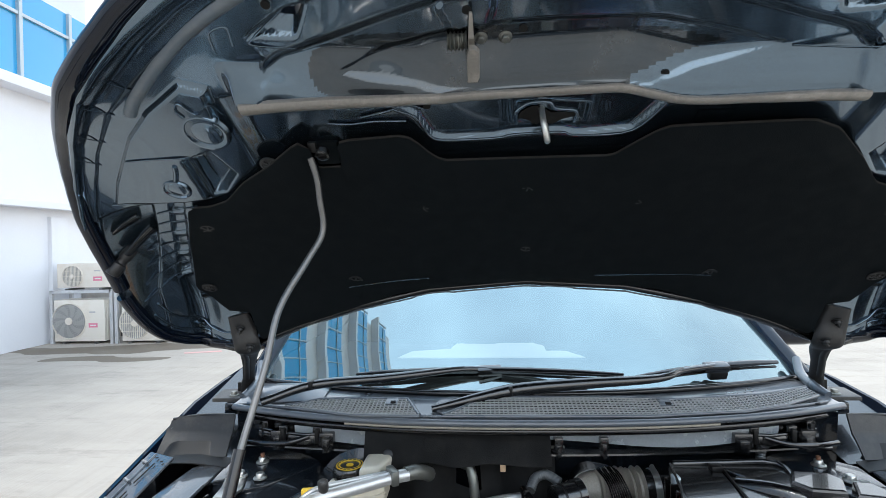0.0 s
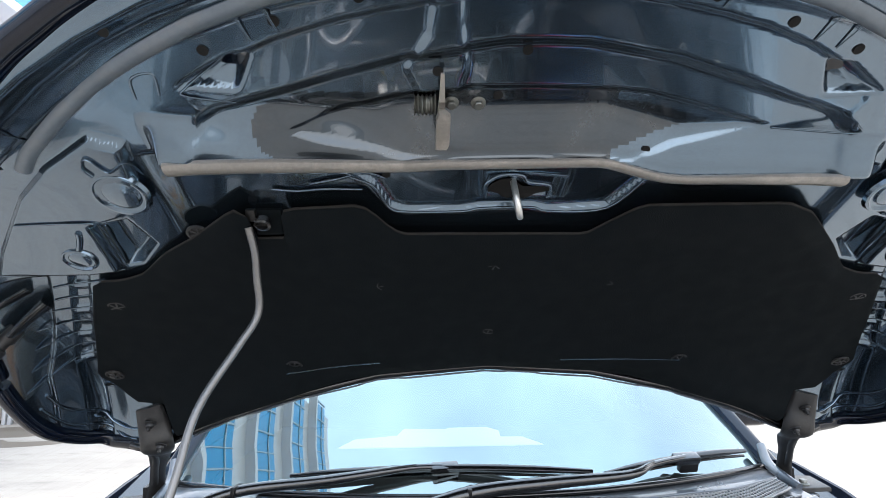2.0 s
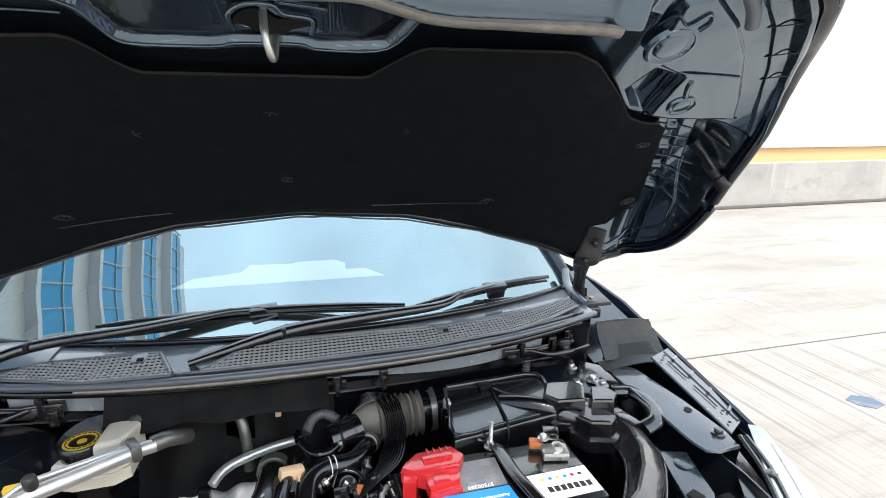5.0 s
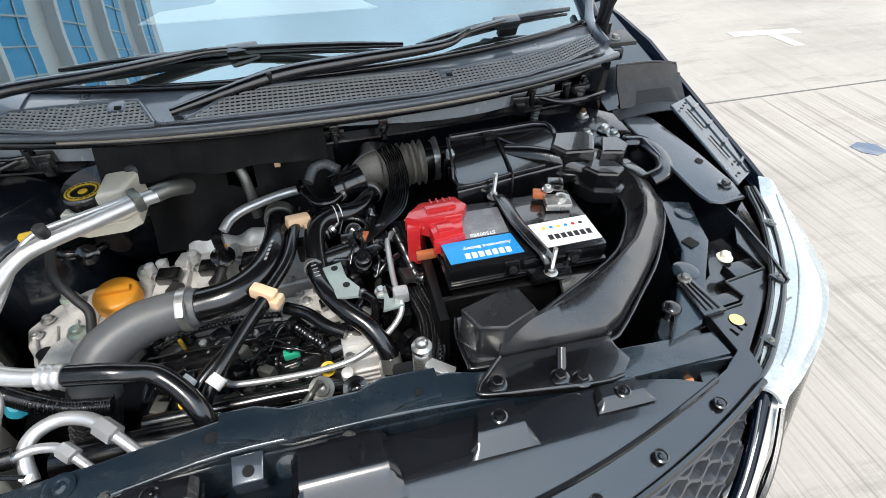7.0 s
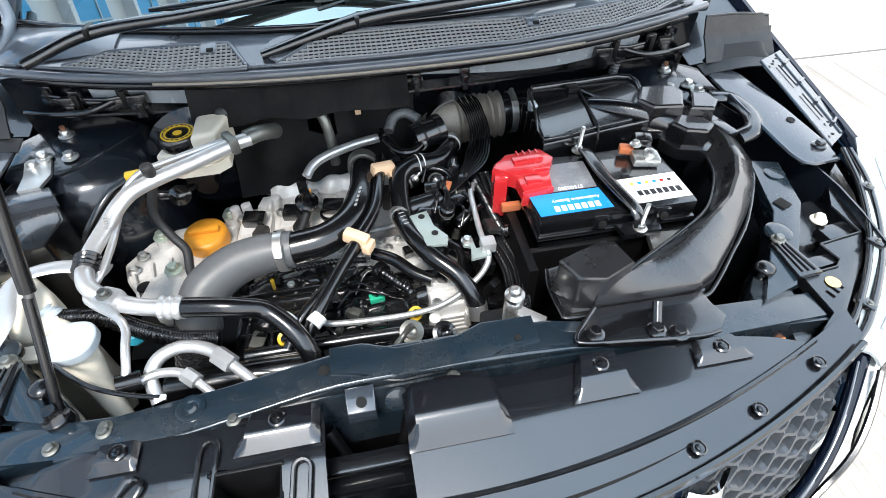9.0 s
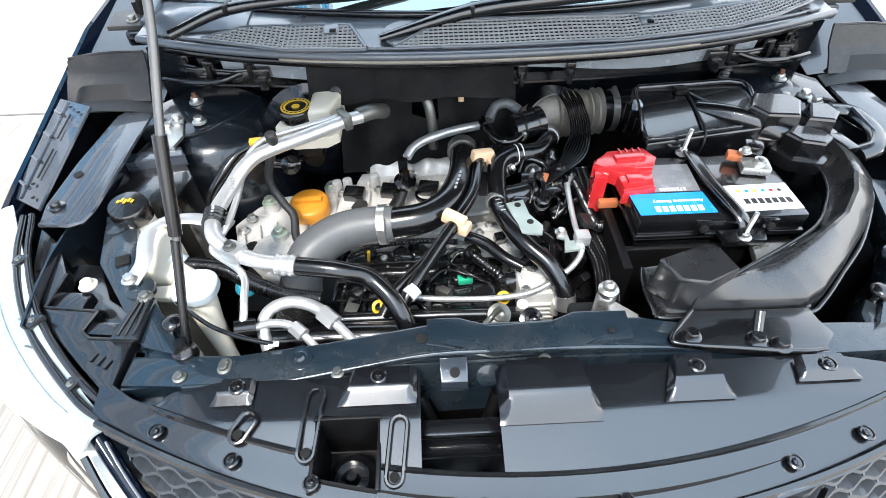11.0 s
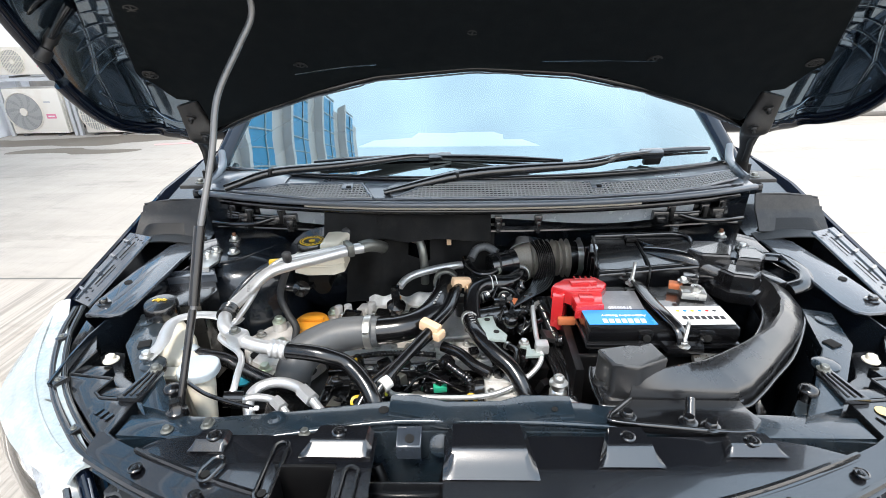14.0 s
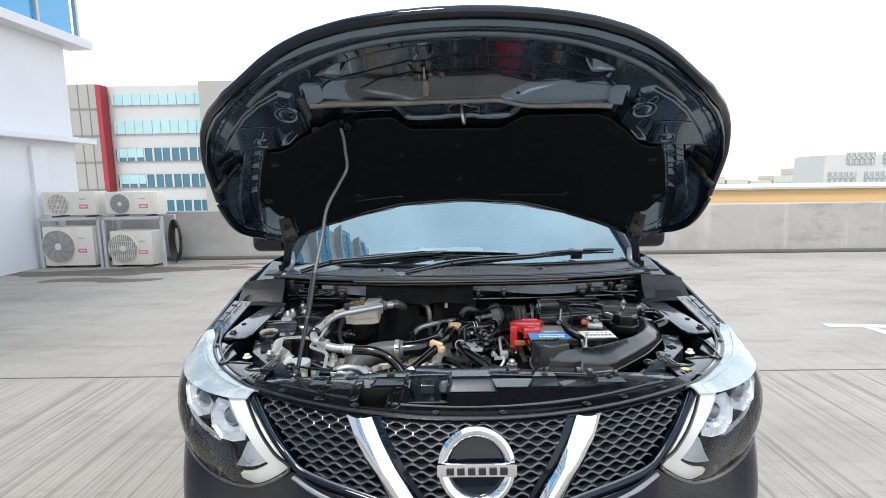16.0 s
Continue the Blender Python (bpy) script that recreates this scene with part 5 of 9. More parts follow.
FAR = ((-0.585, -0.505, -0.40, -0.285, -0.09, 0.08, 0.34, 0.55, 0.700, 0.72), (0.884, 0.908, 0.892, 0.874, 0.866, 0.866, 0.874, 0.934, 1.012, 1.020))


def intake(x0, x1, far):
    """One panel of fine square mesh over the air intake, cut to its slanted ends; far: its rear edge."""
    bm, step = bmesh.new(), 0.0096
    near = lambda x: table(x, *NEAR)

    def strip(p, q, r):
        h = Vector((0, 0, 0.003))
        vs = [bm.verts.new(c) for c in (p - r, q - r, q + r, p + r, p - r + h, q - r + h, q + r + h, p + r + h)]
        for f in ((4, 5, 6, 7), (0, 1, 5, 4), (3, 7, 6, 2)):
            bm.faces.new([vs[j] for j in f])

    def at(x, y, up=0.0):
        return Vector((x, y, cowl_surf(x, y) + 0.0065 + up))
    cols = [x0 + step * k for k in range(int((x1 - x0) / step) + 1)]
    for x in cols:
        n, f = near(x), far(x)
        if f - n > 0.004:
            ys = [lerp(n, f, k / 4) for k in range(5)]
            for y, y2 in zip(ys, ys[1:]):
                strip(at(x, y), at(x, y2), Vector((0.0012, 0, 0)))
    for row in range(11):
        for a, b in zip(cols, cols[1:]):
            ya, yb = near(a) + step * row, near(b) + step * row
            if ya < far(a) + 0.003 and yb < far(b) + 0.003:
                strip(at(a, ya, 0.001), at(b, yb, 0.001), Vector((0, 0.0012, 0)))
    rim = [at(x, far(x) + 0.002, 0.001) for x in np.linspace(x0, x1, 40)]
    # black sheet close under the mesh, the intake's shade put into colour
    part("mesh_shade", sheet(lambda u, v: at(x := lerp(x0, x1, u), lerp(near(x), max(near(x), far(x)), v), -0.0035), 40, 6, 0.0), HOLE_SHADE, cowl)
    part("intake_mesh", bm, MESHM, cowl, "fine square plastic mesh", False)
    part("mesh_rim", tube(rim, 0.0045, 8, 1), TRIM, cowl)
    part("mesh_rim", tube([at(x, near(x) - 0.003, 0.0) for x in np.linspace(x0, x1, 40)], 0.0035, 8, 1), TRIM, cowl)


intake(-0.583, -0.247, lambda x: min(table(x, *FAR), lerp(0.800, 0.877, (-0.247 - x) / 0.036)))
intake(-0.196, 0.700, lambda x: min(table(x, *FAR), lerp(0.796, 0.868, (x + 0.196) / 0.100)))
for x, y in ((-0.318, 0.868), (0.300, 0.858)):
    part("cowl_tab", box((x, y, cowl_surf(x, y) + 0.008), (0.028, 0.034, 0.008), 0.002, pose(0, 0, 0, 12)), TRIM, cowl)
    part("tab_slot", box((x + 0.004, y - 0.012, cowl_surf(x, y) + 0.0105), (0.012, 0.008, 0.004), 0.001, pose(0, 0, 0, 12)), HOLE_SHADE, cowl)
for sg in (-1, 1):
    part("clip_hole", lathe([(0.012, 0), (0.012, 0.002), (0.008, 0.003), (0.004, 0.001)], (sg * 0.665, 0.925, cowl_surf(sg * 0.665, 0.925) + 0.003), (0, 0, 1), 16), PLASTIC_M, cowl)
    part("cowl_fold", tube([(sg * 0.735, 0.985, 1.062), (sg * 0.728, 1.03, 1.074), (sg * 0.735, 1.09, 1.088), (sg * 0.748, 1.13, 1.12)], [0.010, 0.012, 0.012, 0.010], 10, 4), TRIM, cowl, "raised cowl corner fold")
part("cowl_corner", sheet(lambda u, v: (x := lerp(-0.735, -0.50, u), y := lerp(0.915 + 0.02 * (1 - u), 1.085 - 0.06 * u, v), cowl_surf(x, y) + 0.004 + 0.016 * math.sin(math.pi * u) * math.sin(math.pi * v)), 12, 12, 0.003), TRIM, cowl, "smooth domed cowl end")
part("arm_well", lathe([(0.042, 0), (0.040, 0.003), (0.034, 0.0035), (0.004, 0.002)], (-0.175, 0.845, cowl_surf(-0.175, 0.845) + 0.002), (0, -0.2, 1), 28), TRIM, cowl, "round dish under the wiper arm")


part("windscreen", sheet(screen, 28, 14, 0.0), WINDSCREEN, car, "curved windscreen mirroring sky and the glazed building").visible_shadow = False
band = [(u, 0.0) for u in np.linspace(0, 1, 30)]
part("screen_edge", tube([screen(u, 0.004) for u, _ in band], 0.008, 8, 1), RUBBER, car, "black rubber windscreen edge")
for sg in (0, 1):
    part("roof_pillar", tube([screen(sg, v) + Vector(((sg - 0.5) * 0.035, 0.01, -0.005)) for v in (0, 0.25, 0.5, 0.75, 1)], 0.028, 10, 4), PAINT, car, "dark windscreen pillar")
part("roof", sheet(lambda u, v: (lerp(-0.60, 0.60, u) , lerp(1.72, 3.55, v), 1.53 + 0.06 * math.sin(math.pi * min(1, v * 0.9 + 0.1)) - 0.05 * (2 * u - 1) ** 4 - 0.05 * v), 14, 12, 0.02), PAINT, car, "dark roof panel")
for sg in (-1, 1):
    part("side_body", sheet(lambda u, v: (sg * table(v, (0, 0.3, 0.55, 0.62, 1), (0.84, 0.90, 0.88, 0.80, 0.60)), lerp(2.0 - 0.9 * max(0, v - 0.6) * 2.2 + 0.75 * max(0, v - 0.6), 4.15 - 0.5 * v, u), lerp(0.25, 1.52, v)), 12, 14, 0.0), PAINT, car, "dark door side")
    side_glass = sheet(lambda u, v: (sg * lerp(0.812, 0.625, v), lerp(1.13 + 0.72 * v, 3.5 - 0.2 * v, u), lerp(1.06, 1.50, v)), 8, 4, 0.0)
    part("side_window", side_glass, mat("dark_side_glass", (0.006, 0.007, 0.008), 0.45, 0, 0.1, 3, spec=0.2), car)
    part("door_panel", sheet(lambda u, v: (sg * (0.795 + 0.012 * math.sin(3 * u)), lerp(1.08, 3.4, u), lerp(0.40, 1.075, v)), 8, 4, 0.01), PLASTIC_M, car, "black inner door panel")
    mirror = part("door_mirror", box((sg * 1.0, 1.62, 1.125), (0.20, 0.12, 0.125), 0.05, None, None, 4), PAINT, car, "dark door mirror")
    part("mirror_stalk", box((sg * 0.87, 1.62, 1.10), (0.10, 0.06, 0.05), 0.02), PLASTIC, mirror)
    for y in (0.86, 3.50):
        wh = part("wheel", lathe([(0.20, -0.10), (0.33, -0.10), (0.345, -0.07), (0.345, 0.07), (0.33, 0.10), (0.22, 0.10), (0.20, 0.06)], (sg * 0.78, y, 0.345), (sg, 0, 0), 40), RUBBER, car, "black tyre")
        part("rim", lathe([(0.205, 0.05), (0.215, 0.09), (0.19, 0.07), (0.08, 0.06), (0.05, 0.08), (0.02, 0.082)], (sg * 0.78, y, 0.345), (sg, 0, 0), 30), ALLOY, wh, "alloy wheel rim")
part("tailgate", sheet(lambda u, v: (lerp(-0.84, 0.84, u) * (1 - 0.25 * max(0, v - 0.5)), 4.20 - 0.6 * v ** 3 - 0.12 * (2 * u - 1) ** 4, lerp(0.3, 1.5, v)), 10, 10, 0.0), PAINT, car, "dark tailgate")
part("floor_pan", box((0, 2.4, 0.28), (1.6, 3.4, 0.06), 0.02), INNER, car)
part("dashboard", sheet(lambda u, v: (lerp(-0.68, 0.68, u), lerp(1.02, 1.80, v) + 0.10 * (2 * u - 1) ** 2, 1.035 + 0.012 * math.sin(math.pi * v)), 14, 8, 0.02), mat("charcoal_dashboard", (0.012, 0.012, 0.013), 0.6, 0, 0.2, 20, 0.3, 400), car, "charcoal dashboard top")
part("cabin_back", sheet(lambda u, v: (lerp(-1, 1, u) * lerp(0.82, 0.60, max(0, v - 0.5) * 2), 2.3, lerp(0.4, 1.54, v)), 4, 8, 0.03), PLASTIC_M, car, "", False)
sheet_o = [(-0.40, 1.455), (0.248, 1.44), (0.20, 1.545), (0.13, 1.55), (0.135, 1.64), (0.10, 1.70), (-0.04, 1.70), (-0.05, 1.68), (-0.20, 1.70), (-0.22, 1.60), (-0.36, 1.56)]
tagged(part("paper_sheet", prism(sheet_o, 1.056, 1.059), PAPER, None, "", False), "white sheet lying on the dashboard behind the glass", "paper")


# wipers
def wiper(arm_line, widths, joint, blade):
    arm = part("wiper_arm", tube(arm_line, widths, 14, 6, None, 0.95), PLASTIC, car, "satin black wiper arm")
    part("arm_ridge", tube([Vector(p) + Vector((0, -0.004, 0.006)) for p in arm_line[1:-1]], 0.0028, 6, 5), PLASTIC, arm)
    e = Vector(arm_line[1])
    part("arm_knuckle", box(e + Vector((0, 0, 0.002)), (0.010, 0.034, 0.022), 0.004, pose(0, 0, 0, 0, 0, -10)), PLASTIC_M, arm)
    part("wiper_blade", tube(blade, [0.005, 0.009, 0.0105, 0.0105, 0.0105, 0.009, 0.006], 8, 6, None, 0.85), RUBBER, arm, "black rubber wiper blade")
    part("blade_rubber", tube([Vector(p) + Vector((0, 0.006, -0.013)) for p in blade], 0.0035, 6, 4), RUBBER, arm)
    c = Vector(joint)
    part("blade_joint", box(c, (0.062, 0.026, 0.020), 0.006, pose(0, 0, 0, 20, 0, 8)), PLASTIC, arm)
    part("joint_foot", box(c + Vector((0.006, 0.006, -0.020)), (0.046, 0.016, 0.022), 0.004, pose(0, 0, 0, 20, 0, 8)), PLASTIC_M, arm)


wiper([(-0.640, 0.880, 1.080), (-0.528, 0.930, 1.108), (-0.35, 0.938, 1.122), (-0.21, 0.945, 1.136), (-0.15, 0.948, 1.141), (-0.095, 0.950, 1.140)], [0.010, 0.0125, 0.0115, 0.0095, 0.007, 0.0075], (-0.088, 0.952, 1.136), [(-0.43, 0.985, 1.120), (-0.30, 0.968, 1.130), (-0.10, 0.951, 1.137), (0.08, 0.925, 1.138), (0.222, 0.897, 1.137)])
wiper([(-0.222, 0.825, 1.082), (-0.040, 0.876, 1.108), (0.12, 0.880, 1.122), (0.295, 0.888, 1.131), (0.37, 0.935, 1.137), (0.468, 0.985, 1.136)], [0.008, 0.0160, 0.0140, 0.010, 0.0065, 0.007], (0.472, 0.988, 1.132), [(0.252, 0.905, 1.130), (0.36, 0.950, 1.132), (0.468, 0.990, 1.133), (0.56, 1.020, 1.133), (0.648, 1.042, 1.131)])

# bulkhead under the cowl
part("bulkhead", sheet(lambda u, v: (x := lerp(-0.72, 0.72, u), 0.925 + 0.02 * math.sin(9 * u) + 0.06 * (1 - v), lerp(0.30, 1.04, v)), 20, 8, 0.004), INNER, car, "dark bulkhead")
gut = part("rain_gutter", sheet(lambda u, v: (x := lerp(-0.64, 0.64, u), lerp(0.90, 0.84, v) + 0.05 * (x / 0.64) ** 2, 0.962 + 0.012 * v), 24, 3, 0.004), PLASTIC, car, "black plastic gutter strip")
part("bulkhead_panel", sheet(lambda u, v: (x := lerp(-0.56, 0.56, u), 0.846 + 0.045 * (x / 0.56) ** 2 - 0.006 * v, lerp(0.996, 1.040, v) + 0.012 * (1 - v) * math.cos(9 * x)), 20, 3, 0.003), mat("grey_bulkhead_paint", (0.34, 0.37, 0.40), 0.25, 0.2, 0.25, 8, dust=0.10, coat=0.8), car, "grey painted bulkhead flange")
for x, w in ((-0.475, 0.035), (0.47, 0.04), (0.06, 0.02), (0.16, 0.02), (-0.60, 0.03), (0.62, 0.03)):
    cl = part("gutter_clip", box((x, 0.842 + 0.05 * (x / 0.64) ** 2, 1.000), (w, 0.028, 0.030), 0.004), PLASTIC, gut)
    part("clip_tooth", box((x, 0.830 + 0.05 * (x / 0.64) ** 2, 0.985), (w * 0.5, 0.012, 0.03), 0.002), PLASTIC, cl)
blanket = part("insulation_blanket", sheet(lambda u, v: (lerp(-0.375, 0.040, u), lerp(0.835, 0.800, v) + 0.003 * math.sin(23 * u), lerp(1.035, 0.965, v) + 0.004 * math.sin(17 * u + 2) * v), 40, 8, 0.008), CLOTH, car, "black felt bulkhead blanket")
for x in (-0.319, -0.055):
    part("rivet", lathe([(0.013, 0), (0.013, 0.003), (0.008, 0.006)], (x, 0.806, 0.985), (0, -1, 0.45), 18), SHIELD, blanket, "grey plastic rivet")
for x in (-0.24, -0.165):
    part("seam", tube([(x, 0.818, 1.02), (x + 0.004, 0.803, 0.972)], 0.0018, 6, 2), CLOTH, blanket)


# ---- front end: crossmember, covers, grille, lamps, bumper ----
def face_y(x, z):
    """The raked front face: how far forward it stands at x and height z."""
    return 0.012 + 0.44 * x * x - table(0.885 - z, (0, 0.035, 0.08, 0.15, 0.25), (0, 0.036, 0.062, 0.080, 0.085))


xm = part("crossmember", prism([(-0.56, 0.215), (-0.475, 0.208), (-0.35, 0.208), (-0.25, 0.222), (-0.14, 0.236), (0.087, 0.236), (0.194, 0.230), (0.40, 0.212), (0.56, 0.215), (0.56, 0.258), (0.40, 0.262), (0.20, 0.272), (0.152, 0.283), (0.10, 0.284), (-0.15, 0.286), (-0.287, 0.265), (-0.412, 0.252), (-0.56, 0.26)], 0.862, lambda x, y: 0.893 + 0.012 * math.cos(x * 2.2), 0.004), RAIL, car, "dark blue painted radiator crossmember")
part("raised_plate", prism([(-0.150, 0.254), (-0.115, 0.246), (-0.085, 0.236), (-0.06, 0.232), (0.06, 0.236), (0.085, 0.246), (0.135, 0.250), (0.135, 0.291), (0.06, 0.293), (0.025, 0.279), (-0.06, 0.276), (-0.106, 0.292), (-0.150, 0.292)], 0.895, 0.9105, 0.003), RAIL, xm)
part("front_lip", tube([(-0.475, 0.209, 0.895), (-0.35, 0.209, 0.898), (-0.25, 0.222, 0.902), (-0.14, 0.236, 0.906), (-0.02, 0.236, 0.906), (0.087, 0.236, 0.905), (0.194, 0.230, 0.902), (0.40, 0.212, 0.896)], 0.0045, 8, 4), RAIL, xm, "bright rolled front edge")
part("front_web", sheet(lambda u, v: (lerp(-0.56, 0.56, u), 0.212 + 0.02 * math.cos((u - 0.5) * 3) - 0.012 * v, lerp(0.893, 0.78, v)), 16, 4, 0.004), RAIL, xm)
for x, y, r in ((-0.158, 0.262, 0.008), (0.105, 0.256, 0.005)):
    part("panel_hole", lathe([(r, 0), (r, 0.0015), (r * 0.7, 0.002)], (x, y, 0.9045 if x < 0 else 0.9125), (0, 0, 1), 16), HOLE_SHADE, xm)
for x, y in ((-0.425, 0.238), (-0.482, 0.222), (-0.425, 0.232)):
    bolt(xm, (x, y, 0.900), 0.0062, DULLSTEEL)
part("rivet", lathe([(0.018, 0), (0.018, 0.003), (0.013, 0.004), (0.008, 0.002), (0.005, 0.006)], (-0.324, 0.242, 0.902), (0, 0, 1), 20), RAIL, xm)
lb = part("latch_bracket", prism([(-0.133, 0.200), (-0.097, 0.200), (-0.096, 0.232), (-0.134, 0.232)], 0.868, lambda x, y: 0.892 + 0.3 * (y - 0.2), 0.002), SILL, xm, "grey steel latch bracket")
part("panel_hole", lathe([(0.007, 0), (0.007, 0.002), (0.004, 0.002)], (-0.114, 0.212, 0.8955), (0, -0.3, 1), 16), HOLE_SHADE, lb)
part("embossed_disc", lathe([(0.018, 0), (0.017, 0.004), (0.008, 0.006)], (-0.068, 0.216, 0.880), (0, -1, 0.5), 20), RAIL, xm)

# dark well under the gap, with radiator behind
part("radiator", box((0, 0.245, 0.60), (1.06, 0.04, 0.50), 0.006), PLASTIC_M, car, "dark radiator and fan shroud")
part("lower_support", box((0, 0.12, 0.60), (1.0, 0.18, 0.02), 0.004), PLASTIC_M, car)
gb = part("gap_bar", box((-0.114, 0.150, 0.862), (0.115, 0.022, 0.012), 0.004), PLASTIC, car, "black plastic cross bar")
part("gap_bar_face", box((-0.114, 0.128, 0.853), (0.108, 0.026, 0.010), 0.004, pose(0, 0, 0, -20)), PLASTIC, gb)
part("gap_duct", tube([(-0.165, 0.205, 0.85), (-0.14, 0.175, 0.80), (-0.11, 0.168, 0.79), (-0.075, 0.178, 0.80), (-0.055, 0.205, 0.85)], 0.010, 8, 5), PLASTIC_M, car)
part("gap_tray", sheet(lambda u, v: (lerp(-0.170, -0.058, u), lerp(0.045, 0.140, v), 0.845 + 0.02 * (1 - v) - 0.035 * math.sin(math.pi * u) * v), 12, 8, 0.004), PLASTIC, car)


def cover_z(x, y):
    return 0.906 - 0.24 * max(0, 0.150 - y) - 0.04 * max(0, 0.20 - y)


def cover_front(x):
    return 0.074 + 0.39 * x * x


left_cover = part("grille_cover", sheet(lambda u, v: (x := lerp(-0.500, -0.160, u), lerp(cover_front(x), table(x, (-0.5, -0.485, -0.42, -0.16), (0.174, 0.195, 0.208, 0.205)), v), cover_z(x, lerp(cover_front(x), 0.206, v))), 34, 16, 0.005,
                        skip=lambda u, v: 0.61 < u < 0.85 and v < 0.50), COVERP, car, "black satin plastic grille top cover")
right_cover = part("grille_cover", sheet(lambda u, v: (x := lerp(-0.062, 0.500, u), lerp(cover_front(x) - 0.003, table(x, (-0.06, 0.38, 0.45, 0.5), (0.207, 0.208, 0.192, 0.17)), v), cover_z(x, lerp(cover_front(x), 0.206, v))), 50, 16, 0.005), COVERP, car, "black satin plastic grille top cover")
# well floor coloured near-black for the shade at its bottom
part("square_well", sheet(lambda u, v: (lerp(-0.290, -0.210, u), lerp(0.064, 0.150, v), 0.800), 4, 4, 0.003), HOLE_SHADE, left_cover)
for x, y, w, d in ((-0.290, 0.108, 0.005, 0.082), (-0.211, 0.108, 0.005, 0.082), (-0.25, 0.150, 0.084, 0.005), (-0.25, 0.066, 0.084, 0.005)):
    part("well_rim", box((x, y, cover_z(x, y) - 0.045), (w, d, 0.098), 0.0015), PLASTIC_M, left_cover)
part("well_horn", lathe([(0.030, 0), (0.032, 0.010), (0.022, 0.016), (0.020, 0.008), (0.010, 0.010), (0.006, 0.022)], (-0.252, 0.105, 0.815), (0, 0, 1), 24), PLASTIC, left_cover, "black horn disc in the well")


def slot_ring(x0, y0, x1, y1, r):
    a = math.atan2(y1 - y0, x1 - x0)
    pts = []
    for k in range(9):
        t = a + math.pi / 2 + math.pi * k / 8
        pts.append((x0 + r * math.cos(t), y0 + r * math.sin(t)))
    for k in range(9):
        t = a - math.pi / 2 + math.pi * k / 8
        pts.append((x1 + r * math.cos(t), y1 + r * math.sin(t)))
    pts.append(pts[0])
    return [(x, y, cover_z(x, y) + 0.0065) for x, y in pts]


for x0, y0, x1, y1 in ((-0.382, 0.136, -0.372, 0.152), (-0.298, 0.112, -0.292, 0.180), (-0.192, 0.082, -0.186, 0.138)):
    part("slot_rim", tube(slot_ring(x0, y0, x1, y1, 0.010), 0.0028, 6, 1), PLASTIC, left_cover)
    part("slot_hole", lathe([(0.006, 0), (0.006, 0.001), (0.003, 0.001)], (x0, y0, cover_z(x0, y0) + 0.006), (0, 0, 1), 12), HOLE_SHADE, left_cover)


def raised(outline, h, parent):
    """A pressed pad with a long sloping front."""
    (xa, y0), (xb, _), (xc, y1), (xd, _) = outline

    def at(u, v):
        y = lerp(y0, y1, v)
        x = lerp(lerp(xa, xd, v), lerp(xb, xc, v), u)
        k = min(1, max(0, v / 0.42)) * min(1, u / 0.09, (1 - u) / 0.09)
        return (x, y, cover_z(x, y) + 0.0045 + h * (k if k < 1 else 1))
    return part("raised_pad", sheet(at, 22, 14, 0.003), COVERP, parent)


raised([(-0.264, 0.164), (-0.164, 0.164), (-0.164, 0.210), (-0.250, 0.210)], 0.012, left_cover)
raised([(-0.425, 0.172), (-0.372, 0.172), (-0.372, 0.205), (-0.418, 0.205)], 0.008, left_cover)
raised([(-0.063, 0.132), (0.066, 0.134), (0.056, 0.206), (-0.060, 0.206)], 0.020, right_cover)
raised([(0.145, 0.150), (0.235, 0.150), (0.222, 0.207), (0.168, 0.207)], 0.014, right_cover)
raised([(0.322, 0.168), (0.405, 0.166), (0.392, 0.200), (0.330, 0.208)], 0.010, right_cover)
for c, (x, y, h) in ((left_cover, (-0.212, 0.196, 0.017)), (left_cover, (-0.392, 0.192, 0.013)), (right_cover, (0.194, 0.190, 0.017)), (right_cover, (0.362, 0.185, 0.015))):
    clip(c, (x, y, cover_z(x, y) + h), 0.0105)
part("dimple", lathe([(0.018, 0), (0.016, -0.004), (0.004, -0.006)], (0.0, 0.192, 0.9285), (0, 0, 1), 18), PLASTIC, right_cover)
for x, y in ((-0.27, 0.214), (0.008, 0.219)):
    part("cover_tab", box((x, y, 0.896), (0.055, 0.016, 0.012), 0.003), PLASTIC, left_cover if x < -0.1 else right_cover)
    bolt(xm, (x, y + 0.002, 0.902), 0.006, DULLSTEEL)

# lip over the grille with trim clips
lip = part("grille_lip", sheet(lambda u, v: (x := lerp(-0.575, 0.575, u), lerp(face_y(x, 0.885) + 0.002, max(cover_front(x) + 0.006, face_y(x, 0.885) + 0.04), v), 0.8885 + 0.072 * x * x - 0.012 * (1 - v) ** 3 - 0.004 * math.sin(3.1 * v)), 92, 10, 0.004, skip=lambda u, v: -0.290 < 1.15 * u - 0.575 < -0.212 and v > 0.45), COVERP, car, "dark plastic grille lip")
for x0, x1 in ((-0.50, -0.293), (-0.208, 0.50)):
    part("lip_bead", tube([(x, cover_front(x) + 0.004, cover_z(x, cover_front(x)) + 0.003) for x in np.linspace(x0, x1, 24)], 0.004, 6, 1), PLASTIC, lip)
part("lip_bead", tube([(x, face_y(x, 0.885) + 0.008, 0.887 + 0.072 * x * x) for x in np.linspace(-0.56, 0.56, 40)], 0.005, 6, 1), PLASTIC, lip)
for x in (-0.484, -0.385, -0.288, -0.09, 0.07, 0.275, 0.373, 0.484):
    clip(lip, (x, face_y(x, 0.885) + 0.030, 0.8885 + 0.072 * x * x), 0.0095)


# grille: honeycomb mesh
def gr(x, z, off=0.0):
    return Vector((x, face_y(x, z) + 0.012 + off, z))


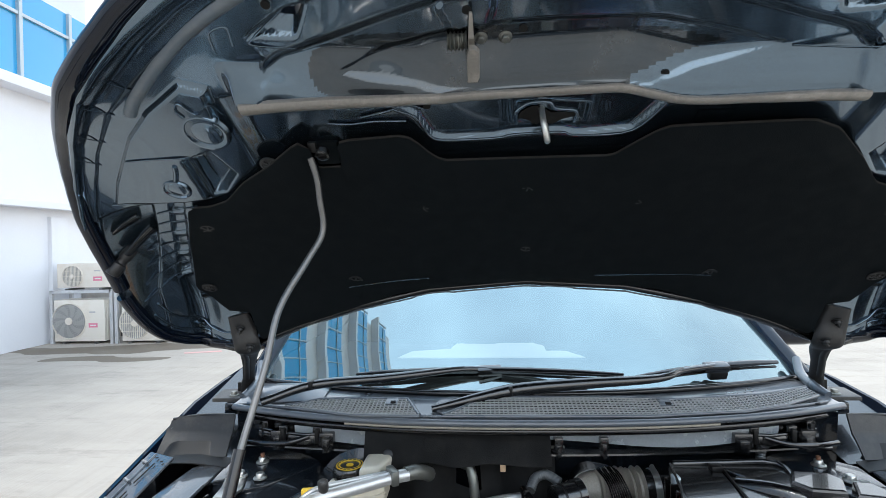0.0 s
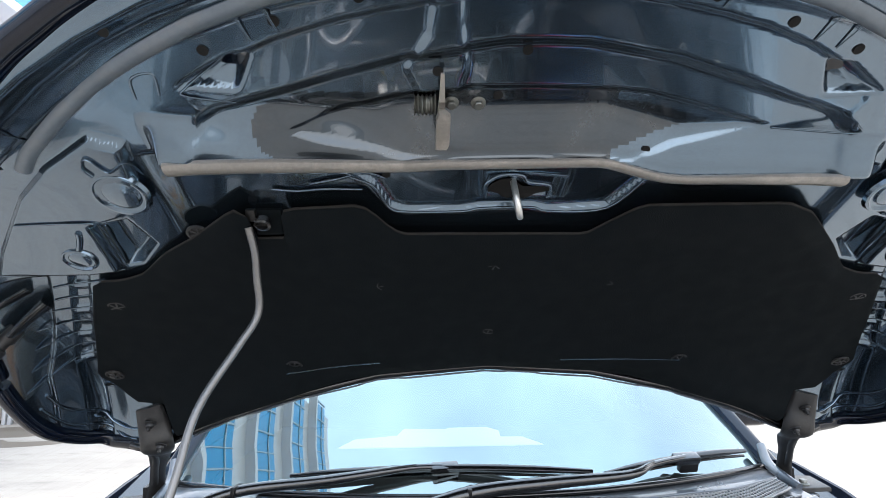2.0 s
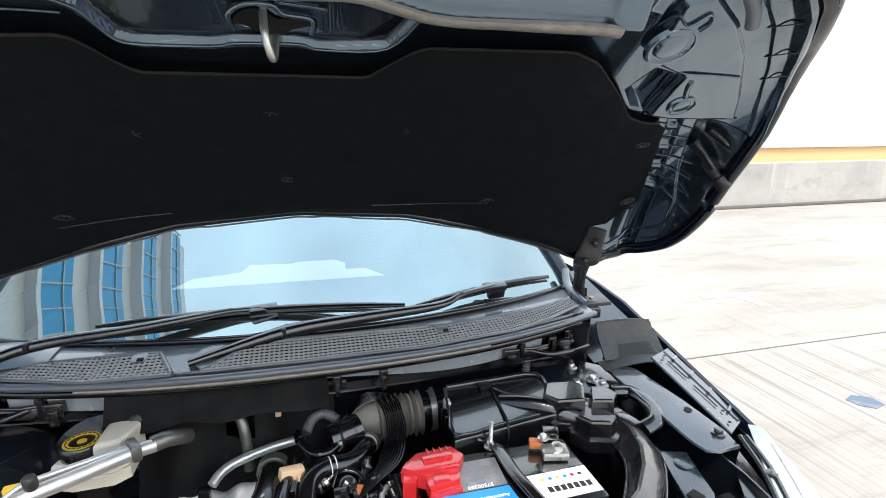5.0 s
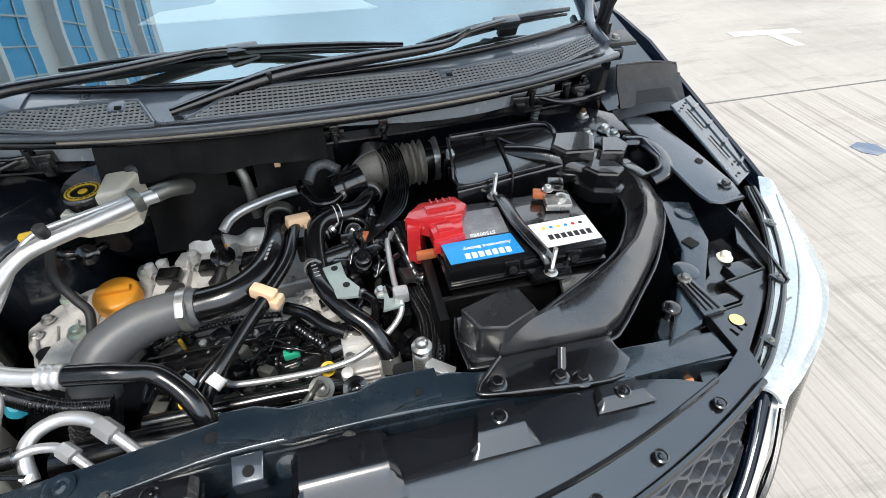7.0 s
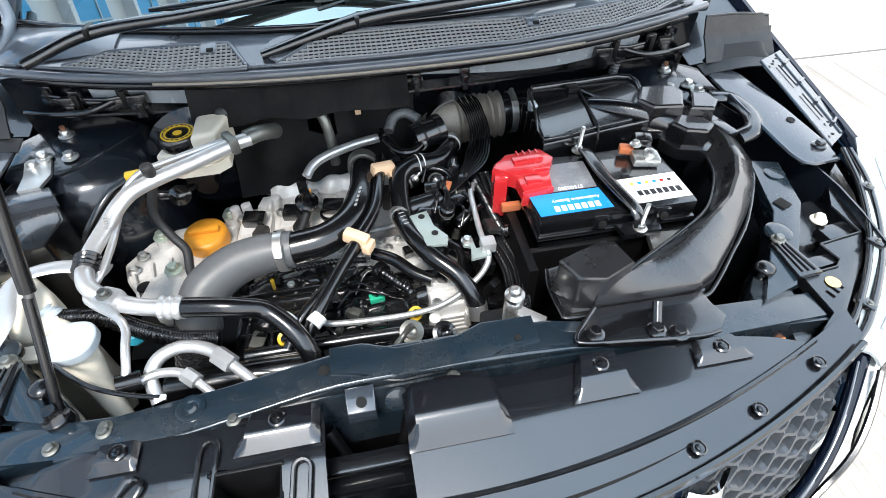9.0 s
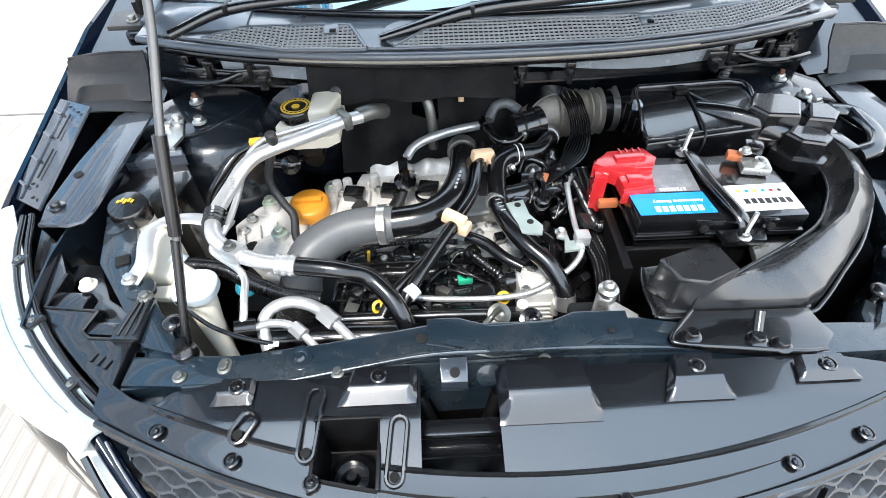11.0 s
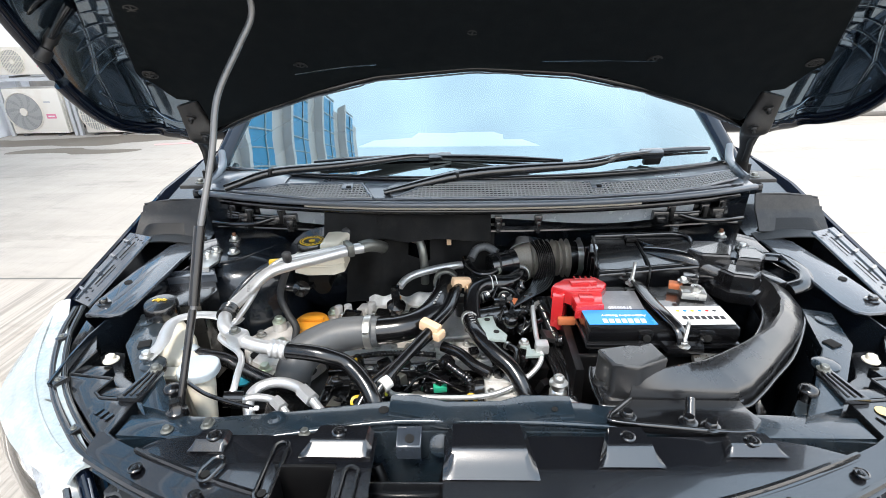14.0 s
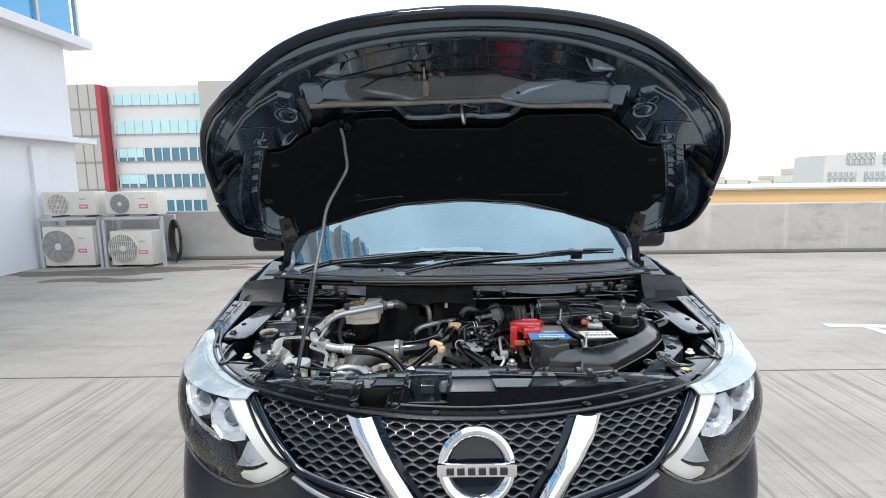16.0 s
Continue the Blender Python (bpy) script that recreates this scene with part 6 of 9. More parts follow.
def gr_side(z):
    return table(z, (0.60, 0.68, 0.77, 0.832, 0.892, 0.91), (0.17, 0.28, 0.404, 0.486, 0.557, 0.57))


bmg = bmesh.new()
CW, PITCH, AMP, FLAT, FIRST = 0.0405, 0.0152, 0.0034, 0.0080, 0.0055
RAKE = [0.0]
for k in range(260):
    z = 0.890 - 0.001 * k
    RAKE.append(RAKE[-1] + math.hypot(0.001, face_y(0, z) - face_y(0, z - 0.001)))


def mesh_z(run):
    """Height on the raked face after a run down its slope."""
    return 0.890 - 0.001 * float(np.interp(run, RAKE, range(len(RAKE))))


def strip(own, a, b, face, back):
    """One bar of the mesh: a narrow face towards the light and two walls running back."""
    vs = [own.verts.new(c) for c in (a - face, b - face, b + face, a + face, a - face + back, b - face + back, b + face + back, a + face + back)]
    for f in ((0, 1, 2, 3), (0, 4, 5, 1), (3, 2, 6, 7)):
        own.faces.new([vs[j] for j in f])


def in_grille(x, z):
    return abs(x) < gr_side(z) + 0.004 and 0.60 < z < 0.880 + 0.06 * x * x


for row in range(20):
    z0 = FIRST + row * PITCH
    pts = []
    for k in range(-30, 31):
        up = (k + row) % 2 == 0
        for side_x in (-1, 1):
            pts.append((k * CW / 2 + side_x * FLAT / 2, mesh_z(z0 + (-AMP if up else AMP))))
    for (xa, za), (xb, zb) in zip(pts, pts[1:]):
        if in_grille(xa, za) and in_grille(xb, zb):
            strip(bmg, gr(xa, za), gr(xb, zb), Vector((0, 0.0013, 0.0017)), Vector((0, 0.020, -0.003)))
    for k in range(-30, 31):
        if (k + row) % 2:
            x, za, zb = k * CW / 2, mesh_z(z0 + AMP), mesh_z(z0 + PITCH - AMP)
            if in_grille(x, za) and in_grille(x, zb):
                strip(bmg, gr(x, za), gr(x, zb), Vector((0.0011, 0, 0)), Vector((0, 0.020, -0.003)))
GRILLEM = mat("satin_black_grille_plastic", (0.036, 0.041, 0.048), 0.30, 0.0, 0.3, 30, 0.1, 300, dust=0.08, coat=0.6)
part("grille_mesh", bmg, GRILLEM, car, "black honeycomb grille mesh", False)
# black sheet behind the honeycomb stands in for the shade in its cells
part("grille_back_shade", sheet(lambda u, v: gr(lerp(-1, 1, u) * gr_side(z := lerp(0.66, 0.89, v)), z, 0.026), 40, 24, 0.0), HOLE_SHADE, car)
for sg in (-1, 1):
    part("grille_surround", tube([gr(sg * (gr_side(z) + 0.012), z, -0.012) for z in (0.892, 0.86, 0.83, 0.80, 0.77)] + [gr(sg * x, z, -0.012) for x, z in ((0.365, 0.752), (0.285, 0.738), (0.15, 0.712), (0.0, 0.70))], 0.010, 8, 4), PAINT, car, "gloss black grille surround")
    part("surround_edge", tube([gr(sg * (gr_side(z) + 0.001), z, -0.016) for z in (0.888, 0.86, 0.83, 0.80, 0.775)] + [gr(sg * x, z, -0.016) for x, z in ((0.365, 0.762), (0.285, 0.748), (0.15, 0.722), (0.0, 0.71))], 0.0028, 8, 4), TRIM, car, "thin satin edge of the grille surround")
    part("grille_skirt", tube([gr(sg * x, z, -0.020) for x, z in ((0.425, 0.752), (0.365, 0.732), (0.285, 0.716), (0.15, 0.688), (0.0, 0.676))], [0.006, 0.011, 0.013, 0.013, 0.013], 10, 5, None, 0.7), mat("satin_grey_skirt_trim", (0.20, 0.21, 0.22), 0.3, 0.3, 0.1, 20, coat=0.4), car, "satin grey strip under the grille")
    vs_out = sheet(lambda u, v: gr(sg * (lerp(0.303, 0.135, v) - lerp(0.062, 0.055, v) * u), lerp(0.887, 0.66, v), -0.016 - 0.014 * math.sin(math.pi * u)), 8, 16, 0.006)
    part("grille_bar", vs_out, CHROME, car, "chrome V-shaped grille bar")
    part("bar_backing", sheet(lambda u, v: gr(sg * (lerp(0.243, 0.080, v) - 0.022 * u), lerp(0.884, 0.66, v), -0.004), 3, 12, 0.006), PAINT, car)
# round badge, drawn as plain shapes
badge = part("badge_ring", lathe([(0.060, 0), (0.066, 0.010), (0.076, 0.012), (0.084, 0.006), (0.084, -0.006), (0.060, -0.006)], (0, face_y(0, 0.818) - 0.020, 0.818), (0, -1, 0.30), 48, None, True), CHROME, car, "chrome ring badge with a cross bar")
part("badge_disc", lathe([(0.080, 0), (0.080, 0.004), (0.06, 0.005)], (0, face_y(0, 0.818) - 0.010, 0.818), (0, -1, 0.30), 40), PAINT, badge)
part("badge_bar", box((0, face_y(0, 0.818) - 0.034, 0.818), (0.172, 0.010, 0.030), 0.004), CHROME, badge, "chrome badge cross bar")
for k in range(6):
    part("badge_mark", box((-0.0575 + 0.023 * k, face_y(0, 0.818) - 0.0405, 0.818), (0.016, 0.003, 0.016), 0.001), INK_B, badge, "dark bar on the badge")
# ---- headlights ----
LA = ((0.835, 0.530, 0.955), (0.790, 0.450, 0.935), (0.715, 0.335, 0.920), (0.630, 0.235, 0.905), (0.585, 0.190, 0.900), (0.545, 0.160, 0.898))
LB = ((0.872, 0.500, 0.925), (0.868, 0.410, 0.897), (0.825, 0.310, 0.886), (0.740, 0.225, 0.880), (0.648, 0.165, 0.882), (0.572, 0.128, 0.893))
LD = ((0.892, 0.500, 0.840), (0.884, 0.420, 0.755), (0.832, 0.315, 0.665), (0.720, 0.235, 0.618), (0.560, 0.110, 0.664), (0.437, 0.020, 0.761))


def curve(P, u):
    k = u * (len(P) - 1)
    i = min(len(P) - 2, int(k))
    a, b, c, d = (Vector(P[max(0, i - 1)]), Vector(P[i]), Vector(P[i + 1]), Vector(P[min(len(P) - 1, i + 2)]))
    t = k - i
    return 0.5 * ((2 * b) + (c - a) * t + (2 * a - 5 * b + 4 * c - d) * t * t + (3 * b - a - 3 * c + d) * t ** 3)


def lens_face(sg, u, v, inset=0.0):
    p = curve(LB, u).lerp(curve(LD, u), v)
    out = Vector((0.6 * (1 - u) + 0.1, -0.5 - 0.3 * u, 0.1)).normalized()
    p = p + out * (0.022 * math.sin(math.pi * v) - inset)
    return Vector((sg * p.x, p.y, p.z))


def lens_top(sg, u, v, inset=0.0):
    p = curve(LA, u).lerp(curve(LB, u), v) + Vector((0.1, -0.1, 1)) * (0.012 * math.sin(math.pi * v) - inset)
    return Vector((sg * p.x, p.y, p.z))


TOPB = [(0, -0.095, 0.695), (0.15, -0.085, 0.706), (0.284, -0.050, 0.732), (0.37, -0.018, 0.748), *[(x, y + 0.004, z - 0.006) for x, y, z in LD[::-1]]]


def bumper_at(a, v):
    """a: -1..1 across, v: 0 at the foot to 1 along the lamps."""
    p = curve(TOPB, min(0.9999, abs(a)))
    q = Vector((p.x * 1.0 + 0.012 * math.sin(math.pi * v), p.y - 0.03 * math.sin(math.pi * v), lerp(0.28, p.z, v)))
    return Vector((math.copysign(q.x, a) if a else 0, q.y, q.z))


part("bumper", sheet(lambda u, v: bumper_at(2 * u - 1, v), 72, 14, 0.0), PAINT, car, "dark glossy front bumper")
STICKY = mat("pale_yellow_sticker", (0.70, 0.52, 0.22), 0.5)
STICKBLUE = mat("mottled_pale_blue_sticker", (0.50, 0.64, 0.74), 0.4, 0.0, 0.6, 160, dust=0.6, dustcol=(0.16, 0.24, 0.32))
STICKO = mat("orange_paper_tag", (0.62, 0.24, 0.10), 0.6, 0, 0.2, 60)
PROJECTOR = mat("smoky_projector_glass", (0.10, 0.13, 0.16), 0.04, 0.3, 0.1, 10, coat=1)
LAMPBLUE = mat("dark_blue_lamp_trim", (0.004, 0.014, 0.030), 0.25, 0.0, 0.3, 20, spec=0.2)
for sg in (-1, 1):
    lamp_ob = part("headlight", sheet(lambda u, v: lens_face(sg, u, v, 0.055), 24, 12, 0.004), LAMPBLUE, car, "headlight unit with white light guide")
    g = part("lens", sheet(lambda u, v: lens_face(sg, u, v), 24, 12, 0.0), LAMPGLASS, lamp_ob, "clear plastic lens")
    g.visible_shadow = False
    if g.data.polygons[140].normal.y > 0:
        g.data.flip_normals()
    part("lens_top", sheet(lambda u, v: lens_top(sg, u, v), 24, 6, 0.004), LAMPTOP, lamp_ob, "hazed pale top of the lens")
    part("lens_bead", tube([lens_top(sg, u, 0.42, -0.001) for u in (0.10, 0.25, 0.4, 0.55, 0.70, 0.82)], 0.0022, 6, 4, None, 0.6), LAMPTOP, lamp_ob, "moulded bead on the lens top")
    for u, v in ((0.42, 0.24), (0.50, 0.30), (0.62, 0.22)):
        part("lens_mark", tube([lens_top(sg, u, v, -0.0005), lens_top(sg, u + 0.012, v - 0.08, -0.0005)], 0.0018, 6, 1, None, 0.5), DULLSTEEL, lamp_ob, "small dark moulded mark")
    part("light_guide", sheet(lambda u, v: lens_face(sg, lerp(table(v, (0, 0.4, 0.78, 1), (0.815, 0.880, 0.905, 0.92)), table(v, (0, 0.4, 1), (0.955, 0.993, 0.993)), u), lerp(0.02, 0.98, v), 0.010), 4, 16, 0.010), LAMPWHITE, lamp_ob, "white boomerang light guide")
    part("light_guide", sheet(lambda u, v: lens_face(sg, lerp(0.745, 0.95, u), lerp(0.87 - 0.06 * u, 0.93 + 0.055 * min(1, 4 * u), v), 0.0105), 12, 4, 0.010), LAMPWHITE, lamp_ob, "white boomerang light guide")
    def loft(outer, inner, d0, d1):
        """A facetted reflector between two outlines on the lamp's face, at two depths."""
        own = bmesh.new()
        rim = [own.verts.new(lens_face(sg, u, v, d0 - 0.006)) for u, v in outer]
        a = [own.verts.new(lens_face(sg, u, v, d0)) for u, v in outer]
        b = [own.verts.new(lens_face(sg, u, v, d0 + 0.004)) for u, v in inner]
        c = [own.verts.new(lens_face(sg, lerp(u, sum(q[0] for q in inner) / len(inner), 0.35), lerp(v, sum(q[1] for q in inner) / len(inner), 0.35), d1)) for u, v in inner]
        k = len(a)
        for i in range(k):
            j = (i + 1) % k
            for p, q in ((rim, a), (a, b), (b, c)):
                own.faces.new((p[i], p[j], q[j], q[i]))
        own.faces.new(c)
        return own

    main = ((0.71, 0.06), (0.80, 0.06), (0.835, 0.22), (0.87, 0.42), (0.85, 0.49), (0.78, 0.50), (0.70, 0.49), (0.655, 0.38), (0.655, 0.22))
    main_in = ((0.715, 0.12), (0.77, 0.12), (0.80, 0.23), (0.828, 0.36), (0.815, 0.41), (0.77, 0.42), (0.71, 0.41), (0.675, 0.34), (0.675, 0.22))
    part("reflector_bowl", loft(main, main_in, 0.022, 0.06), REFLECT, lamp_ob, "bright chrome reflector bowl", False)
    side = ((0.40, 0.06), (0.52, 0.02), (0.63, 0.06), (0.675, 0.15), (0.645, 0.26), (0.55, 0.36), (0.44, 0.34), (0.36, 0.20))
    side_in = ((0.43, 0.08), (0.52, 0.05), (0.60, 0.08), (0.635, 0.15), (0.61, 0.22), (0.54, 0.28), (0.45, 0.27), (0.40, 0.18))
    part("reflector_bowl", loft(side, side_in, 0.022, 0.06), REFLECT, lamp_ob, "bright chrome reflector bowl", False)
    for u, v, r in ((0.555, 0.14, 0.034), (0.765, 0.26, 0.026)):
        c = lens_face(sg, u, v, 0.052)
        ax = (sg * 0.25, -1, 0.05)
        part("projector_bezel", lathe([(r * 1.15, -0.006), (r * 1.2, 0.010), (r * 1.08, 0.013), (r * 1.0, 0.0)], c, ax, 28, None, True), REFLECT, lamp_ob, "chrome projector bezel")
        part("projector_lens", lathe([(r, -0.01), (r, 0.004), (r * 0.8, 0.018), (r * 0.4, 0.026), (r * 0.05, 0.028)], c, ax, 28), PROJECTOR, lamp_ob, "smoky projector lens")
    part("bezel", sheet(lambda u, v: lens_face(sg, lerp(0.36, 0.66, u), lerp(0.40, 0.46, v) + 0.10 * u, 0.030), 12, 3, 0.004), REFLECT, lamp_ob, "chrome inner bezel")
    part("lamp_trim", sheet(lambda u, v: lens_face(sg, lerp(0.40, 0.70, u), lerp(0.52, 0.96, v), 0.040 + 0.012 * math.sin(9 * u)), 12, 6, 0.004), LAMPBLUE, lamp_ob, "dark blue inner trim")
    part("indicator", sheet(lambda u, v: lens_face(sg, lerp(lerp(0.85, 0.72, v), lerp(0.87, 0.90, v), u), lerp(0.52, 0.80, v), 0.022), 8, 6, 0.004), REFLECT, lamp_ob, "ribbed indicator reflector")
    part("lens_edge", tube([lens_face(sg, u, 1.0, -0.001) for u in (0.02, 0.2, 0.4, 0.6, 0.8, 1.0)] + [lens_face(sg, 1.0, v, -0.001) for v in (0.75, 0.5, 0.25, 0.02)], 0.0045, 6, 4), PLASTIC, lamp_ob, "black lens seal")
    # lamp housing behind, seen from above, with stepped plastic shelf
    hs = prism([(sg * 0.500, 0.172), (sg * 0.560, 0.190), (sg * 0.631, 0.252), (sg * 0.717, 0.325), (sg * 0.775, 0.43), (sg * 0.80, 0.51), (sg * 0.755, 0.475), (sg * 0.712, 0.408), (sg * 0.716, 0.345), (sg * 0.634, 0.334), (sg * 0.643, 0.300), (sg * 0.628, 0.288), (sg * 0.564, 0.282), (sg * 0.566, 0.215)], 0.885, lambda x, y: 0.905 + 0.05 * (y - 0.28), 0.002)
    shelf = part("lamp_shelf", hs, PLASTIC, lamp_ob, "stepped black plastic lamp housing")
    part("housing_block", prism([(sg * 0.503, 0.182), (sg * 0.564, 0.212), (sg * 0.562, 0.280), (sg * 0.64, 0.300), (sg * 0.716, 0.345), (sg * 0.76, 0.47), (sg * 0.70, 0.46), (sg * 0.655, 0.385), (sg * 0.60, 0.35), (sg * 0.535, 0.29)], 0.66, 0.872, 0.004), PLASTIC, shelf)
    for x, y, w, d in ((0.690, 0.362, 0.055, 0.030), (0.615, 0.306, 0.050, 0.022)):
        part("housing_step", box((sg * x, y, 0.893), (w, d, 0.020), 0.003, pose(0, 0, 0, 0, 0, sg * 6)), PLASTIC, shelf)
    step_edge = ((0.712, 0.408), (0.716, 0.345), (0.634, 0.334), (0.643, 0.300), (0.628, 0.288), (0.564, 0.282))
    for (x0, y0), (x1, y1) in zip(step_edge, step_edge[1:]):
        part("step_lip", tube([(sg * x0, y0, 0.906 + 0.05 * (y0 - 0.28)), (sg * x1, y1, 0.906 + 0.05 * (y1 - 0.28))], 0.002, 6, 1), DUSTY, shelf)
    for k in range(3):
        part("moulded_mark", box((sg * (0.585 + 0.012 * k), 0.245 + 0.006 * k, 0.9055), (0.006, 0.014, 0.0012), 0, pose(0, 0, 0, 0, 0, sg * 20)), PLASTIC, shelf)
    part("housing_rim", tube([(sg * 0.530, 0.165, 0.898), (sg * 0.60, 0.212, 0.906), (sg * 0.70, 0.31, 0.914), (sg * 0.768, 0.42, 0.930), (sg * 0.802, 0.515, 0.944)], 0.005, 8, 5), PLASTIC, shelf)
    part("housing_rim", tube([(sg * 0.545, 0.154, 0.898), (sg * 0.612, 0.201, 0.906), (sg * 0.714, 0.302, 0.915), (sg * 0.783, 0.416, 0.931), (sg * 0.814, 0.512, 0.945)], 0.0055, 8, 5, None, 0.7), PLASTIC, shelf)
    for x, y in ((0.612, 0.212), (0.705, 0.310), (0.775, 0.42)):
        zl = 0.901 + 0.12 * (y - 0.2)
        part("housing_lug", prism([(sg * (x - 0.008), y + 0.010), (sg * (x + 0.002), y - 0.012), (sg * (x + 0.013), y - 0.006), (sg * (x + 0.011), y + 0.012)], zl, zl + 0.009, 0.002), PLASTIC, shelf)
        bolt(shelf, (sg * (x + 0.005), y + 0.001, zl + 0.009), 0.003, DULLSTEEL)
    bolt(shelf, (sg * 0.67, 0.385, 0.908), 0.009, WHITE_T)
    part("strap", prism([(sg * 0.592, 0.279), (sg * 0.551, 0.276), (sg * 0.553, 0.349), (sg * 0.579, 0.362)], 0.906, 0.914, 0.002), PLASTIC, shelf, "ribbed black plastic strap")
    for k in range(3):
        part("strap_rib", tube([(sg * (0.561 + 0.011 * k), 0.284, 0.915), (sg * (0.560 + 0.007 * k), 0.345, 0.915)], 0.002, 6, 1), PLASTIC, shelf)
    if sg > 0:
        part("round_sticker", lathe([(0.011, 0), (0.011, 0.0008), (0.004, 0.0008)], (0.600, 0.262, 0.9055), (0, 0, 1), 22), STICKY, shelf, "pale yellow round sticker")
    part("paper_tag", prism([(sg * 0.490, 0.206), (sg * 0.500, 0.200), (sg * 0.515, 0.236), (sg * 0.506, 0.244)], 0.862, 0.864), STICKO if sg > 0 else PAPER, shelf, "orange printed tag" if sg > 0 else "white printed tag", False)
    part("bay_corner", prism([(sg * 0.47, 0.19), (sg * 0.55, 0.175), (sg * 0.60, 0.21), (sg * 0.57, 0.26), (sg * 0.50, 0.235)], 0.78, 0.84, 0.004), PLASTIC_M, shelf)
    part("round_sticker", lathe([(0.013, 0), (0.013, 0.0008), (0.004, 0.0008)], (sg * 0.548, 0.244, 0.8728), (0, 0, 1), 24), STICKBLUE, shelf, "mottled pale blue round sticker")


# ---- in the engine bay ----
part("bay_floor", box((0, 0.60, 0.40), (1.36, 0.72, 0.04), 0.01), PLASTIC_M, car, "dark undertray")
RODS = mat("grey_prop_rod_steel", (0.16, 0.16, 0.16), 0.34, 0.7, 0.15, 30, dust=0.2)
rod = part("prop_rod", tube([(-0.486, 0.264, 0.868), (-0.484, 0.272, 0.905), (-0.480, 0.286, 0.940), (-0.467, 0.343, 1.047), (-0.457, 0.382, 1.143), (-0.441, 0.450, 1.265), (-0.432, 0.490, 1.352), (-0.398, 0.530, 1.428), (-0.376, 0.550, 1.477), (-0.377, 0.540, 1.53), (-0.378, 0.530, 1.565), (-0.384, 0.518, 1.598)], 0.0055, 10, 6), RODS, car, "bare grey steel prop rod")
part("rod_grip", tube([(-0.467, 0.343, 1.047), (-0.462, 0.362, 1.095), (-0.455, 0.392, 1.165)], 0.0086, 12, 4), RUBBER, rod, "black rubber grip sleeve")
part("rod_shank", tube([(-0.486, 0.264, 0.868), (-0.484, 0.272, 0.905), (-0.480, 0.286, 0.940), (-0.468, 0.338, 1.042)], 0.0060, 10, 6), RUBBER, rod, "black coated rod shank")
part("rod_pivot", lathe([(0.017, 0), (0.016, 0.012), (0.010, 0.016), (0.008, 0.03)], (-0.487, 0.262, 0.892), (0, 0, 1), 18), RUBBER, rod, "black pivot bush")

# battery
bat = thing("battery", "black car battery with blue and white labels under a strap", "battery", at=(0.34, 0.53, 0.72))
part("case", box((0.3385, 0.530, 0.815), (0.272, 0.160, 0.17), 0.006), PLASTIC, bat)
lid = part("lid", box((0.3385, 0.530, 0.918), (0.278, 0.168, 0.032), 0.006), PLASTIC, bat, "black battery lid")
part("lid_step", box((0.3385, 0.530, 0.897), (0.284, 0.174, 0.010), 0.003), PLASTIC, bat)
part("base_flange", box((0.345, 0.535, 0.735), (0.31, 0.20, 0.03), 0.006), PLASTIC_M, bat, "battery tray")
part("tray_front", box((0.335, 0.435, 0.815), (0.33, 0.012, 0.14), 0.005), PLASTIC_M, bat)
part("tray_side", prism([(0.168, 0.39), (0.184, 0.39), (0.190, 0.60), (0.172, 0.60)], 0.55, 0.885, 0.004), PLASTIC_M, bat)
for z in (0.86, 0.84):
    part("case_rib", box((0.3385, 0.4485, z), (0.27, 0.004, 0.006), 0.001), PLASTIC, bat)
blue = part("blue_label", prism([(0.204, 0.460), (0.331, 0.460), (0.325, 0.512), (0.200, 0.512)], 0.934, 0.9352), BLUE, bat, "blue printed label", False)
part("label_top", prism([(0.240, 0.516), (0.324, 0.516), (0.328, 0.590), (0.262, 0.590)], 0.934, 0.9349), mat("dusty_grey_print", (0.16, 0.165, 0.18), 0.35, 0, 0.3, 40, 0.2, 200, dust=0.5, dustcol=(0.5, 0.5, 0.5)), bat, "dusty grey printed field", False)
white = part("white_label", prism([(0.366, 0.459), (0.474, 0.461), (0.474, 0.526), (0.358, 0.524)], 0.934, 0.9352), PAPER, bat, "white printed label", False)
for k in range(7):
    part("print_bar", box((0.2365 + 0.0118 * k, 0.472, 0.9356), (0.0085, 0.013, 0.0006)), INK_W, blue, "white bar", False)
    part("print_bar", box((0.3885 + 0.0118 * k, 0.482, 0.9356), (0.0085, 0.013, 0.0006)), INK_B, white, "black bar", False)
flip = pose(0, 0, 0, 0, 0, 180)
writing("label_words", "Automotive Battery", 0.0105, Matrix.Translation((0.276, 0.4905, 0.9355)) @ flip, INK_W, blue)
writing("label_number", "57500380", 0.0115, Matrix.Translation((0.278, 0.5215, 0.9353)) @ flip, INK_W, blue)
part("label_frame", box((0.424, 0.482, 0.9354), (0.094, 0.020, 0.0004)), PAPER, white, "", False)
for k, c in enumerate((INK_B, RED, BLUE, YELLOW, BLUE, YELLOW)):
    part("warning_mark", lathe([(0.0034, 0), (0.0034, 0.0005)], (0.455 - 0.014 * k, 0.508, 0.9353), (0, 0, 1), 14), c, white, "small round warning mark")
# terminal covers
tc_ = part("terminal_cover", prism([(0.152, 0.578), (0.184, 0.612), (0.252, 0.618), (0.268, 0.588), (0.248, 0.552), (0.190, 0.548)], 0.925, 0.955, 0.006), RED, bat, "red plastic terminal cover")
part("cover_flap", prism([(0.190, 0.512), (0.243, 0.520), (0.252, 0.560), (0.188, 0.560)], 0.925, 0.948, 0.005), RED, tc_)
part("cover_leg", prism([(0.150, 0.552), (0.172, 0.548), (0.190, 0.585), (0.160, 0.600)], 0.865, 0.945, 0.004), RED, tc_)
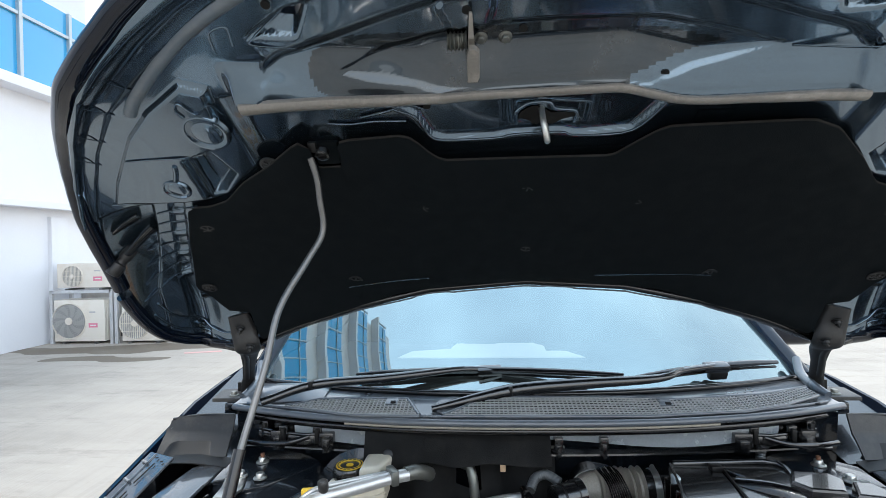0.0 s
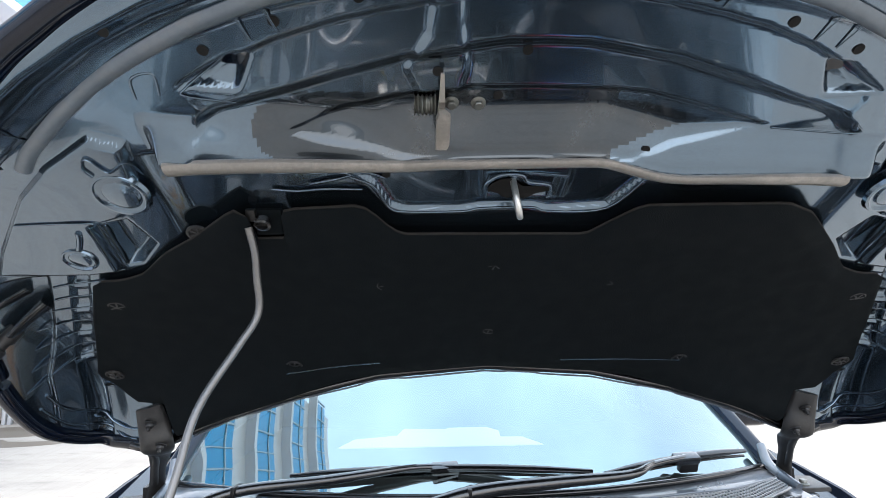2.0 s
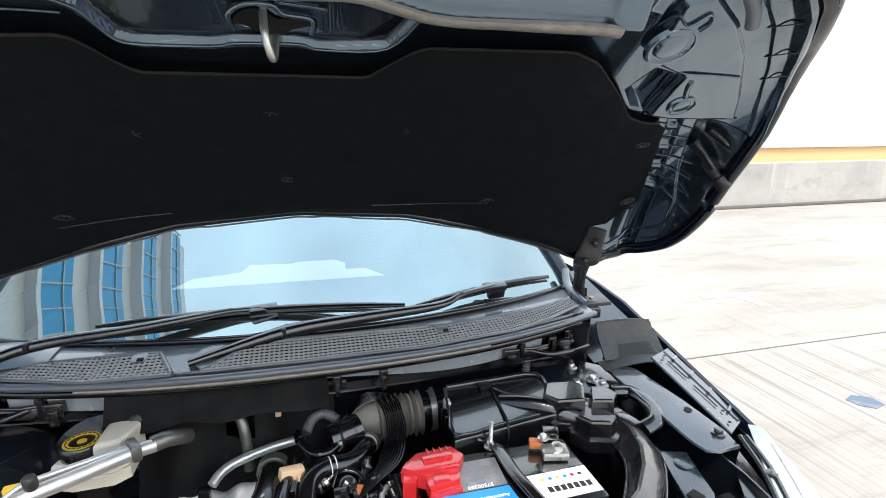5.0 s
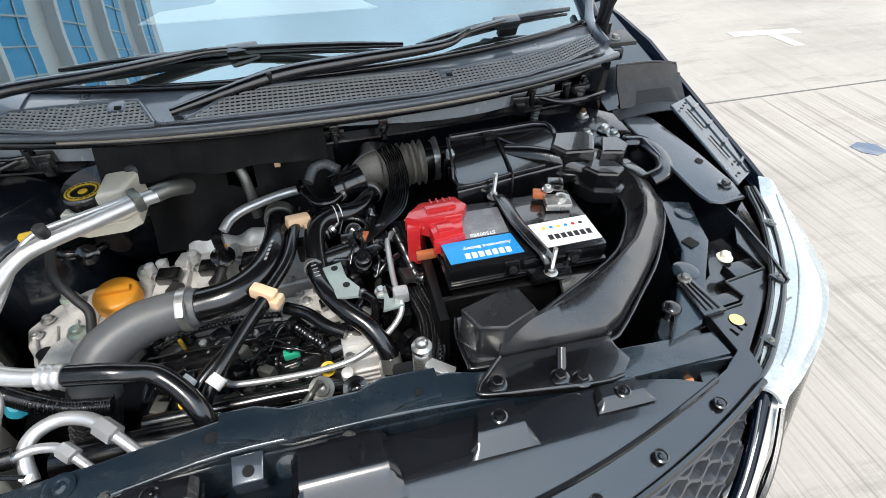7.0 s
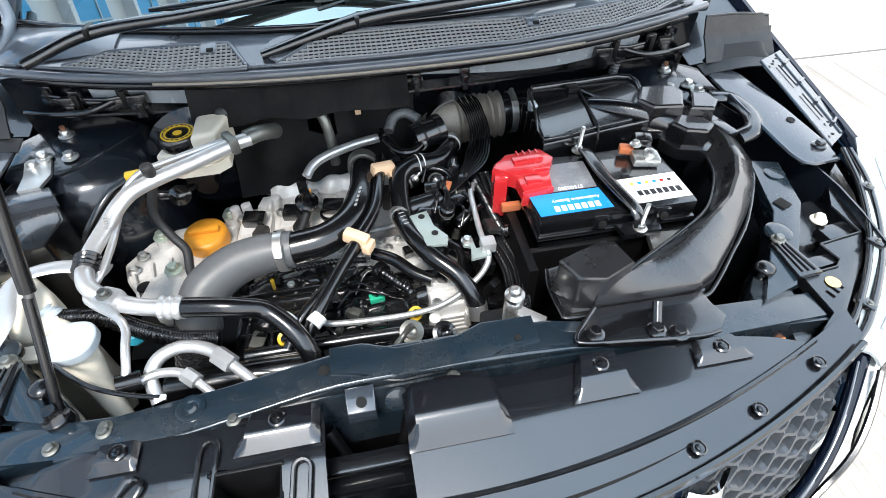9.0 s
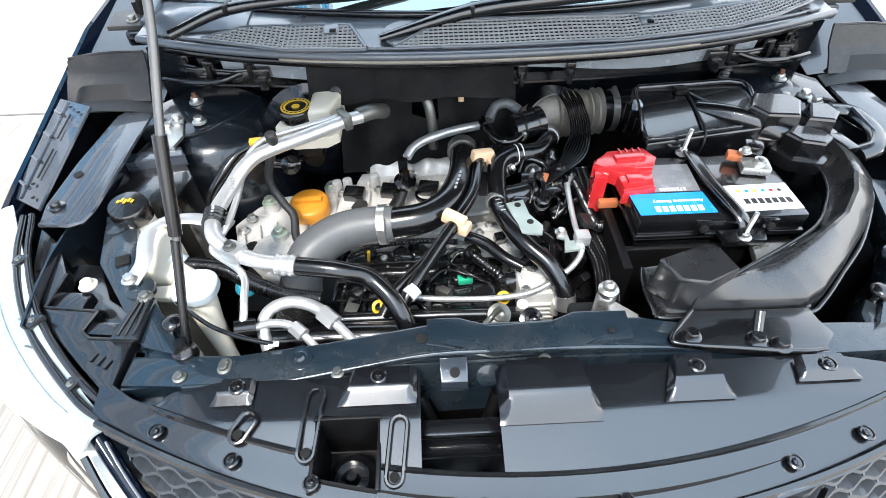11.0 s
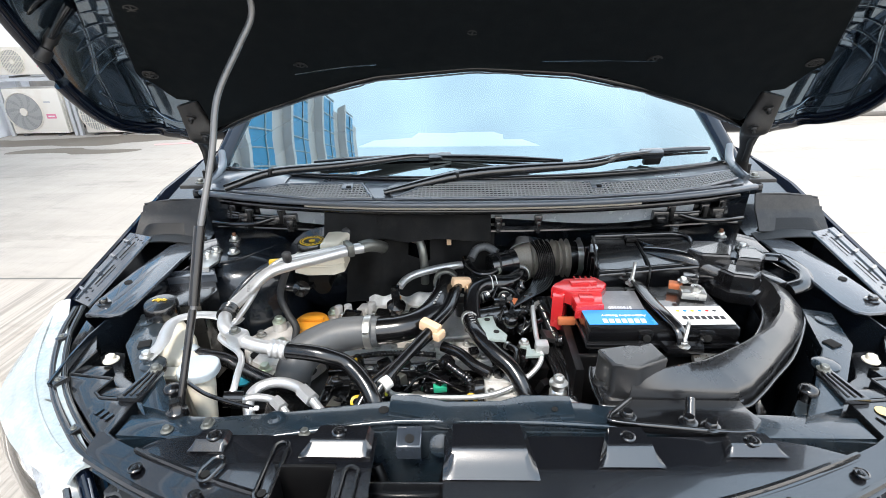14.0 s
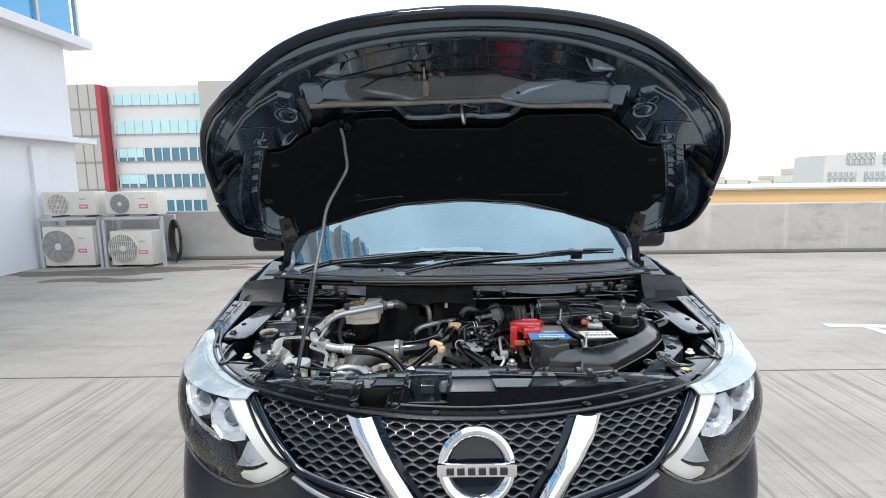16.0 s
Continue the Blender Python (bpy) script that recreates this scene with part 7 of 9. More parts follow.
part("cover_rib", box((0.218, 0.588, 0.957), (0.055, 0.020, 0.008), 0.003, pose(0, 0, 0, 0, 0, 5)), RED, tc_)
part("cover_rib", box((0.214, 0.536, 0.950), (0.028, 0.022, 0.006), 0.002), RED, tc_)
part("fuse", box((0.180, 0.540, 0.893), (0.036, 0.012, 0.016), 0.003), COPPER, bat, "orange fuse link")
neg = part("terminal_clamp", box((0.435, 0.563, 0.944), (0.048, 0.034, 0.016), 0.004, pose(0, 0, 0, 0, 0, -12)), STEEL, bat, "grey lead terminal clamp")
part("terminal_post", lathe([(0.011, 0), (0.010, 0.014), (0.005, 0.016)], (0.438, 0.560, 0.948), (0, 0, 1), 16), STEEL, neg)
part("fuse_block", box((0.412, 0.594, 0.946), (0.026, 0.018, 0.014), 0.003, pose(0, 0, 0, 0, 0, -20)), COPPER, neg, "copper orange fuse block")
part("sensor_plug", box((0.443, 0.598, 0.954), (0.030, 0.028, 0.028), 0.004, pose(0, 0, 0, 0, 0, -20)), PLASTIC, neg, "black sensor plug")
bolt(neg, (0.422, 0.585, 0.960), 0.007, STEEL)
# hold-down strap
strap = part("hold_down_strap", tube([(0.338, 0.622, 0.935), (0.340, 0.60, 0.944), (0.343, 0.53, 0.944), (0.352, 0.47, 0.944), (0.362, 0.437, 0.936), (0.365, 0.425, 0.915)], 0.0115, 10, 5, None, 0.4), PLASTIC, bat, "black hold-down strap")
part("strap_ridge", tube([(0.328, 0.612, 0.946), (0.329, 0.53, 0.950), (0.338, 0.47, 0.950), (0.350, 0.440, 0.942)], 0.0032, 8, 4), PLASTIC, strap)
part("strap_foot", prism([(0.335, 0.412), (0.400, 0.414), (0.408, 0.440), (0.330, 0.440)], 0.902, 0.913, 0.003), PLASTIC, strap)
for x, y, z in ((0.330, 0.620, 0.93), (0.366, 0.424, 0.905)):
    st = part("threaded_stud", tube([(x, y, z), (x + 0.004, y + 0.004, z + 0.055)], 0.0035, 8, 1, None, 1, True, (0.0022, 0.0005)), STEEL, strap, "zinc threaded stud")
    bolt(strap, (x, y, z + 0.006), 0.008, STEEL)
for x in (0.305, 0.415):
    part("lid_lug", box((x, 0.447, 0.918), (0.026, 0.014, 0.024), 0.004), PLASTIC, bat)
    part("lug_plug", lathe([(0.007, 0), (0.007, 0.004), (0.003, 0.005)], (x, 0.440, 0.918), (0, -1, 0), 14), HOLE_SHADE, bat)

# air cleaner and its ducts
air = thing("air_cleaner", "black plastic air cleaner box with its lid and ducts", "air filter", at=(0.42, 0.70, 0.74))
body = part("filter_housing", prism([(0.262, 0.625), (0.510, 0.66), (0.515, 0.80), (0.285, 0.80)], 0.72, lambda x, y: 0.958 + 0.10 * (y - 0.64), 0.006, None, 3), PLASTIC, air)
part("lid_border", tube([(0.285, 0.790, 0.976), (0.272, 0.700, 0.966), (0.266, 0.636, 0.959), (0.360, 0.650, 0.961), (0.450, 0.662, 0.962)], 0.0030, 8, 2), PLASTIC, air)
part("housing_rim", tube([(0.292, 0.795, 0.975), (0.40, 0.797, 0.977), (0.505, 0.795, 0.977), (0.508, 0.73, 0.962)], 0.006, 8, 3), PLASTIC, air)
part("lid_seam", tube([(0.384, 0.79, 0.976), (0.382, 0.72, 0.968), (0.376, 0.645, 0.960), (0.372, 0.640, 0.90)], 0.003, 6, 3), PLASTIC_M, air)
part("lid_catch", box((0.372, 0.775, 0.976), (0.024, 0.020, 0.010), 0.002), PLASTIC_M, air)
for k in range(5):
    part("side_fin", box((0.272, 0.645 + 0.03 * k, 0.935), (0.016, 0.006, 0.05), 0.002), PLASTIC, air)
part("edge_clip", box((0.279, 0.745, 0.962), (0.014, 0.022, 0.02), 0.003), GREYCAP, air, "pale spring clip")
part("cross_duct", sheet(lambda u, v: (Vector((0.392, 0.735, 0.925)).lerp(Vector((0.535, 0.648, 0.922)), u) + Vector((0.30, 0.48, 0)) * (0.034 * math.cos(math.pi * v) * (1.2 - 0.35 * u)) + Vector((0, 0, 0.050 * math.sin(math.pi * v) ** 0.55 * (1 - 0.25 * u) + 0.012 * math.sin(3.1 * u)))), 16, 16, 0.0), PLASTIC, air, "curved black duct")
part("duct_edge", tube([(0.404, 0.704, 0.938), (0.43, 0.688, 0.936), (0.48, 0.664, 0.932), (0.525, 0.640, 0.930)], 0.0035, 6, 4), PLASTIC, air)
part("duct_edge", tube([(0.385, 0.775, 0.974), (0.41, 0.748, 0.970), (0.455, 0.718, 0.962), (0.49, 0.700, 0.955)], 0.0035, 6, 4), PLASTIC, air)
part("resonator_lid", prism([(0.466, 0.690), (0.496, 0.742), (0.566, 0.732), (0.578, 0.704), (0.548, 0.646), (0.486, 0.655)], 0.938, 0.988, 0.005, None, 2, 0.90), PLASTIC, air, "", False)
part("resonator_end", prism([(0.556, 0.645), (0.588, 0.706), (0.624, 0.700), (0.632, 0.664), (0.604, 0.632)], 0.938, 0.984, 0.005, None, 2, 0.88), PLASTIC, air, "", False)
part("resonator_rim", prism([(0.458, 0.690), (0.492, 0.752), (0.572, 0.742), (0.630, 0.708), (0.645, 0.662), (0.606, 0.622), (0.545, 0.634), (0.478, 0.648)], 0.925, 0.941, 0.003), PLASTIC, air)
part("duct_knee", prism([(0.512, 0.632), (0.546, 0.664), (0.590, 0.638), (0.600, 0.610), (0.572, 0.586), (0.530, 0.600)], 0.90, 0.966, 0.005, None, 2, 0.86), PLASTIC, air, "", False)
part("duct_knee_rim", prism([(0.505, 0.634), (0.545, 0.672), (0.598, 0.644), (0.610, 0.608), (0.574, 0.578), (0.524, 0.594)], 0.905, 0.930, 0.003), PLASTIC, air)
DUCT_OUT = [(0.228, 0.287), (0.300, 0.285), (0.395, 0.285), (0.430, 0.303), (0.486, 0.351), (0.559, 0.420), (0.612, 0.478), (0.645, 0.535), (0.658, 0.600), (0.650, 0.662)]
DUCT_IN = [(0.238, 0.296), (0.300, 0.334), (0.345, 0.358), (0.380, 0.376), (0.430, 0.400), (0.500, 0.440), (0.545, 0.490), (0.576, 0.540), (0.592, 0.590), (0.598, 0.645)]
DUCT_CUT = [(0, 0.878), (0.0, 0.905), (0.02, 0.916), (0.05, 0.922), (0.10, 0.927), (0.35, 0.938), (0.60, 0.948), (0.70, 0.946), (0.79, 0.930), (0.92, 0.913), (1.0, 0.909), (1.0, 0.880)]


def along(line, u):
    k = min(len(line) - 2, int(u * (len(line) - 1)))
    return Vector(line[k]).lerp(Vector(line[k + 1]), u * (len(line) - 1) - k)


def duct_skin(u, v):
    """The air duct's shell: u along it, v across from its outer lower edge."""
    side, z = DUCT_CUT[round(v * (len(DUCT_CUT) - 1))]
    p = along(DUCT_OUT, u).lerp(along(DUCT_IN, u), side)
    return (p.x, p.y, z)


snk = part("intake_snorkel", sheet(duct_skin, 54, len(DUCT_CUT) - 1, 0.002), DUSTY, air, "long black intake snorkel")
part("snorkel_floor", prism([(0.191, 0.376), (0.185, 0.345), (0.188, 0.297), (0.198, 0.287), (0.405, 0.286), (0.44, 0.33), (0.40, 0.372), (0.326, 0.352), (0.300, 0.372), (0.250, 0.384)], 0.880, 0.903, 0.003), DUSTY, snk)
part("snorkel_flange", tube([(0.190, 0.378, 0.898), (0.183, 0.346, 0.896), (0.186, 0.297, 0.894), (0.197, 0.285, 0.893), (0.300, 0.282, 0.893), (0.398, 0.282, 0.894), (0.434, 0.299, 0.896), (0.490, 0.348, 0.898), (0.564, 0.417, 0.902), (0.650, 0.532, 0.906), (0.664, 0.600, 0.906)], 0.0035, 8, 4), PLASTIC, snk)
part("snorkel_flange", tube([(0.236, 0.298, 0.905), (0.298, 0.337, 0.907), (0.343, 0.361, 0.908), (0.428, 0.404, 0.909), (0.497, 0.444, 0.909), (0.541, 0.493, 0.909), (0.572, 0.542, 0.909), (0.587, 0.591, 0.909)], 0.0035, 8, 4), PLASTIC, snk)
TOP_ = [(0.227, 0.359), (0.243, 0.364), (0.262, 0.364), (0.279, 0.356), (0.290, 0.312), (0.238, 0.289), (0.201, 0.297), (0.184, 0.337)]
chamber = bmesh.new()
rings = []
for grow, z in ((1.05, 0.900), (1.04, 0.912), (1.0, 0.957), (0.98, 0.963), (0.93, 0.966)):
    rings.append([chamber.verts.new((0.238 + (x - 0.238) * grow, 0.328 + (y - 0.328) * grow, z - (0.010 if z > 0.92 and y > 0.355 and x < 0.25 else 0))) for x, y in TOP_])
for lo_, hi_ in zip(rings, rings[1:]):
    for i in range(8):
        chamber.faces.new((lo_[i], lo_[(i + 1) % 8], hi_[(i + 1) % 8], hi_[i]))
chamber.faces.new(rings[-1])
bmesh.ops.bevel(chamber, geom=[e for e in chamber.edges if abs(e.verts[0].co.z - e.verts[1].co.z) > 0.03], offset=0.006, segments=3, profile=0.5, affect="EDGES")
part("duct_chamber", chamber, DUSTY, air, "black hollow resonance chamber")
part("duct_clip", box((0.628, 0.622, 0.942), (0.026, 0.05, 0.014), 0.003, pose(0, 0, 0, 0, 0, 10)), PLASTIC, snk)
part("side_hoop", tube([(0.668, 0.735, 0.945), (0.705, 0.720, 0.945), (0.712, 0.66, 0.942), (0.690, 0.615, 0.938), (0.655, 0.605, 0.93)], 0.018, 10, 6, None, 0.6), PLASTIC, air, "black looped air pipe")
splate = part("duct_stay", prism([(0.181, 0.229), (0.184, 0.242), (0.205, 0.263), (0.228, 0.285), (0.396, 0.282), (0.396, 0.258), (0.404, 0.235), (0.383, 0.214), (0.346, 0.208), (0.257, 0.219)], 0.900, lambda x, y: 0.913 - 0.12 * max(0, y - 0.25), 0.003), PLASTIC, air, "black stay plate")
part("stay_rim", tube([(0.380, 0.212, 0.913), (0.346, 0.209, 0.914), (0.257, 0.220, 0.914), (0.190, 0.229, 0.914), (0.183, 0.240, 0.914), (0.205, 0.263, 0.913), (0.228, 0.285, 0.910)], 0.0035, 8, 4), PLASTIC, splate)
part("stay_post", tube([(0.302, 0.236, 0.90), (0.312, 0.268, 0.925)], 0.007, 10, 2), PLASTIC, splate)
for x, y in ((0.209, 0.240), (0.294, 0.229), (0.322, 0.219)):
    bolt(splate, (x, y, 0.9135), 0.009, PLASTIC)
sb = part("tray_bracket", prism([(0.375, 0.385), (0.468, 0.395), (0.470, 0.420), (0.385, 0.425)], 0.885, 0.897, 0.003), STEEL, air, "zinc tray bracket")
bolt(sb, (0.440, 0.406, 0.897), 0.009, STEEL)

# inlet bellows
bel = thing("intake_hose", "dusty ribbed rubber intake hose with a steel clamp", "hose", at=(0.18, 0.84, 0.88))
DUSTHOSE = mat("dusty_ribbed_rubber", (0.27, 0.245, 0.21), 0.45, 0, 0.6, 30, 0.2, 300, dust=0.6, dustcol=(0.46, 0.41, 0.34))
part("bellows", tube([(0.140, 0.838, 0.893), (0.19, 0.844, 0.893), (0.245, 0.847, 0.893)], 0.042, 24, 12, None, 1, True, (0.0125, 0.0095)), DUSTHOSE, bel)
part("throat", tube([(0.05, 0.80, 0.875), (0.085, 0.83, 0.885), (0.125, 0.842, 0.892), (0.16, 0.843, 0.893)], [0.022, 0.032, 0.041, 0.044], 18, 6), DUSTHOSE, bel)
part("cuff", tube([(0.240, 0.847, 0.893), (0.262, 0.848, 0.893), (0.31, 0.850, 0.893)], 0.043, 24, 2), RUBBER, bel)
cl = part("clamp", tube([(0.262, 0.848, 0.893), (0.276, 0.848, 0.893)], 0.0455, 28, 1), STEEL, bel, "bright steel hose clamp")
part("clamp_screw", tube([(0.268, 0.825, 0.934), (0.270, 0.860, 0.940)], 0.006, 8, 1), STEEL, cl)

# brake fluid reservoir
br = thing("brake_fluid_reservoir", "cream plastic brake fluid reservoir with a black and yellow cap", "reservoir", at=(-0.385, 0.76, 0.88))
part("tank", prism([(-0.438, 0.738), (-0.405, 0.724), (-0.340, 0.726), (-0.318, 0.745), (-0.318, 0.810), (-0.345, 0.826), (-0.420, 0.812)], 0.908, 0.958, 0.010, None, 3), WHITE_T, br)
part("tank_seam", tube([(-0.440, 0.739, 0.932), (-0.405, 0.722, 0.932), (-0.340, 0.724, 0.932), (-0.316, 0.745, 0.932)], 0.0025, 6, 3), WHITE_T, br)
part("tank_foot", prism([(-0.410, 0.745), (-0.360, 0.745), (-0.360, 0.790), (-0.410, 0.790)], 0.880, 0.930, 0.008), PLASTIC_M, br)
cap = part("cap", lathe([(0.034, 0), (0.036, 0.004), (0.036, 0.022), (0.033, 0.028), (0.026, 0.029), (0.004, 0.027)], (-0.396, 0.766, 0.952), (0, 0, 1), 32), PLASTIC, br, "black screw cap")
part("cap_print", lathe([(0.0295, 0), (0.0295, 0.0008), (0.0205, 0.0008), (0.0205, 0)], (-0.396, 0.766, 0.9808), (0, 0, 1), 30, None, True), YELLOW, cap, "yellow printed ring")
part("cap_print", lathe([(0.008, 0), (0.008, 0.0008), (0.004, 0.0008)], (-0.396, 0.766, 0.9805), (0, 0, 1), 20), YELLOW, cap, "yellow printed mark")
for k in range(18):
    a = k * math.pi / 9
    part("cap_tick", box((-0.396 + 0.025 * math.cos(a), 0.766 + 0.025 * math.sin(a), 0.982), (0.002, 0.006, 0.0012), 0, pose(0, 0, 0, 0, 0, math.degrees(a))), INK_B, cap, "", False)
part("tank_shoulder", prism([(-0.368, 0.734), (-0.326, 0.738), (-0.308, 0.806), (-0.340, 0.828), (-0.368, 0.812)], 0.930, 0.988, 0.010, None, 3), WHITE_T, br)
part("master_cylinder", tube([(-0.385, 0.765, 0.855), (-0.385, 0.90, 0.86)], 0.022, 16, 1), PLASTIC_M, br)
part("booster", lathe([(0.10, 0), (0.12, 0.02), (0.12, 0.06), (0.06, 0.09)], (-0.385, 0.92, 0.86), (0, -1, 0), 30), INNER, br, "black brake booster")

# coolant bottle and washer filler
cb_ = thing("coolant_bottle", "cream translucent coolant bottle with a black cap", "reservoir", at=(-0.64, 0.49, 0.6))
part("bottle", prism([(-0.692, 0.52), (-0.672, 0.555), (-0.628, 0.555), (-0.575, 0.500), (-0.545, 0.44), (-0.568, 0.415), (-0.625, 0.42), (-0.665, 0.46)], 0.62, lambda x, y: 0.895 + 0.1 * (y - 0.52), 0.018, None, 4), WHITE_T, cb_)
part("neck", lathe([(0.030, -0.03), (0.030, 0.0), (0.026, 0.008)], (-0.655, 0.535, 0.905), (0.05, -0.1, 1), 24), WHITE_T, cb_)
cc = part("cap", lathe([(0.032, 0), (0.033, 0.004), (0.033, 0.026), (0.030, 0.031), (0.012, 0.033), (0.003, 0.033)], (-0.655, 0.537, 0.912), (0.05, -0.1, 1), 30), PLASTIC, cb_, "black screw cap")
for k in range(5):
    part("cap_print", box((-0.668 + 0.006 * k, 0.538 + 0.003 * (k % 2), 0.9465), (0.004, 0.012 - 0.002 * abs(k - 2), 0.0012), 0, pose(0, 0, 0, -6)), YELLOW, cc, "yellow printed mark", False)
part("outlet", tube([(-0.585, 0.46, 0.875), (-0.555, 0.44, 0.872), (-0.54, 0.43, 0.868)], 0.012, 12, 3), WHITE_T, cb_)
wf = thing("washer_filler", "cream washer filler neck with a pale grey flip cap", "filler neck", at=(-0.51, 0.37, 0.7))
part("neck", tube([(-0.518, 0.392, 0.882), (-0.512, 0.380, 0.85), (-0.495, 0.350, 0.80), (-0.470, 0.315, 0.76), (-0.468, 0.30, 0.70)], [0.027, 0.024, 0.0155, 0.012, 0.012], 18, 6), WHITE_T, wf)
part("cap", prism(ring_outline(-0.517, 0.391, 0.036, 0.034, 28, 2.4), 0.878, 0.893, 0.004, None, 3), GREYCAP, wf, "pale grey flip cap")
part("cap_tab", prism([(-0.600, 0.375), (-0.552, 0.372), (-0.552, 0.400), (-0.598, 0.398)], 0.875, 0.884, 0.003), WHITE_T, wf)
part("grommet", lathe([(0.016, 0), (0.016, 0.004), (0.010, 0.006)], (-0.592, 0.386, 0.884), (0, 0, 1), 18), PLASTIC, wf, "black grommet")

# strut towers
for sg in (-1, 1):
    tw = thing("strut_tower", "dark painted strut tower with bolts on its domed plate", "strut tower", "strut towers", at=(sg * 0.62, 0.84, 0.5))
    part("tower", lathe([(0.150, -0.42), (0.145, -0.06), (0.125, -0.02), (0.10, 0.0), (0.03, 0.008)], (sg * 0.605, 0.835, 0.930), (0, -0.12, 1), 32), INNER, tw)
    part("top_plate", prism([(sg * 0.50, 0.885), (sg * 0.51, 0.855), (sg * 0.585, 0.770), (sg * 0.665, 0.735), (sg * 0.715, 0.76), (sg * 0.72, 0.87), (sg * 0.66, 0.925), (sg * 0.56, 0.925)], lambda x, y: 0.925 - 0.05 * (0.85 - y), lambda x, y: 0.937 - 0.05 * (0.85 - y), 0.004), INNER, tw)
    for x, y in ((0.634, 0.868), (0.655, 0.800), (0.607, 0.793), (0.665, 0.775)):
        bolt(tw, (sg * x, y, 0.9405 - 0.05 * (0.85 - y)), 0.010, STEEL)
    part("stud", tube([(sg * 0.634, 0.868, 0.94), (sg * 0.634, 0.868, 0.962)], 0.005, 8, 1), mat("rust_brown", (0.20, 0.09, 0.05), 0.7, 0.2, 0.3, 60), tw, "rusty stud")
    part("cowl_hose", tube([(sg * 0.70, 0.93, 0.955), (sg * 0.63, 0.90, 0.970), (sg * 0.57, 0.905, 0.985), (sg * 0.535, 0.93, 1.0)], 0.007, 8, 5), RUBBER, tw, "thin black drain hose")

# control box beside the left tower
ab = thing("control_unit_box", "black plastic control box on a zinc bracket", "control box", at=(-0.64, 0.65, 0.7))
part("housing", prism([(-0.722, 0.690), (-0.625, 0.708), (-0.585, 0.640), (-0.595, 0.575), (-0.680, 0.560), (-0.715, 0.60)], 0.72, 0.916, 0.006), PLASTIC, ab)
part("lid", prism([(-0.728, 0.694), (-0.622, 0.714), (-0.605, 0.682), (-0.712, 0.664)], 0.912, 0.934, 0.004), SILL, ab, "box lid paler than its housing")
part("bracket", prism([(-0.685, 0.788), (-0.640, 0.794), (-0.625, 0.742), (-0.632, 0.706), (-0.668, 0.702), (-0.672, 0.745)], 0.934, 0.940, 0.001), STEEL, ab, "zinc bracket")
for z in (0.86, 0.84):
    part("housing_rib", tube([(-0.675, 0.562, z), (-0.598, 0.577, z + 0.004)], 0.003, 6, 1), PLASTIC, ab)

# small fixings round the bay
for sg in (-1, 1):
    fx_ = thing("drain_gully", "black plastic drain gully under the cowl end with clips", "gully", "cowl gullies", at=(sg * 0.56, 0.90, 0.99))
    part("gully", prism([(sg * 0.46, 0.895), (sg * 0.53, 0.862), (sg * 0.66, 0.905), (sg * 0.68, 0.955), (sg * 0.60, 0.975), (sg * 0.50, 0.935)], 0.985, 1.005, 0.006), PLASTIC, fx_)
    part("gully_rib", tube([(sg * 0.47, 0.892, 1.008), (sg * 0.53, 0.866, 1.008), (sg * 0.655, 0.908, 1.008)], 0.004, 8, 3), PLASTIC, fx_)
    for x, y in ((0.50, 0.880), (0.585, 0.885), (0.645, 0.918)):
        part("clip_block", box((sg * x, y, 1.012), (0.022, 0.018, 0.026), 0.003, pose(0, 0, 0, 0, 0, sg * 12)), PLASTIC, fx_)
        part("clip_tongue", box((sg * x, y - 0.012, 1.004), (0.010, 0.010, 0.034), 0.002), PLASTIC_M, fx_)
    part("thin_hose", tube([(sg * 0.70, 0.905, 0.978), (sg * 0.63, 0.870, 0.985), (sg * 0.565, 0.855, 0.993), (sg * 0.520, 0.868, 1.003)], 0.0065, 10, 6), RUBBER, fx_, "thin black hose")
vac = thing("booster_hose", "black rubber vacuum hose curling from the brake booster", "hose", at=(-0.43, 0.78, 0.86))
part("tube", tube([(-0.470, 0.80, 0.84), (-0.490, 0.765, 0.862), (-0.470, 0.735, 0.872), (-0.440, 0.735, 0.868), (-0.418, 0.755, 0.86), (-0.40, 0.79, 0.85)], 0.010, 12, 6), RUBBER, vac)
part("valve", lathe([(0.018, 0), (0.020, 0.008), (0.012, 0.014), (0.006, 0.02)], (-0.425, 0.728, 0.868), (0.2, -0.8, 0.6), 18), PLASTIC, vac)


# ---- engine ----
eng = thing("engine", "four cylinder engine with cast alloy covers and black plastic manifold", "engine", at=(-0.15, 0.58, 0.42))
part("block", box((-0.15, 0.62, 0.58), (0.74, 0.34, 0.32), 0.02), PLASTIC_M, eng, "dark engine block")
tcov = part("timing_cover", prism([(-0.560, 0.665), (-0.545, 0.620), (-0.505, 0.560), (-0.462, 0.515), (-0.425, 0.500), (-0.382, 0.512), (-0.345, 0.575), (-0.335, 0.64), (-0.345, 0.735), (-0.400, 0.755), (-0.470, 0.745), (-0.520, 0.715)], 0.60, lambda x, y: 0.775 - 0.12 * max(0, 0.58 - y) - 0.15 * max(0, -0.50 - x), 0.014, None, 3), ALLOY, eng, "grey cast alloy timing cover")
for k in range(7):
    x = -0.52 + 0.03 * k
    part("cast_rib", box((x, 0.60 + 0.006 * k, 0.772), (0.006, 0.09, 0.012), 0.002, pose(0, 0, 0, 0, 0, 20 - 6 * k)), ALLOY, tcov)
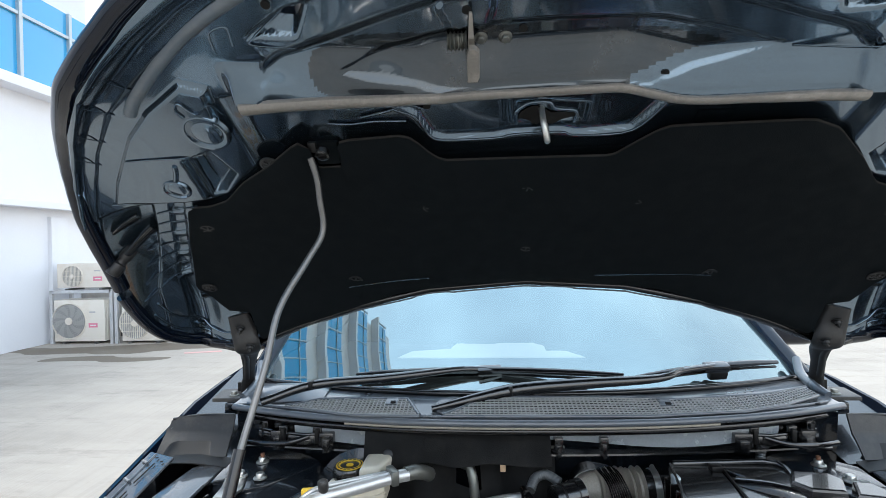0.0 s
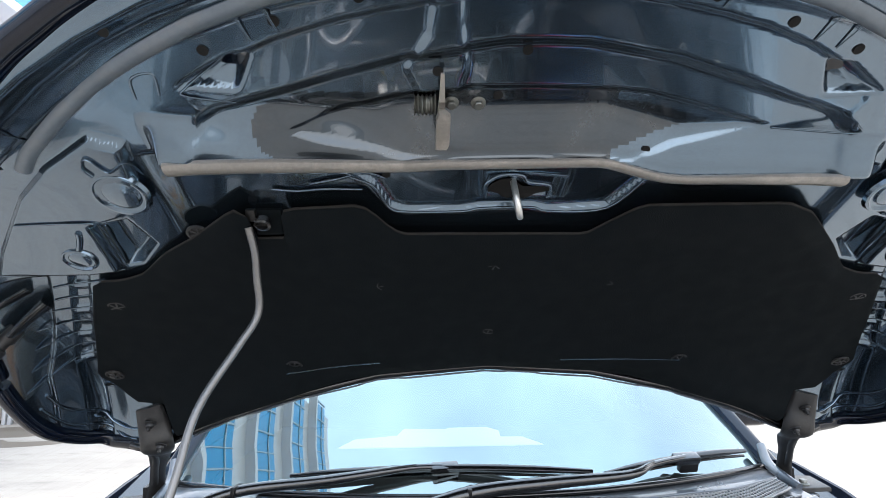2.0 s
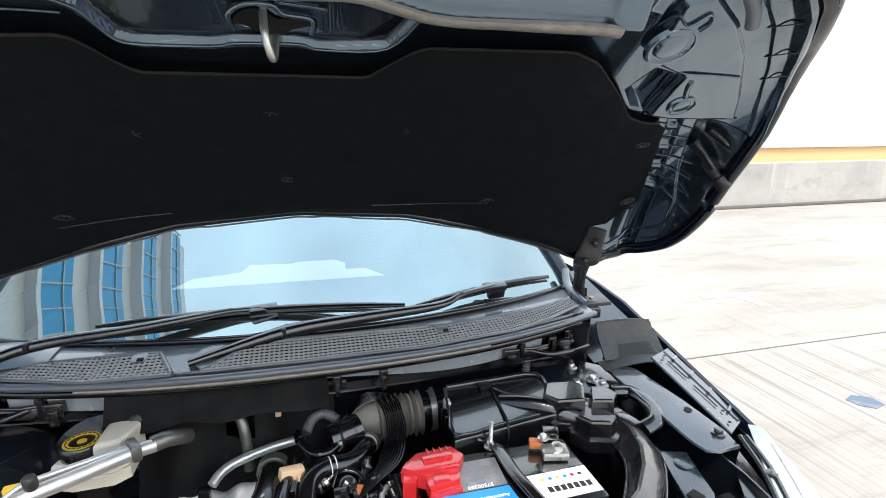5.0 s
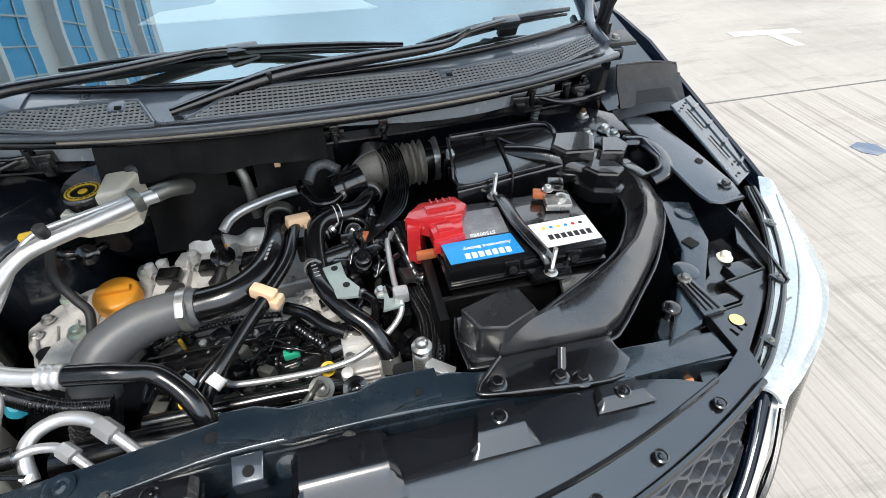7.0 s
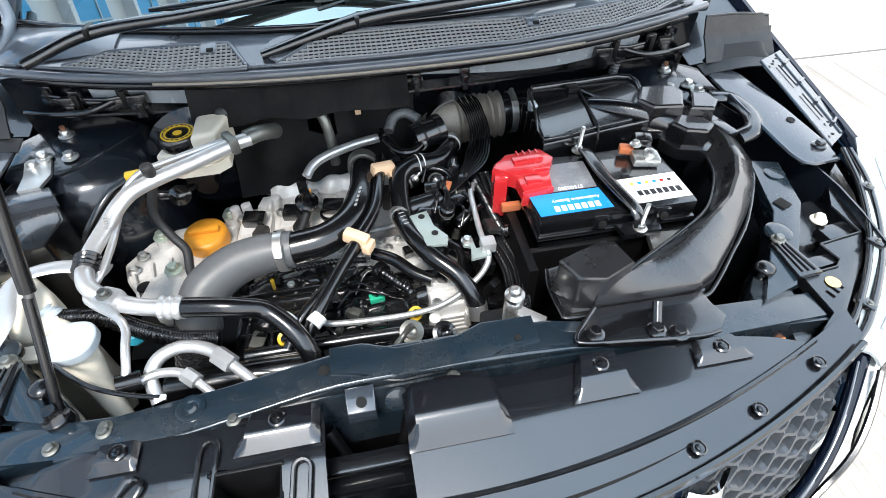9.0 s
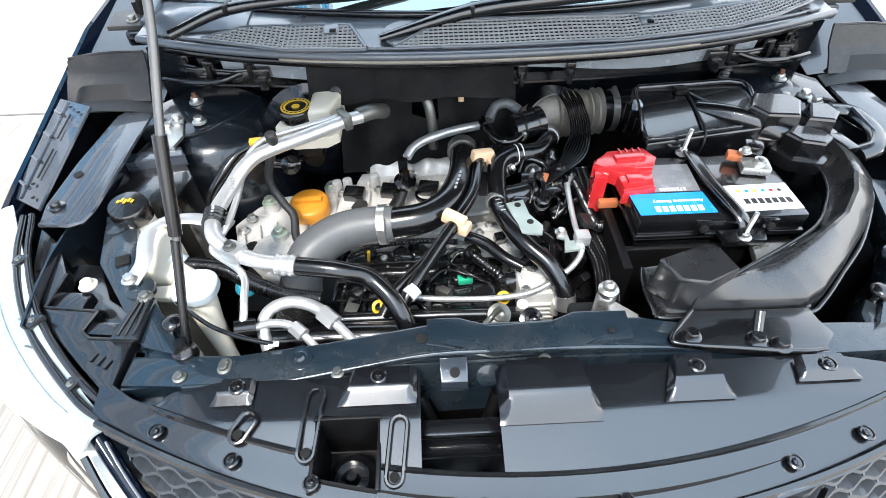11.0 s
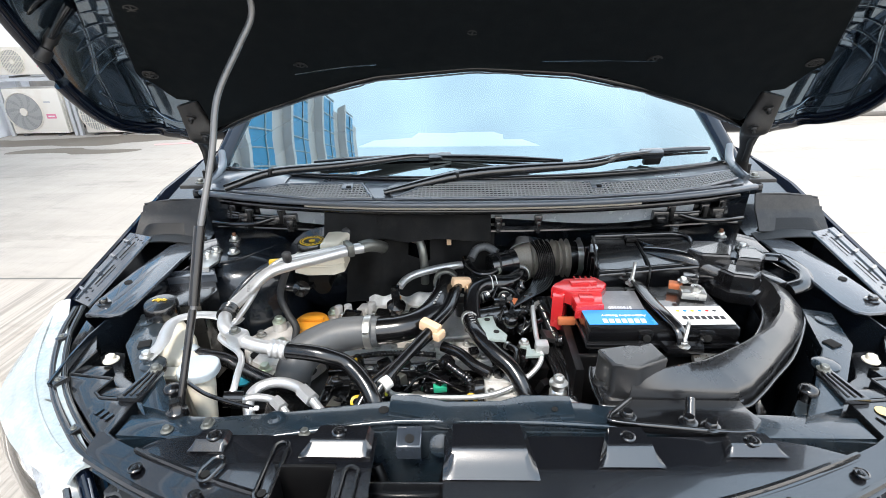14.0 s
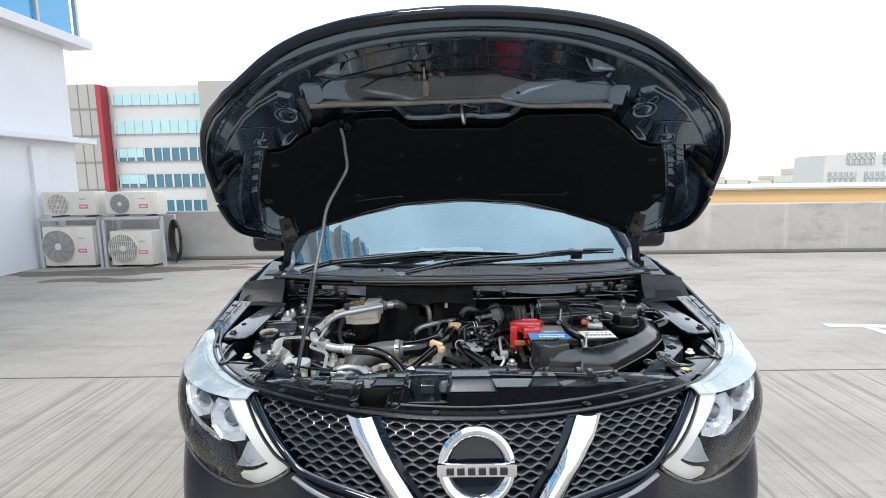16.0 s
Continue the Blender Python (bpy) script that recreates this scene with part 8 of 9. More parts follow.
for x, y, z in ((-0.483, 0.700, 0.79), (-0.445, 0.603, 0.79), (-0.464, 0.538, 0.77), (-0.355, 0.74, 0.79)):
    part("bolt_pillar", lathe([(0.017, -0.03), (0.016, 0.0), (0.013, 0.004)], (x, y, z), (0, 0, 1), 18), ALLOY, tcov)
    bolt(tcov, (x, y, z + 0.003), 0.011, mat("pale_green_zinc", (0.55, 0.62, 0.52), 0.35, 0.7, 0.1, 40))
part("cast_hollow", lathe([(0.014, 0), (0.014, 0.002), (0.008, 0.002)], (-0.500, 0.585, 0.776), (0, 0, 1), 16), HOLE_SHADE, tcov)
oil = part("oil_filler_neck", lathe([(0.044, -0.04), (0.043, 0.0), (0.040, 0.004)], (-0.396, 0.685, 0.772), (0, -0.1, 1), 28), ALLOY, eng)
ocap = part("oil_cap", lathe([(0.041, 0), (0.042, 0.004), (0.042, 0.022), (0.040, 0.028), (0.034, 0.031), (0.005, 0.031)], (-0.396, 0.685, 0.776), (0, -0.1, 1), 34), ORANGE, eng, "yellow-orange oil filler cap")
part("cap_grip", box((-0.396, 0.684, 0.810), (0.060, 0.016, 0.012), 0.005, pose(0, 0, 0, 6)), ORANGE, ocap)
vc = part("valve_cover", prism([(-0.345, 0.650), (-0.335, 0.762), (-0.10, 0.778), (0.0, 0.770), (0.015, 0.705), (0.0, 0.655), (-0.17, 0.640)], 0.68, lambda x, y: 0.782 + 0.05 * (y - 0.7), 0.010, None, 3), COVER_W, eng, "weathered pale valve cover")
part("cover_ridge", prism([(-0.30, 0.745), (-0.29, 0.775), (-0.06, 0.785), (-0.05, 0.757)], 0.78, 0.803, 0.006), ALLOY, vc)
part("exhaust_shield", sheet(lambda u, v: (lerp(-0.27, 0.0, u), lerp(0.757, 0.812, v), 0.800 + 0.022 * math.sin(math.pi * v) * (1 + 0.3 * math.sin(14 * u)) + 0.004 * math.sin(31 * u)), 48, 10, 0.006), ALLOY, eng, "crinkled alloy heat shield")
for x, y in ((-0.300, 0.700), (-0.222, 0.705), (-0.142, 0.708)):
    co = part("ignition_coil", box((x, y, 0.806), (0.044, 0.032, 0.022), 0.005, pose(0, 0, 0, 8, 0, -10)), PLASTIC, vc, "black ignition coil")
    part("coil_plug", box((x + 0.012, y - 0.034, 0.798), (0.024, 0.030, 0.020), 0.004, pose(0, 0, 0, 0, 0, -25)), SHIELD, co, "grey coil plug")
    part("coil_well", prism([(x - 0.03, y - 0.03), (x + 0.03, y - 0.03), (x + 0.032, y + 0.026), (x - 0.03, y + 0.026)], 0.78, 0.797, 0.005), COVER_W, vc)
    bolt(vc, (x - 0.028, y + 0.012, 0.800), 0.007, STEEL)
for x, y in ((-0.318, 0.735), (-0.26, 0.748), (-0.18, 0.75), (-0.02, 0.70), (-0.34, 0.73)):
    part("cover_stud", lathe([(0.011, -0.01), (0.010, 0.018), (0.006, 0.020)], (x, y, 0.80), (0, 0, 1), 14), ALLOY, vc)
part("sensor", tube([(-0.268, 0.775, 0.80), (-0.290, 0.800, 0.830)], 0.008, 10, 2, None, 1, True, (0.005, 0.001)), DULLSTEEL, eng, "ribbed sensor lead")
part("breather_bulb", lathe([(0.010, -0.02), (0.022, -0.006), (0.023, 0.004), (0.012, 0.014), (0.008, 0.03)], (-0.190, 0.690, 0.842), (0.1, -0.2, 1), 20), RUBBER, eng, "black rubber bulb")
part("sensor_plug", box((-0.192, 0.705, 0.872), (0.020, 0.018, 0.030), 0.004), PLASTIC, eng)
part("sensor_lock", box((-0.184, 0.699, 0.858), (0.012, 0.008, 0.010), 0.002), ORANGE, eng, "orange plug lock")
part("harness", tube([(-0.190, 0.685, 0.83), (-0.205, 0.655, 0.81), (-0.230, 0.620, 0.795), (-0.26, 0.60, 0.78)], 0.008, 12, 6), BRAID, eng, "braided black harness")
part("harness", tube([(-0.428, 0.655, 0.955), (-0.445, 0.640, 0.90), (-0.425, 0.620, 0.86), (-0.405, 0.600, 0.84), (-0.398, 0.560, 0.82), (-0.37, 0.52, 0.80), (-0.345, 0.505, 0.79)], 0.008, 12, 6), BRAID, eng, "braided black harness")
# manifold, rail and runners at the front
man = part("inlet_manifold", prism([(-0.335, 0.330), (-0.340, 0.46), (-0.32, 0.560), (0.0, 0.575), (0.04, 0.50), (0.03, 0.350)], 0.55, lambda x, y: 0.715 + 0.06 * smooth01((y - 0.36) / 0.2), 0.014, None, 3), PLASTIC, eng, "black plastic inlet manifold")
for k in range(9):
    part("manifold_rib", box((-0.31 + 0.04 * k, 0.462, 0.752), (0.008, 0.155, 0.018), 0.002), PLASTIC, man)
for k in range(5):
    part("manifold_rib", box((-0.155, 0.375 + 0.036 * k, 0.737 + 0.010 * k), (0.33, 0.006, 0.014), 0.002), PLASTIC, man)
random.seed(9)
for k in range(40):
    x, y = random.uniform(-0.32, 0.02), random.uniform(0.36, 0.56)
    m_ = random.choice((PLASTIC, PLASTIC, RUBBER, DULLSTEEL, PLASTIC_M))
    part("small_fitting", box((x, y, 0.755 + 0.1 * (y - 0.36)), (random.uniform(0.012, 0.034), random.uniform(0.012, 0.03), random.uniform(0.014, 0.04)), 0.003, pose(0, 0, 0, random.uniform(-20, 20), 0, random.uniform(0, 90))), m_, man)
part("fuel_rail", tube([(-0.30, 0.588, 0.772), (-0.15, 0.592, 0.776), (0.02, 0.596, 0.780)], 0.013, 14, 2), ALLOY, eng, "cast alloy fuel rail")
part("rail_flange", prism([(-0.305, 0.570), (-0.30, 0.612), (0.01, 0.622), (0.03, 0.585), (-0.10, 0.575)], 0.745, 0.768, 0.005), ALLOY, eng)
for x in (-0.265, -0.175, -0.085, 0.0):
    part("injector", lathe([(0.013, -0.03), (0.013, 0.01), (0.008, 0.016)], (x, 0.565, 0.775), (0, -0.4, 1), 14), PLASTIC, eng, "black injector")
    bolt(eng, (x + 0.03, 0.545, 0.762), 0.008, STEEL)
part("green_plug", box((-0.080, 0.478, 0.772), (0.028, 0.016, 0.014), 0.003, pose(0, 0, 0, 0, 0, 8)), GREEN, eng, "green plug")
part("plug_body", box((-0.072, 0.486, 0.762), (0.060, 0.024, 0.016), 0.003, pose(0, 0, 0, 0, 0, 8)), PLASTIC, eng)
part("yellow_tag", box((-0.262, 0.532, 0.790), (0.006, 0.006, 0.045), 0.002, pose(0, 0, 0, 20, 8, 0)), YELLOW, eng, "yellow dipstick handle")
part("dipstick_ring", lathe([(0.014, 0), (0.014, 0.006), (0.008, 0.006), (0.008, 0)], (-0.220, 0.405, 0.80), (0.2, -0.6, 1), 18, None, True), YELLOW, eng, "yellow dipstick ring")
part("yellow_mark", box((-0.180, 0.415, 0.815), (0.006, 0.008, 0.020), 0.002), mat("lime_tape", (0.65, 0.7, 0.08), 0.5), eng, "lime tape")
part("cross_tube", tube([(-0.30, 0.388, 0.785), (-0.12, 0.388, 0.785), (0.0, 0.386, 0.782)], 0.013, 14, 2), PLASTIC, eng, "glossy black cross tube")
part("lower_tube", tube([(-0.42, 0.36, 0.77), (-0.28, 0.362, 0.77), (-0.19, 0.36, 0.768)], 0.026, 14, 2), RUBBER, eng, "dusty black lower hose")
# throttle body and small alloy castings
tb = part("throttle_body", prism([(0.010, 0.400), (0.075, 0.402), (0.082, 0.470), (0.045, 0.482), (0.008, 0.474)], 0.72, 0.815, 0.006), ALLOY, eng, "cast alloy throttle body")
for x, y in ((0.020, 0.412), (0.065, 0.414), (0.070, 0.460), (0.022, 0.462)):
    bolt(tb, (x, y, 0.815), 0.006, STEEL)
part("throttle_motor", tube([(0.012, 0.455, 0.79), (-0.015, 0.450, 0.79)], 0.018, 16, 1), PLASTIC, tb)
part("casting_rib", box((0.045, 0.436, 0.819), (0.060, 0.006, 0.008), 0.002), ALLOY, tb)
for x, y in ((-0.03, 0.365), (0.022, 0.352)):
    part("pulley", lathe([(0.020, -0.02), (0.020, -0.006), (0.013, -0.004), (0.0125, 0.004), (0.008, 0.006), (0.005, 0.003)], (x, y, 0.812), (0.1, -0.6, 1), 24), PLASTIC if x > 0 else DULLSTEEL, eng, "round vacuum actuator")
part("actuator_arm", tube([(-0.06, 0.345, 0.81), (-0.045, 0.36, 0.812), (-0.03, 0.365, 0.83)], 0.005, 8, 4), DULLSTEEL, eng)

# engine mount dome
mt = thing("engine_mount", "zinc topped engine mount beside the battery tray", "mount", at=(0.125, 0.335, 0.78))
part("dome", lathe([(0.015, -0.09), (0.015, -0.022), (0.011, -0.018), (0.0155, -0.010), (0.0155, -0.004), (0.0095, -0.001), (0.0095, 0.006), (0.006, 0.010), (0.002, 0.011)], (0.128, 0.342, 0.900), (0, 0, 1), 28), STEEL, mt, "zinc plated dome")
part("clip_plate", box((0.150, 0.318, 0.865), (0.045, 0.02, 0.008), 0.002, pose(0, 0, 0, 0, 15, -30)), ALPIPE, mt)
part("mount_base", box((0.12, 0.345, 0.80), (0.075, 0.06, 0.05), 0.008), PLASTIC_M, mt)

# ---- pipes and hoses ----
acp = thing("air_conditioning_pipe", "bright aluminium air conditioning pipes with black hose ends", "pipe", at=(-0.42, 0.5, 0.9))
part("suction_pipe", tube([(-0.262, 0.712, 0.985), (-0.293, 0.697, 0.985), (-0.36, 0.657, 0.982), (-0.430, 0.617, 0.978), (-0.458, 0.590, 0.970), (-0.476, 0.552, 0.957), (-0.489, 0.500, 0.950), (-0.484, 0.455, 0.950), (-0.470, 0.430, 0.945), (-0.440, 0.413, 0.935), (-0.402, 0.399, 0.930), (-0.345, 0.388, 0.928)], 0.0125, 16, 7), ALPIPE, acp)
part("suction_hose", tube([(-0.352, 0.389, 0.928), (-0.30, 0.380, 0.928), (-0.270, 0.377, 0.922), (-0.238, 0.378, 0.905), (-0.205, 0.352, 0.885), (-0.185, 0.325, 0.86), (-0.18, 0.31, 0.83)], 0.0145, 16, 7), RUBBER, acp, "thick black rubber hose")
part("crimp", tube([(-0.375, 0.393, 0.929), (-0.345, 0.388, 0.928)], 0.0165, 18, 2, None, 1, True, (0.011, 0.0012)), ALPIPE, acp, "crimped aluminium ferrule")
part("suction_end", tube([(-0.268, 0.713, 0.985), (-0.250, 0.725, 0.985), (-0.235, 0.745, 0.975), (-0.225, 0.77, 0.96)], 0.015, 14, 5), DULLSTEEL, acp, "grey pipe elbow")
part("pipe_collar", tube([(-0.489, 0.492, 0.950), (-0.486, 0.466, 0.950)], 0.0165, 18, 2, None, 1, True, (0.009, 0.002)), RUBBER, acp, "ribbed black collar")
part("pipe_clamp", box((-0.292, 0.700, 0.988), (0.016, 0.040, 0.030), 0.005, pose(0, 0, 0, 0, 0, 32)), DULLSTEEL, acp, "grey pipe clamp")
part("service_cap", lathe([(0.008, 0), (0.010, 0.010), (0.010, 0.024), (0.007, 0.027), (0.003, 0.026)], (-0.411, 0.630, 0.986), (0, -0.2, 1), 14), SHIELD, acp, "grey service port cap")
part("small_pipe", tube([(-0.290, 0.712, 0.990), (-0.36, 0.684, 0.987), (-0.421, 0.659, 0.983), (-0.444, 0.645, 0.978), (-0.462, 0.625, 0.965), (-0.468, 0.585, 0.950), (-0.466, 0.526, 0.945), (-0.470, 0.467, 0.940), (-0.488, 0.440, 0.926), (-0.478, 0.425, 0.922), (-0.440, 0.396, 0.920), (-0.424, 0.372, 0.918), (-0.420, 0.345, 0.914), (-0.418, 0.312, 0.900), (-0.426, 0.303, 0.890)], 0.0058, 10, 6), ALPIPE, acp)
part("valve_body", box((-0.443, 0.413, 0.938), (0.034, 0.030, 0.028), 0.007, pose(0, 0, 0, 0, 0, -25)), ALPIPE, acp)
bolt(acp, (-0.446, 0.412, 0.952), 0.007, DULLSTEEL)
part("charge_cap", tube([(-0.430, 0.300, 0.893), (-0.402, 0.308, 0.887)], 0.0135, 16, 1), RUBBER, acp, "black charge port cap")
part("cap_core", tube([(-0.4305, 0.2995, 0.8935), (-0.4290, 0.3000, 0.893)], 0.007, 12, 1), DULLSTEEL, acp)
part("lower_pipe", tube([(-0.386, 0.284, 0.86), (-0.396, 0.315, 0.878), (-0.388, 0.340, 0.884), (-0.360, 0.352, 0.886), (-0.325, 0.343, 0.886), (-0.295, 0.322, 0.884)], 0.0095, 14, 6), ALPIPE, acp)
part("lower_pipe", tube([(-0.404, 0.307, 0.886), (-0.385, 0.315, 0.884), (-0.360, 0.313, 0.883), (-0.338, 0.302, 0.882)], 0.0065, 12, 5), ALPIPE, acp)
for a, b, r in (((-0.308, 0.330, 0.887), (-0.286, 0.311, 0.882), 0.0135), ((-0.348, 0.308, 0.884), (-0.331, 0.294, 0.880), 0.0108)):
    part("pipe_nut", tube([a, b], r, 6, 1), ALPIPE, acp, "aluminium union nut")
    a, b = Vector(a), Vector(b)
    part("pipe_tail", tube([b, b + (b - a) * 1.2 + Vector((0, 0, -0.01))], r * 0.55, 12, 2), ALPIPE, acp)
part("yellow_clip", box((-0.451, 0.655, 0.975), (0.024, 0.014, 0.014), 0.003, pose(0, 0, 0, 0, 0, 10)), YELLOW, acp, "yellow pipe clip")
part("dark_hose", tube([(-0.456, 0.655, 0.972), (-0.49, 0.645, 0.955), (-0.52, 0.615, 0.93), (-0.55, 0.60, 0.89), (-0.56, 0.60, 0.83)], 0.008, 10, 5), RUBBER, acp, "thin black hose")

sbm = part("stay_bar", tube([(-0.600, 0.378, 0.916), (-0.590, 0.415, 0.924), (-0.598, 0.455, 0.930), (-0.598, 0.482, 0.932), (-0.575, 0.500, 0.932), (-0.53, 0.502, 0.932), (-0.47, 0.485, 0.928)], 0.014, 10, 5, None, 0.3), ALPIPE, car, "bright steel stay bar")
bolt(sbm, (-0.600, 0.382, 0.920), 0.008, STEEL)
ripc = thing("corrugated_hose", "black corrugated hose with clips low in the bay", "hose", at=(-0.5, 0.45, 0.85))
part("hose", tube([(-0.56, 0.455, 0.872), (-0.50, 0.452, 0.862), (-0.445, 0.425, 0.852), (-0.39, 0.404, 0.842), (-0.33, 0.400, 0.83)], 0.0135, 12, 6, None, 1, True, (0.004, 0.0007)), RUBBER, ripc)
part("elbow", tube([(-0.575, 0.46, 0.878), (-0.556, 0.452, 0.872)], 0.016, 12, 1, None, 1, True, (0.008, 0.002)), GREYCAP, ripc, "pale grey connector")
part("lamp_socket", lathe([(0.016, 0), (0.018, 0.01), (0.010, 0.02)], (-0.46, 0.43, 0.83), (0.2, -0.4, 1), 16), mat("teal_plastic", (0.02, 0.25, 0.33), 0.4), ripc, "teal plug")
cable = thing("release_cable", "thin black bonnet release cable along the crossmember", "cable", at=(-0.44, 0.3, 0.9))
part("sheath", tube([(-0.545, 0.372, 0.88), (-0.517, 0.345, 0.895), (-0.460, 0.300, 0.905), (-0.41, 0.275, 0.910), (-0.362, 0.262, 0.908)], 0.0035, 8, 6), RUBBER, cable)
part("cable_end", box((-0.362, 0.262, 0.908), (0.014, 0.006, 0.005), 0.001), PAPER, cable)

tur = thing("charge_air_hose", "thick charge air hose, grey cuff and black rubber, with clamps", "hose", at=(-0.25, 0.5, 0.8))
part("grey_pipe", tube([(-0.372, 0.445, 0.800), (-0.368, 0.462, 0.830), (-0.350, 0.490, 0.853), (-0.305, 0.520, 0.866), (-0.255, 0.530, 0.872), (-0.205, 0.528, 0.876)], [0.034, 0.036, 0.037, 0.036, 0.034, 0.032], 24, 7), GREYHOSE, tur, "matt grey moulded hose")
part("black_pipe", tube([(-0.212, 0.528, 0.876), (-0.150, 0.535, 0.882), (-0.105, 0.570, 0.888), (-0.080, 0.630, 0.895), (-0.072, 0.690, 0.898), (-0.070, 0.715, 0.895)], [0.029, 0.028, 0.027, 0.025, 0.024, 0.026], 22, 7), RUBBER, tur, "smooth black rubber hose")
part("hose_mouth", tube([(-0.071, 0.705, 0.896), (-0.070, 0.728, 0.893)], 0.030, 22, 1), DULLSTEEL, tur, "steel clamp ring")
cl = part("clamp", tube([(-0.232, 0.5295, 0.874), (-0.218, 0.5288, 0.875)], 0.0365, 26, 1), STEEL, tur, "bright steel hose clamp")
part("clamp_screw", box((-0.226, 0.500, 0.902), (0.014, 0.026, 0.012), 0.003, pose(0, 0, 0, 35)), STEEL, cl)
part("braided_sleeve", tube([(-0.373, 0.452, 0.818), (-0.390, 0.435, 0.755), (-0.412, 0.406, 0.68), (-0.44, 0.37, 0.58)], 0.036, 24, 6), BRAID, tur, "black braided sleeve")
bh = bmesh.new()
for k in range(26):
    for q in range(16):
        a = 2 * math.pi * (q + 0.5 * (k % 2)) / 16
        box((-0.375 - 0.0017 * k + 0.0364 * math.cos(a), 0.450 - 0.0018 * k + 0.0364 * math.sin(a), 0.812 - 0.006 * k), (0.0026, 0.010, 0.0036), 0, pose(0, 0, 0, 30 if k % 2 else -30, 0, math.degrees(a)), bh)
tagged(part("braid_weave", bh, BRAID, tur, "", False), kind="stuff")


def hose(name, label, pts, r, material=RUBBER, ribs=None, seg=14, parts_=()):
    h = thing(name, label, "hose" if material is not ALPIPE else "pipe", at=tuple(pts[0]))
    part("tube", tube(pts, r, seg, 7, None, 1, True, ribs), material, h)
    for a, b, rr, m_, nm, lb in parts_:
        part(nm, tube([a, b], rr, 16, 1), m_, h, lb)
    return h


v1 = hose("vacuum_hose", "thin glossy black hose held by tan clips", [(-0.035, 0.705, 0.915), (-0.045, 0.640, 0.910), (-0.060, 0.575, 0.902), (-0.095, 0.510, 0.895), (-0.135, 0.450, 0.880), (-0.170, 0.395, 0.865), (-0.195, 0.360, 0.84)], 0.0105)
hose("vacuum_hose", "thin black hose running beside the manifold", [(-0.100, 0.505, 0.880), (-0.150, 0.450, 0.862), (-0.200, 0.400, 0.845), (-0.225, 0.365, 0.82)], 0.0095, RUBBER)
for x, y, z, rz in ((-0.035, 0.665, 0.918, 20), (-0.098, 0.508, 0.900, -30)):
    c_ = part("tan_clip", box((x, y, z), (0.044, 0.020, 0.022), 0.005, pose(0, 0, 0, 0, 10, rz)), TAN, v1, "tan plastic hose clip")
    part("clip_leg", box((x + 0.018, y - 0.012, z - 0.012), (0.016, 0.026, 0.018), 0.004, pose(0, 0, 0, 0, 0, rz)), TAN, c_)
for x, y, z in ((-0.168, 0.388, 0.862), (-0.212, 0.405, 0.85)):
    part("spring_clip", tube([(x, y, z), (x - 0.012, y - 0.012, z - 0.004)], 0.013, 14, 1), PAPER, v1, "pale spring clip")
hose("coolant_hose", "glossy black coolant hose with a spring clip", [(-0.018, 0.590, 0.872), (-0.015, 0.555, 0.880), (0.0, 0.505, 0.880), (0.025, 0.465, 0.872), (0.060, 0.430, 0.855), (0.082, 0.395, 0.825), (0.086, 0.375, 0.79)], 0.0160, RUBBER, None, 16,
     (((-0.018, 0.585, 0.873), (-0.017, 0.570, 0.877), 0.018, STEEL, "spring_clip", "steel spring clip"), ((0.083, 0.392, 0.822), (0.085, 0.380, 0.800), 0.018, STEEL, "spring_clip", "steel spring clip")))
hose("breather_duct", "glossy black moulded breather duct", [(-0.010, 0.560, 0.86), (-0.012, 0.615, 0.888), (-0.004, 0.655, 0.903), (0.025, 0.680, 0.905), (0.075, 0.690, 0.903), (0.105, 0.730, 0.900), (0.118, 0.765, 0.890)], 0.0190, RUBBER, None, 18,
     (((0.032, 0.682, 0.9055), (0.034, 0.6825, 0.9055), 0.0195, PAPER, "hose_stripe", "white stripe"), ((0.042, 0.684, 0.9055), (0.044, 0.6845, 0.9055), 0.0195, PAPER, "hose_stripe", "white stripe"), ((0.110, 0.745, 0.897), (0.117, 0.762, 0.891), 0.0215, STEEL, "clip", "steel spring clip")))
hose("coolant_pipe", "slim bright steel coolant pipe with brackets", [(-0.195, 0.428, 0.825), (-0.175, 0.412, 0.818), (-0.150, 0.402, 0.816), (-0.04, 0.396, 0.816), (0.03, 0.402, 0.822), (0.085, 0.425, 0.838), (0.112, 0.442, 0.858), (0.118, 0.462, 0.872), (0.114, 0.50, 0.880), (0.116, 0.56, 0.888), (0.120, 0.60, 0.89), (0.132, 0.625, 0.885)], 0.0052, ALPIPE, None, 10)
hose("breather_hose", "curled black breather hose with a steel clip", [(-0.022, 0.755, 0.925), (-0.024, 0.775, 0.925), (-0.012, 0.740, 0.920), (0.005, 0.715, 0.915), (0.030, 0.712, 0.915), (0.052, 0.735, 0.915)], 0.0095, RUBBER, None, 12,
     (((0.048, 0.730, 0.915), (0.056, 0.740, 0.915), 0.0115, STEEL, "clip", "steel spring clip"),))
hose("breather_hose", "looped ribbed grey breather hose", [(-0.010, 0.785, 0.92), (0.005, 0.810, 0.935), (0.030, 0.815, 0.940), (0.055, 0.800, 0.930)], 0.0105, GREYHOSE, (0.006, 0.0005), 12)
hose("aluminium_pipe", "dull aluminium pipe with a ribbed end", [(-0.185, 0.735, 0.870), (-0.170, 0.755, 0.880), (-0.140, 0.772, 0.888), (-0.08, 0.790, 0.895), (-0.030, 0.800, 0.898)], 0.0095, ALPIPE, None, 14)
hose("grey_elbow_pipe", "dull grey elbow pipe on the bulkhead", [(-0.155, 0.835, 0.955), (-0.140, 0.828, 0.950), (-0.132, 0.818, 0.925), (-0.128, 0.812, 0.88), (-0.128, 0.81, 0.84)], 0.0110, DULLSTEEL, None, 12)
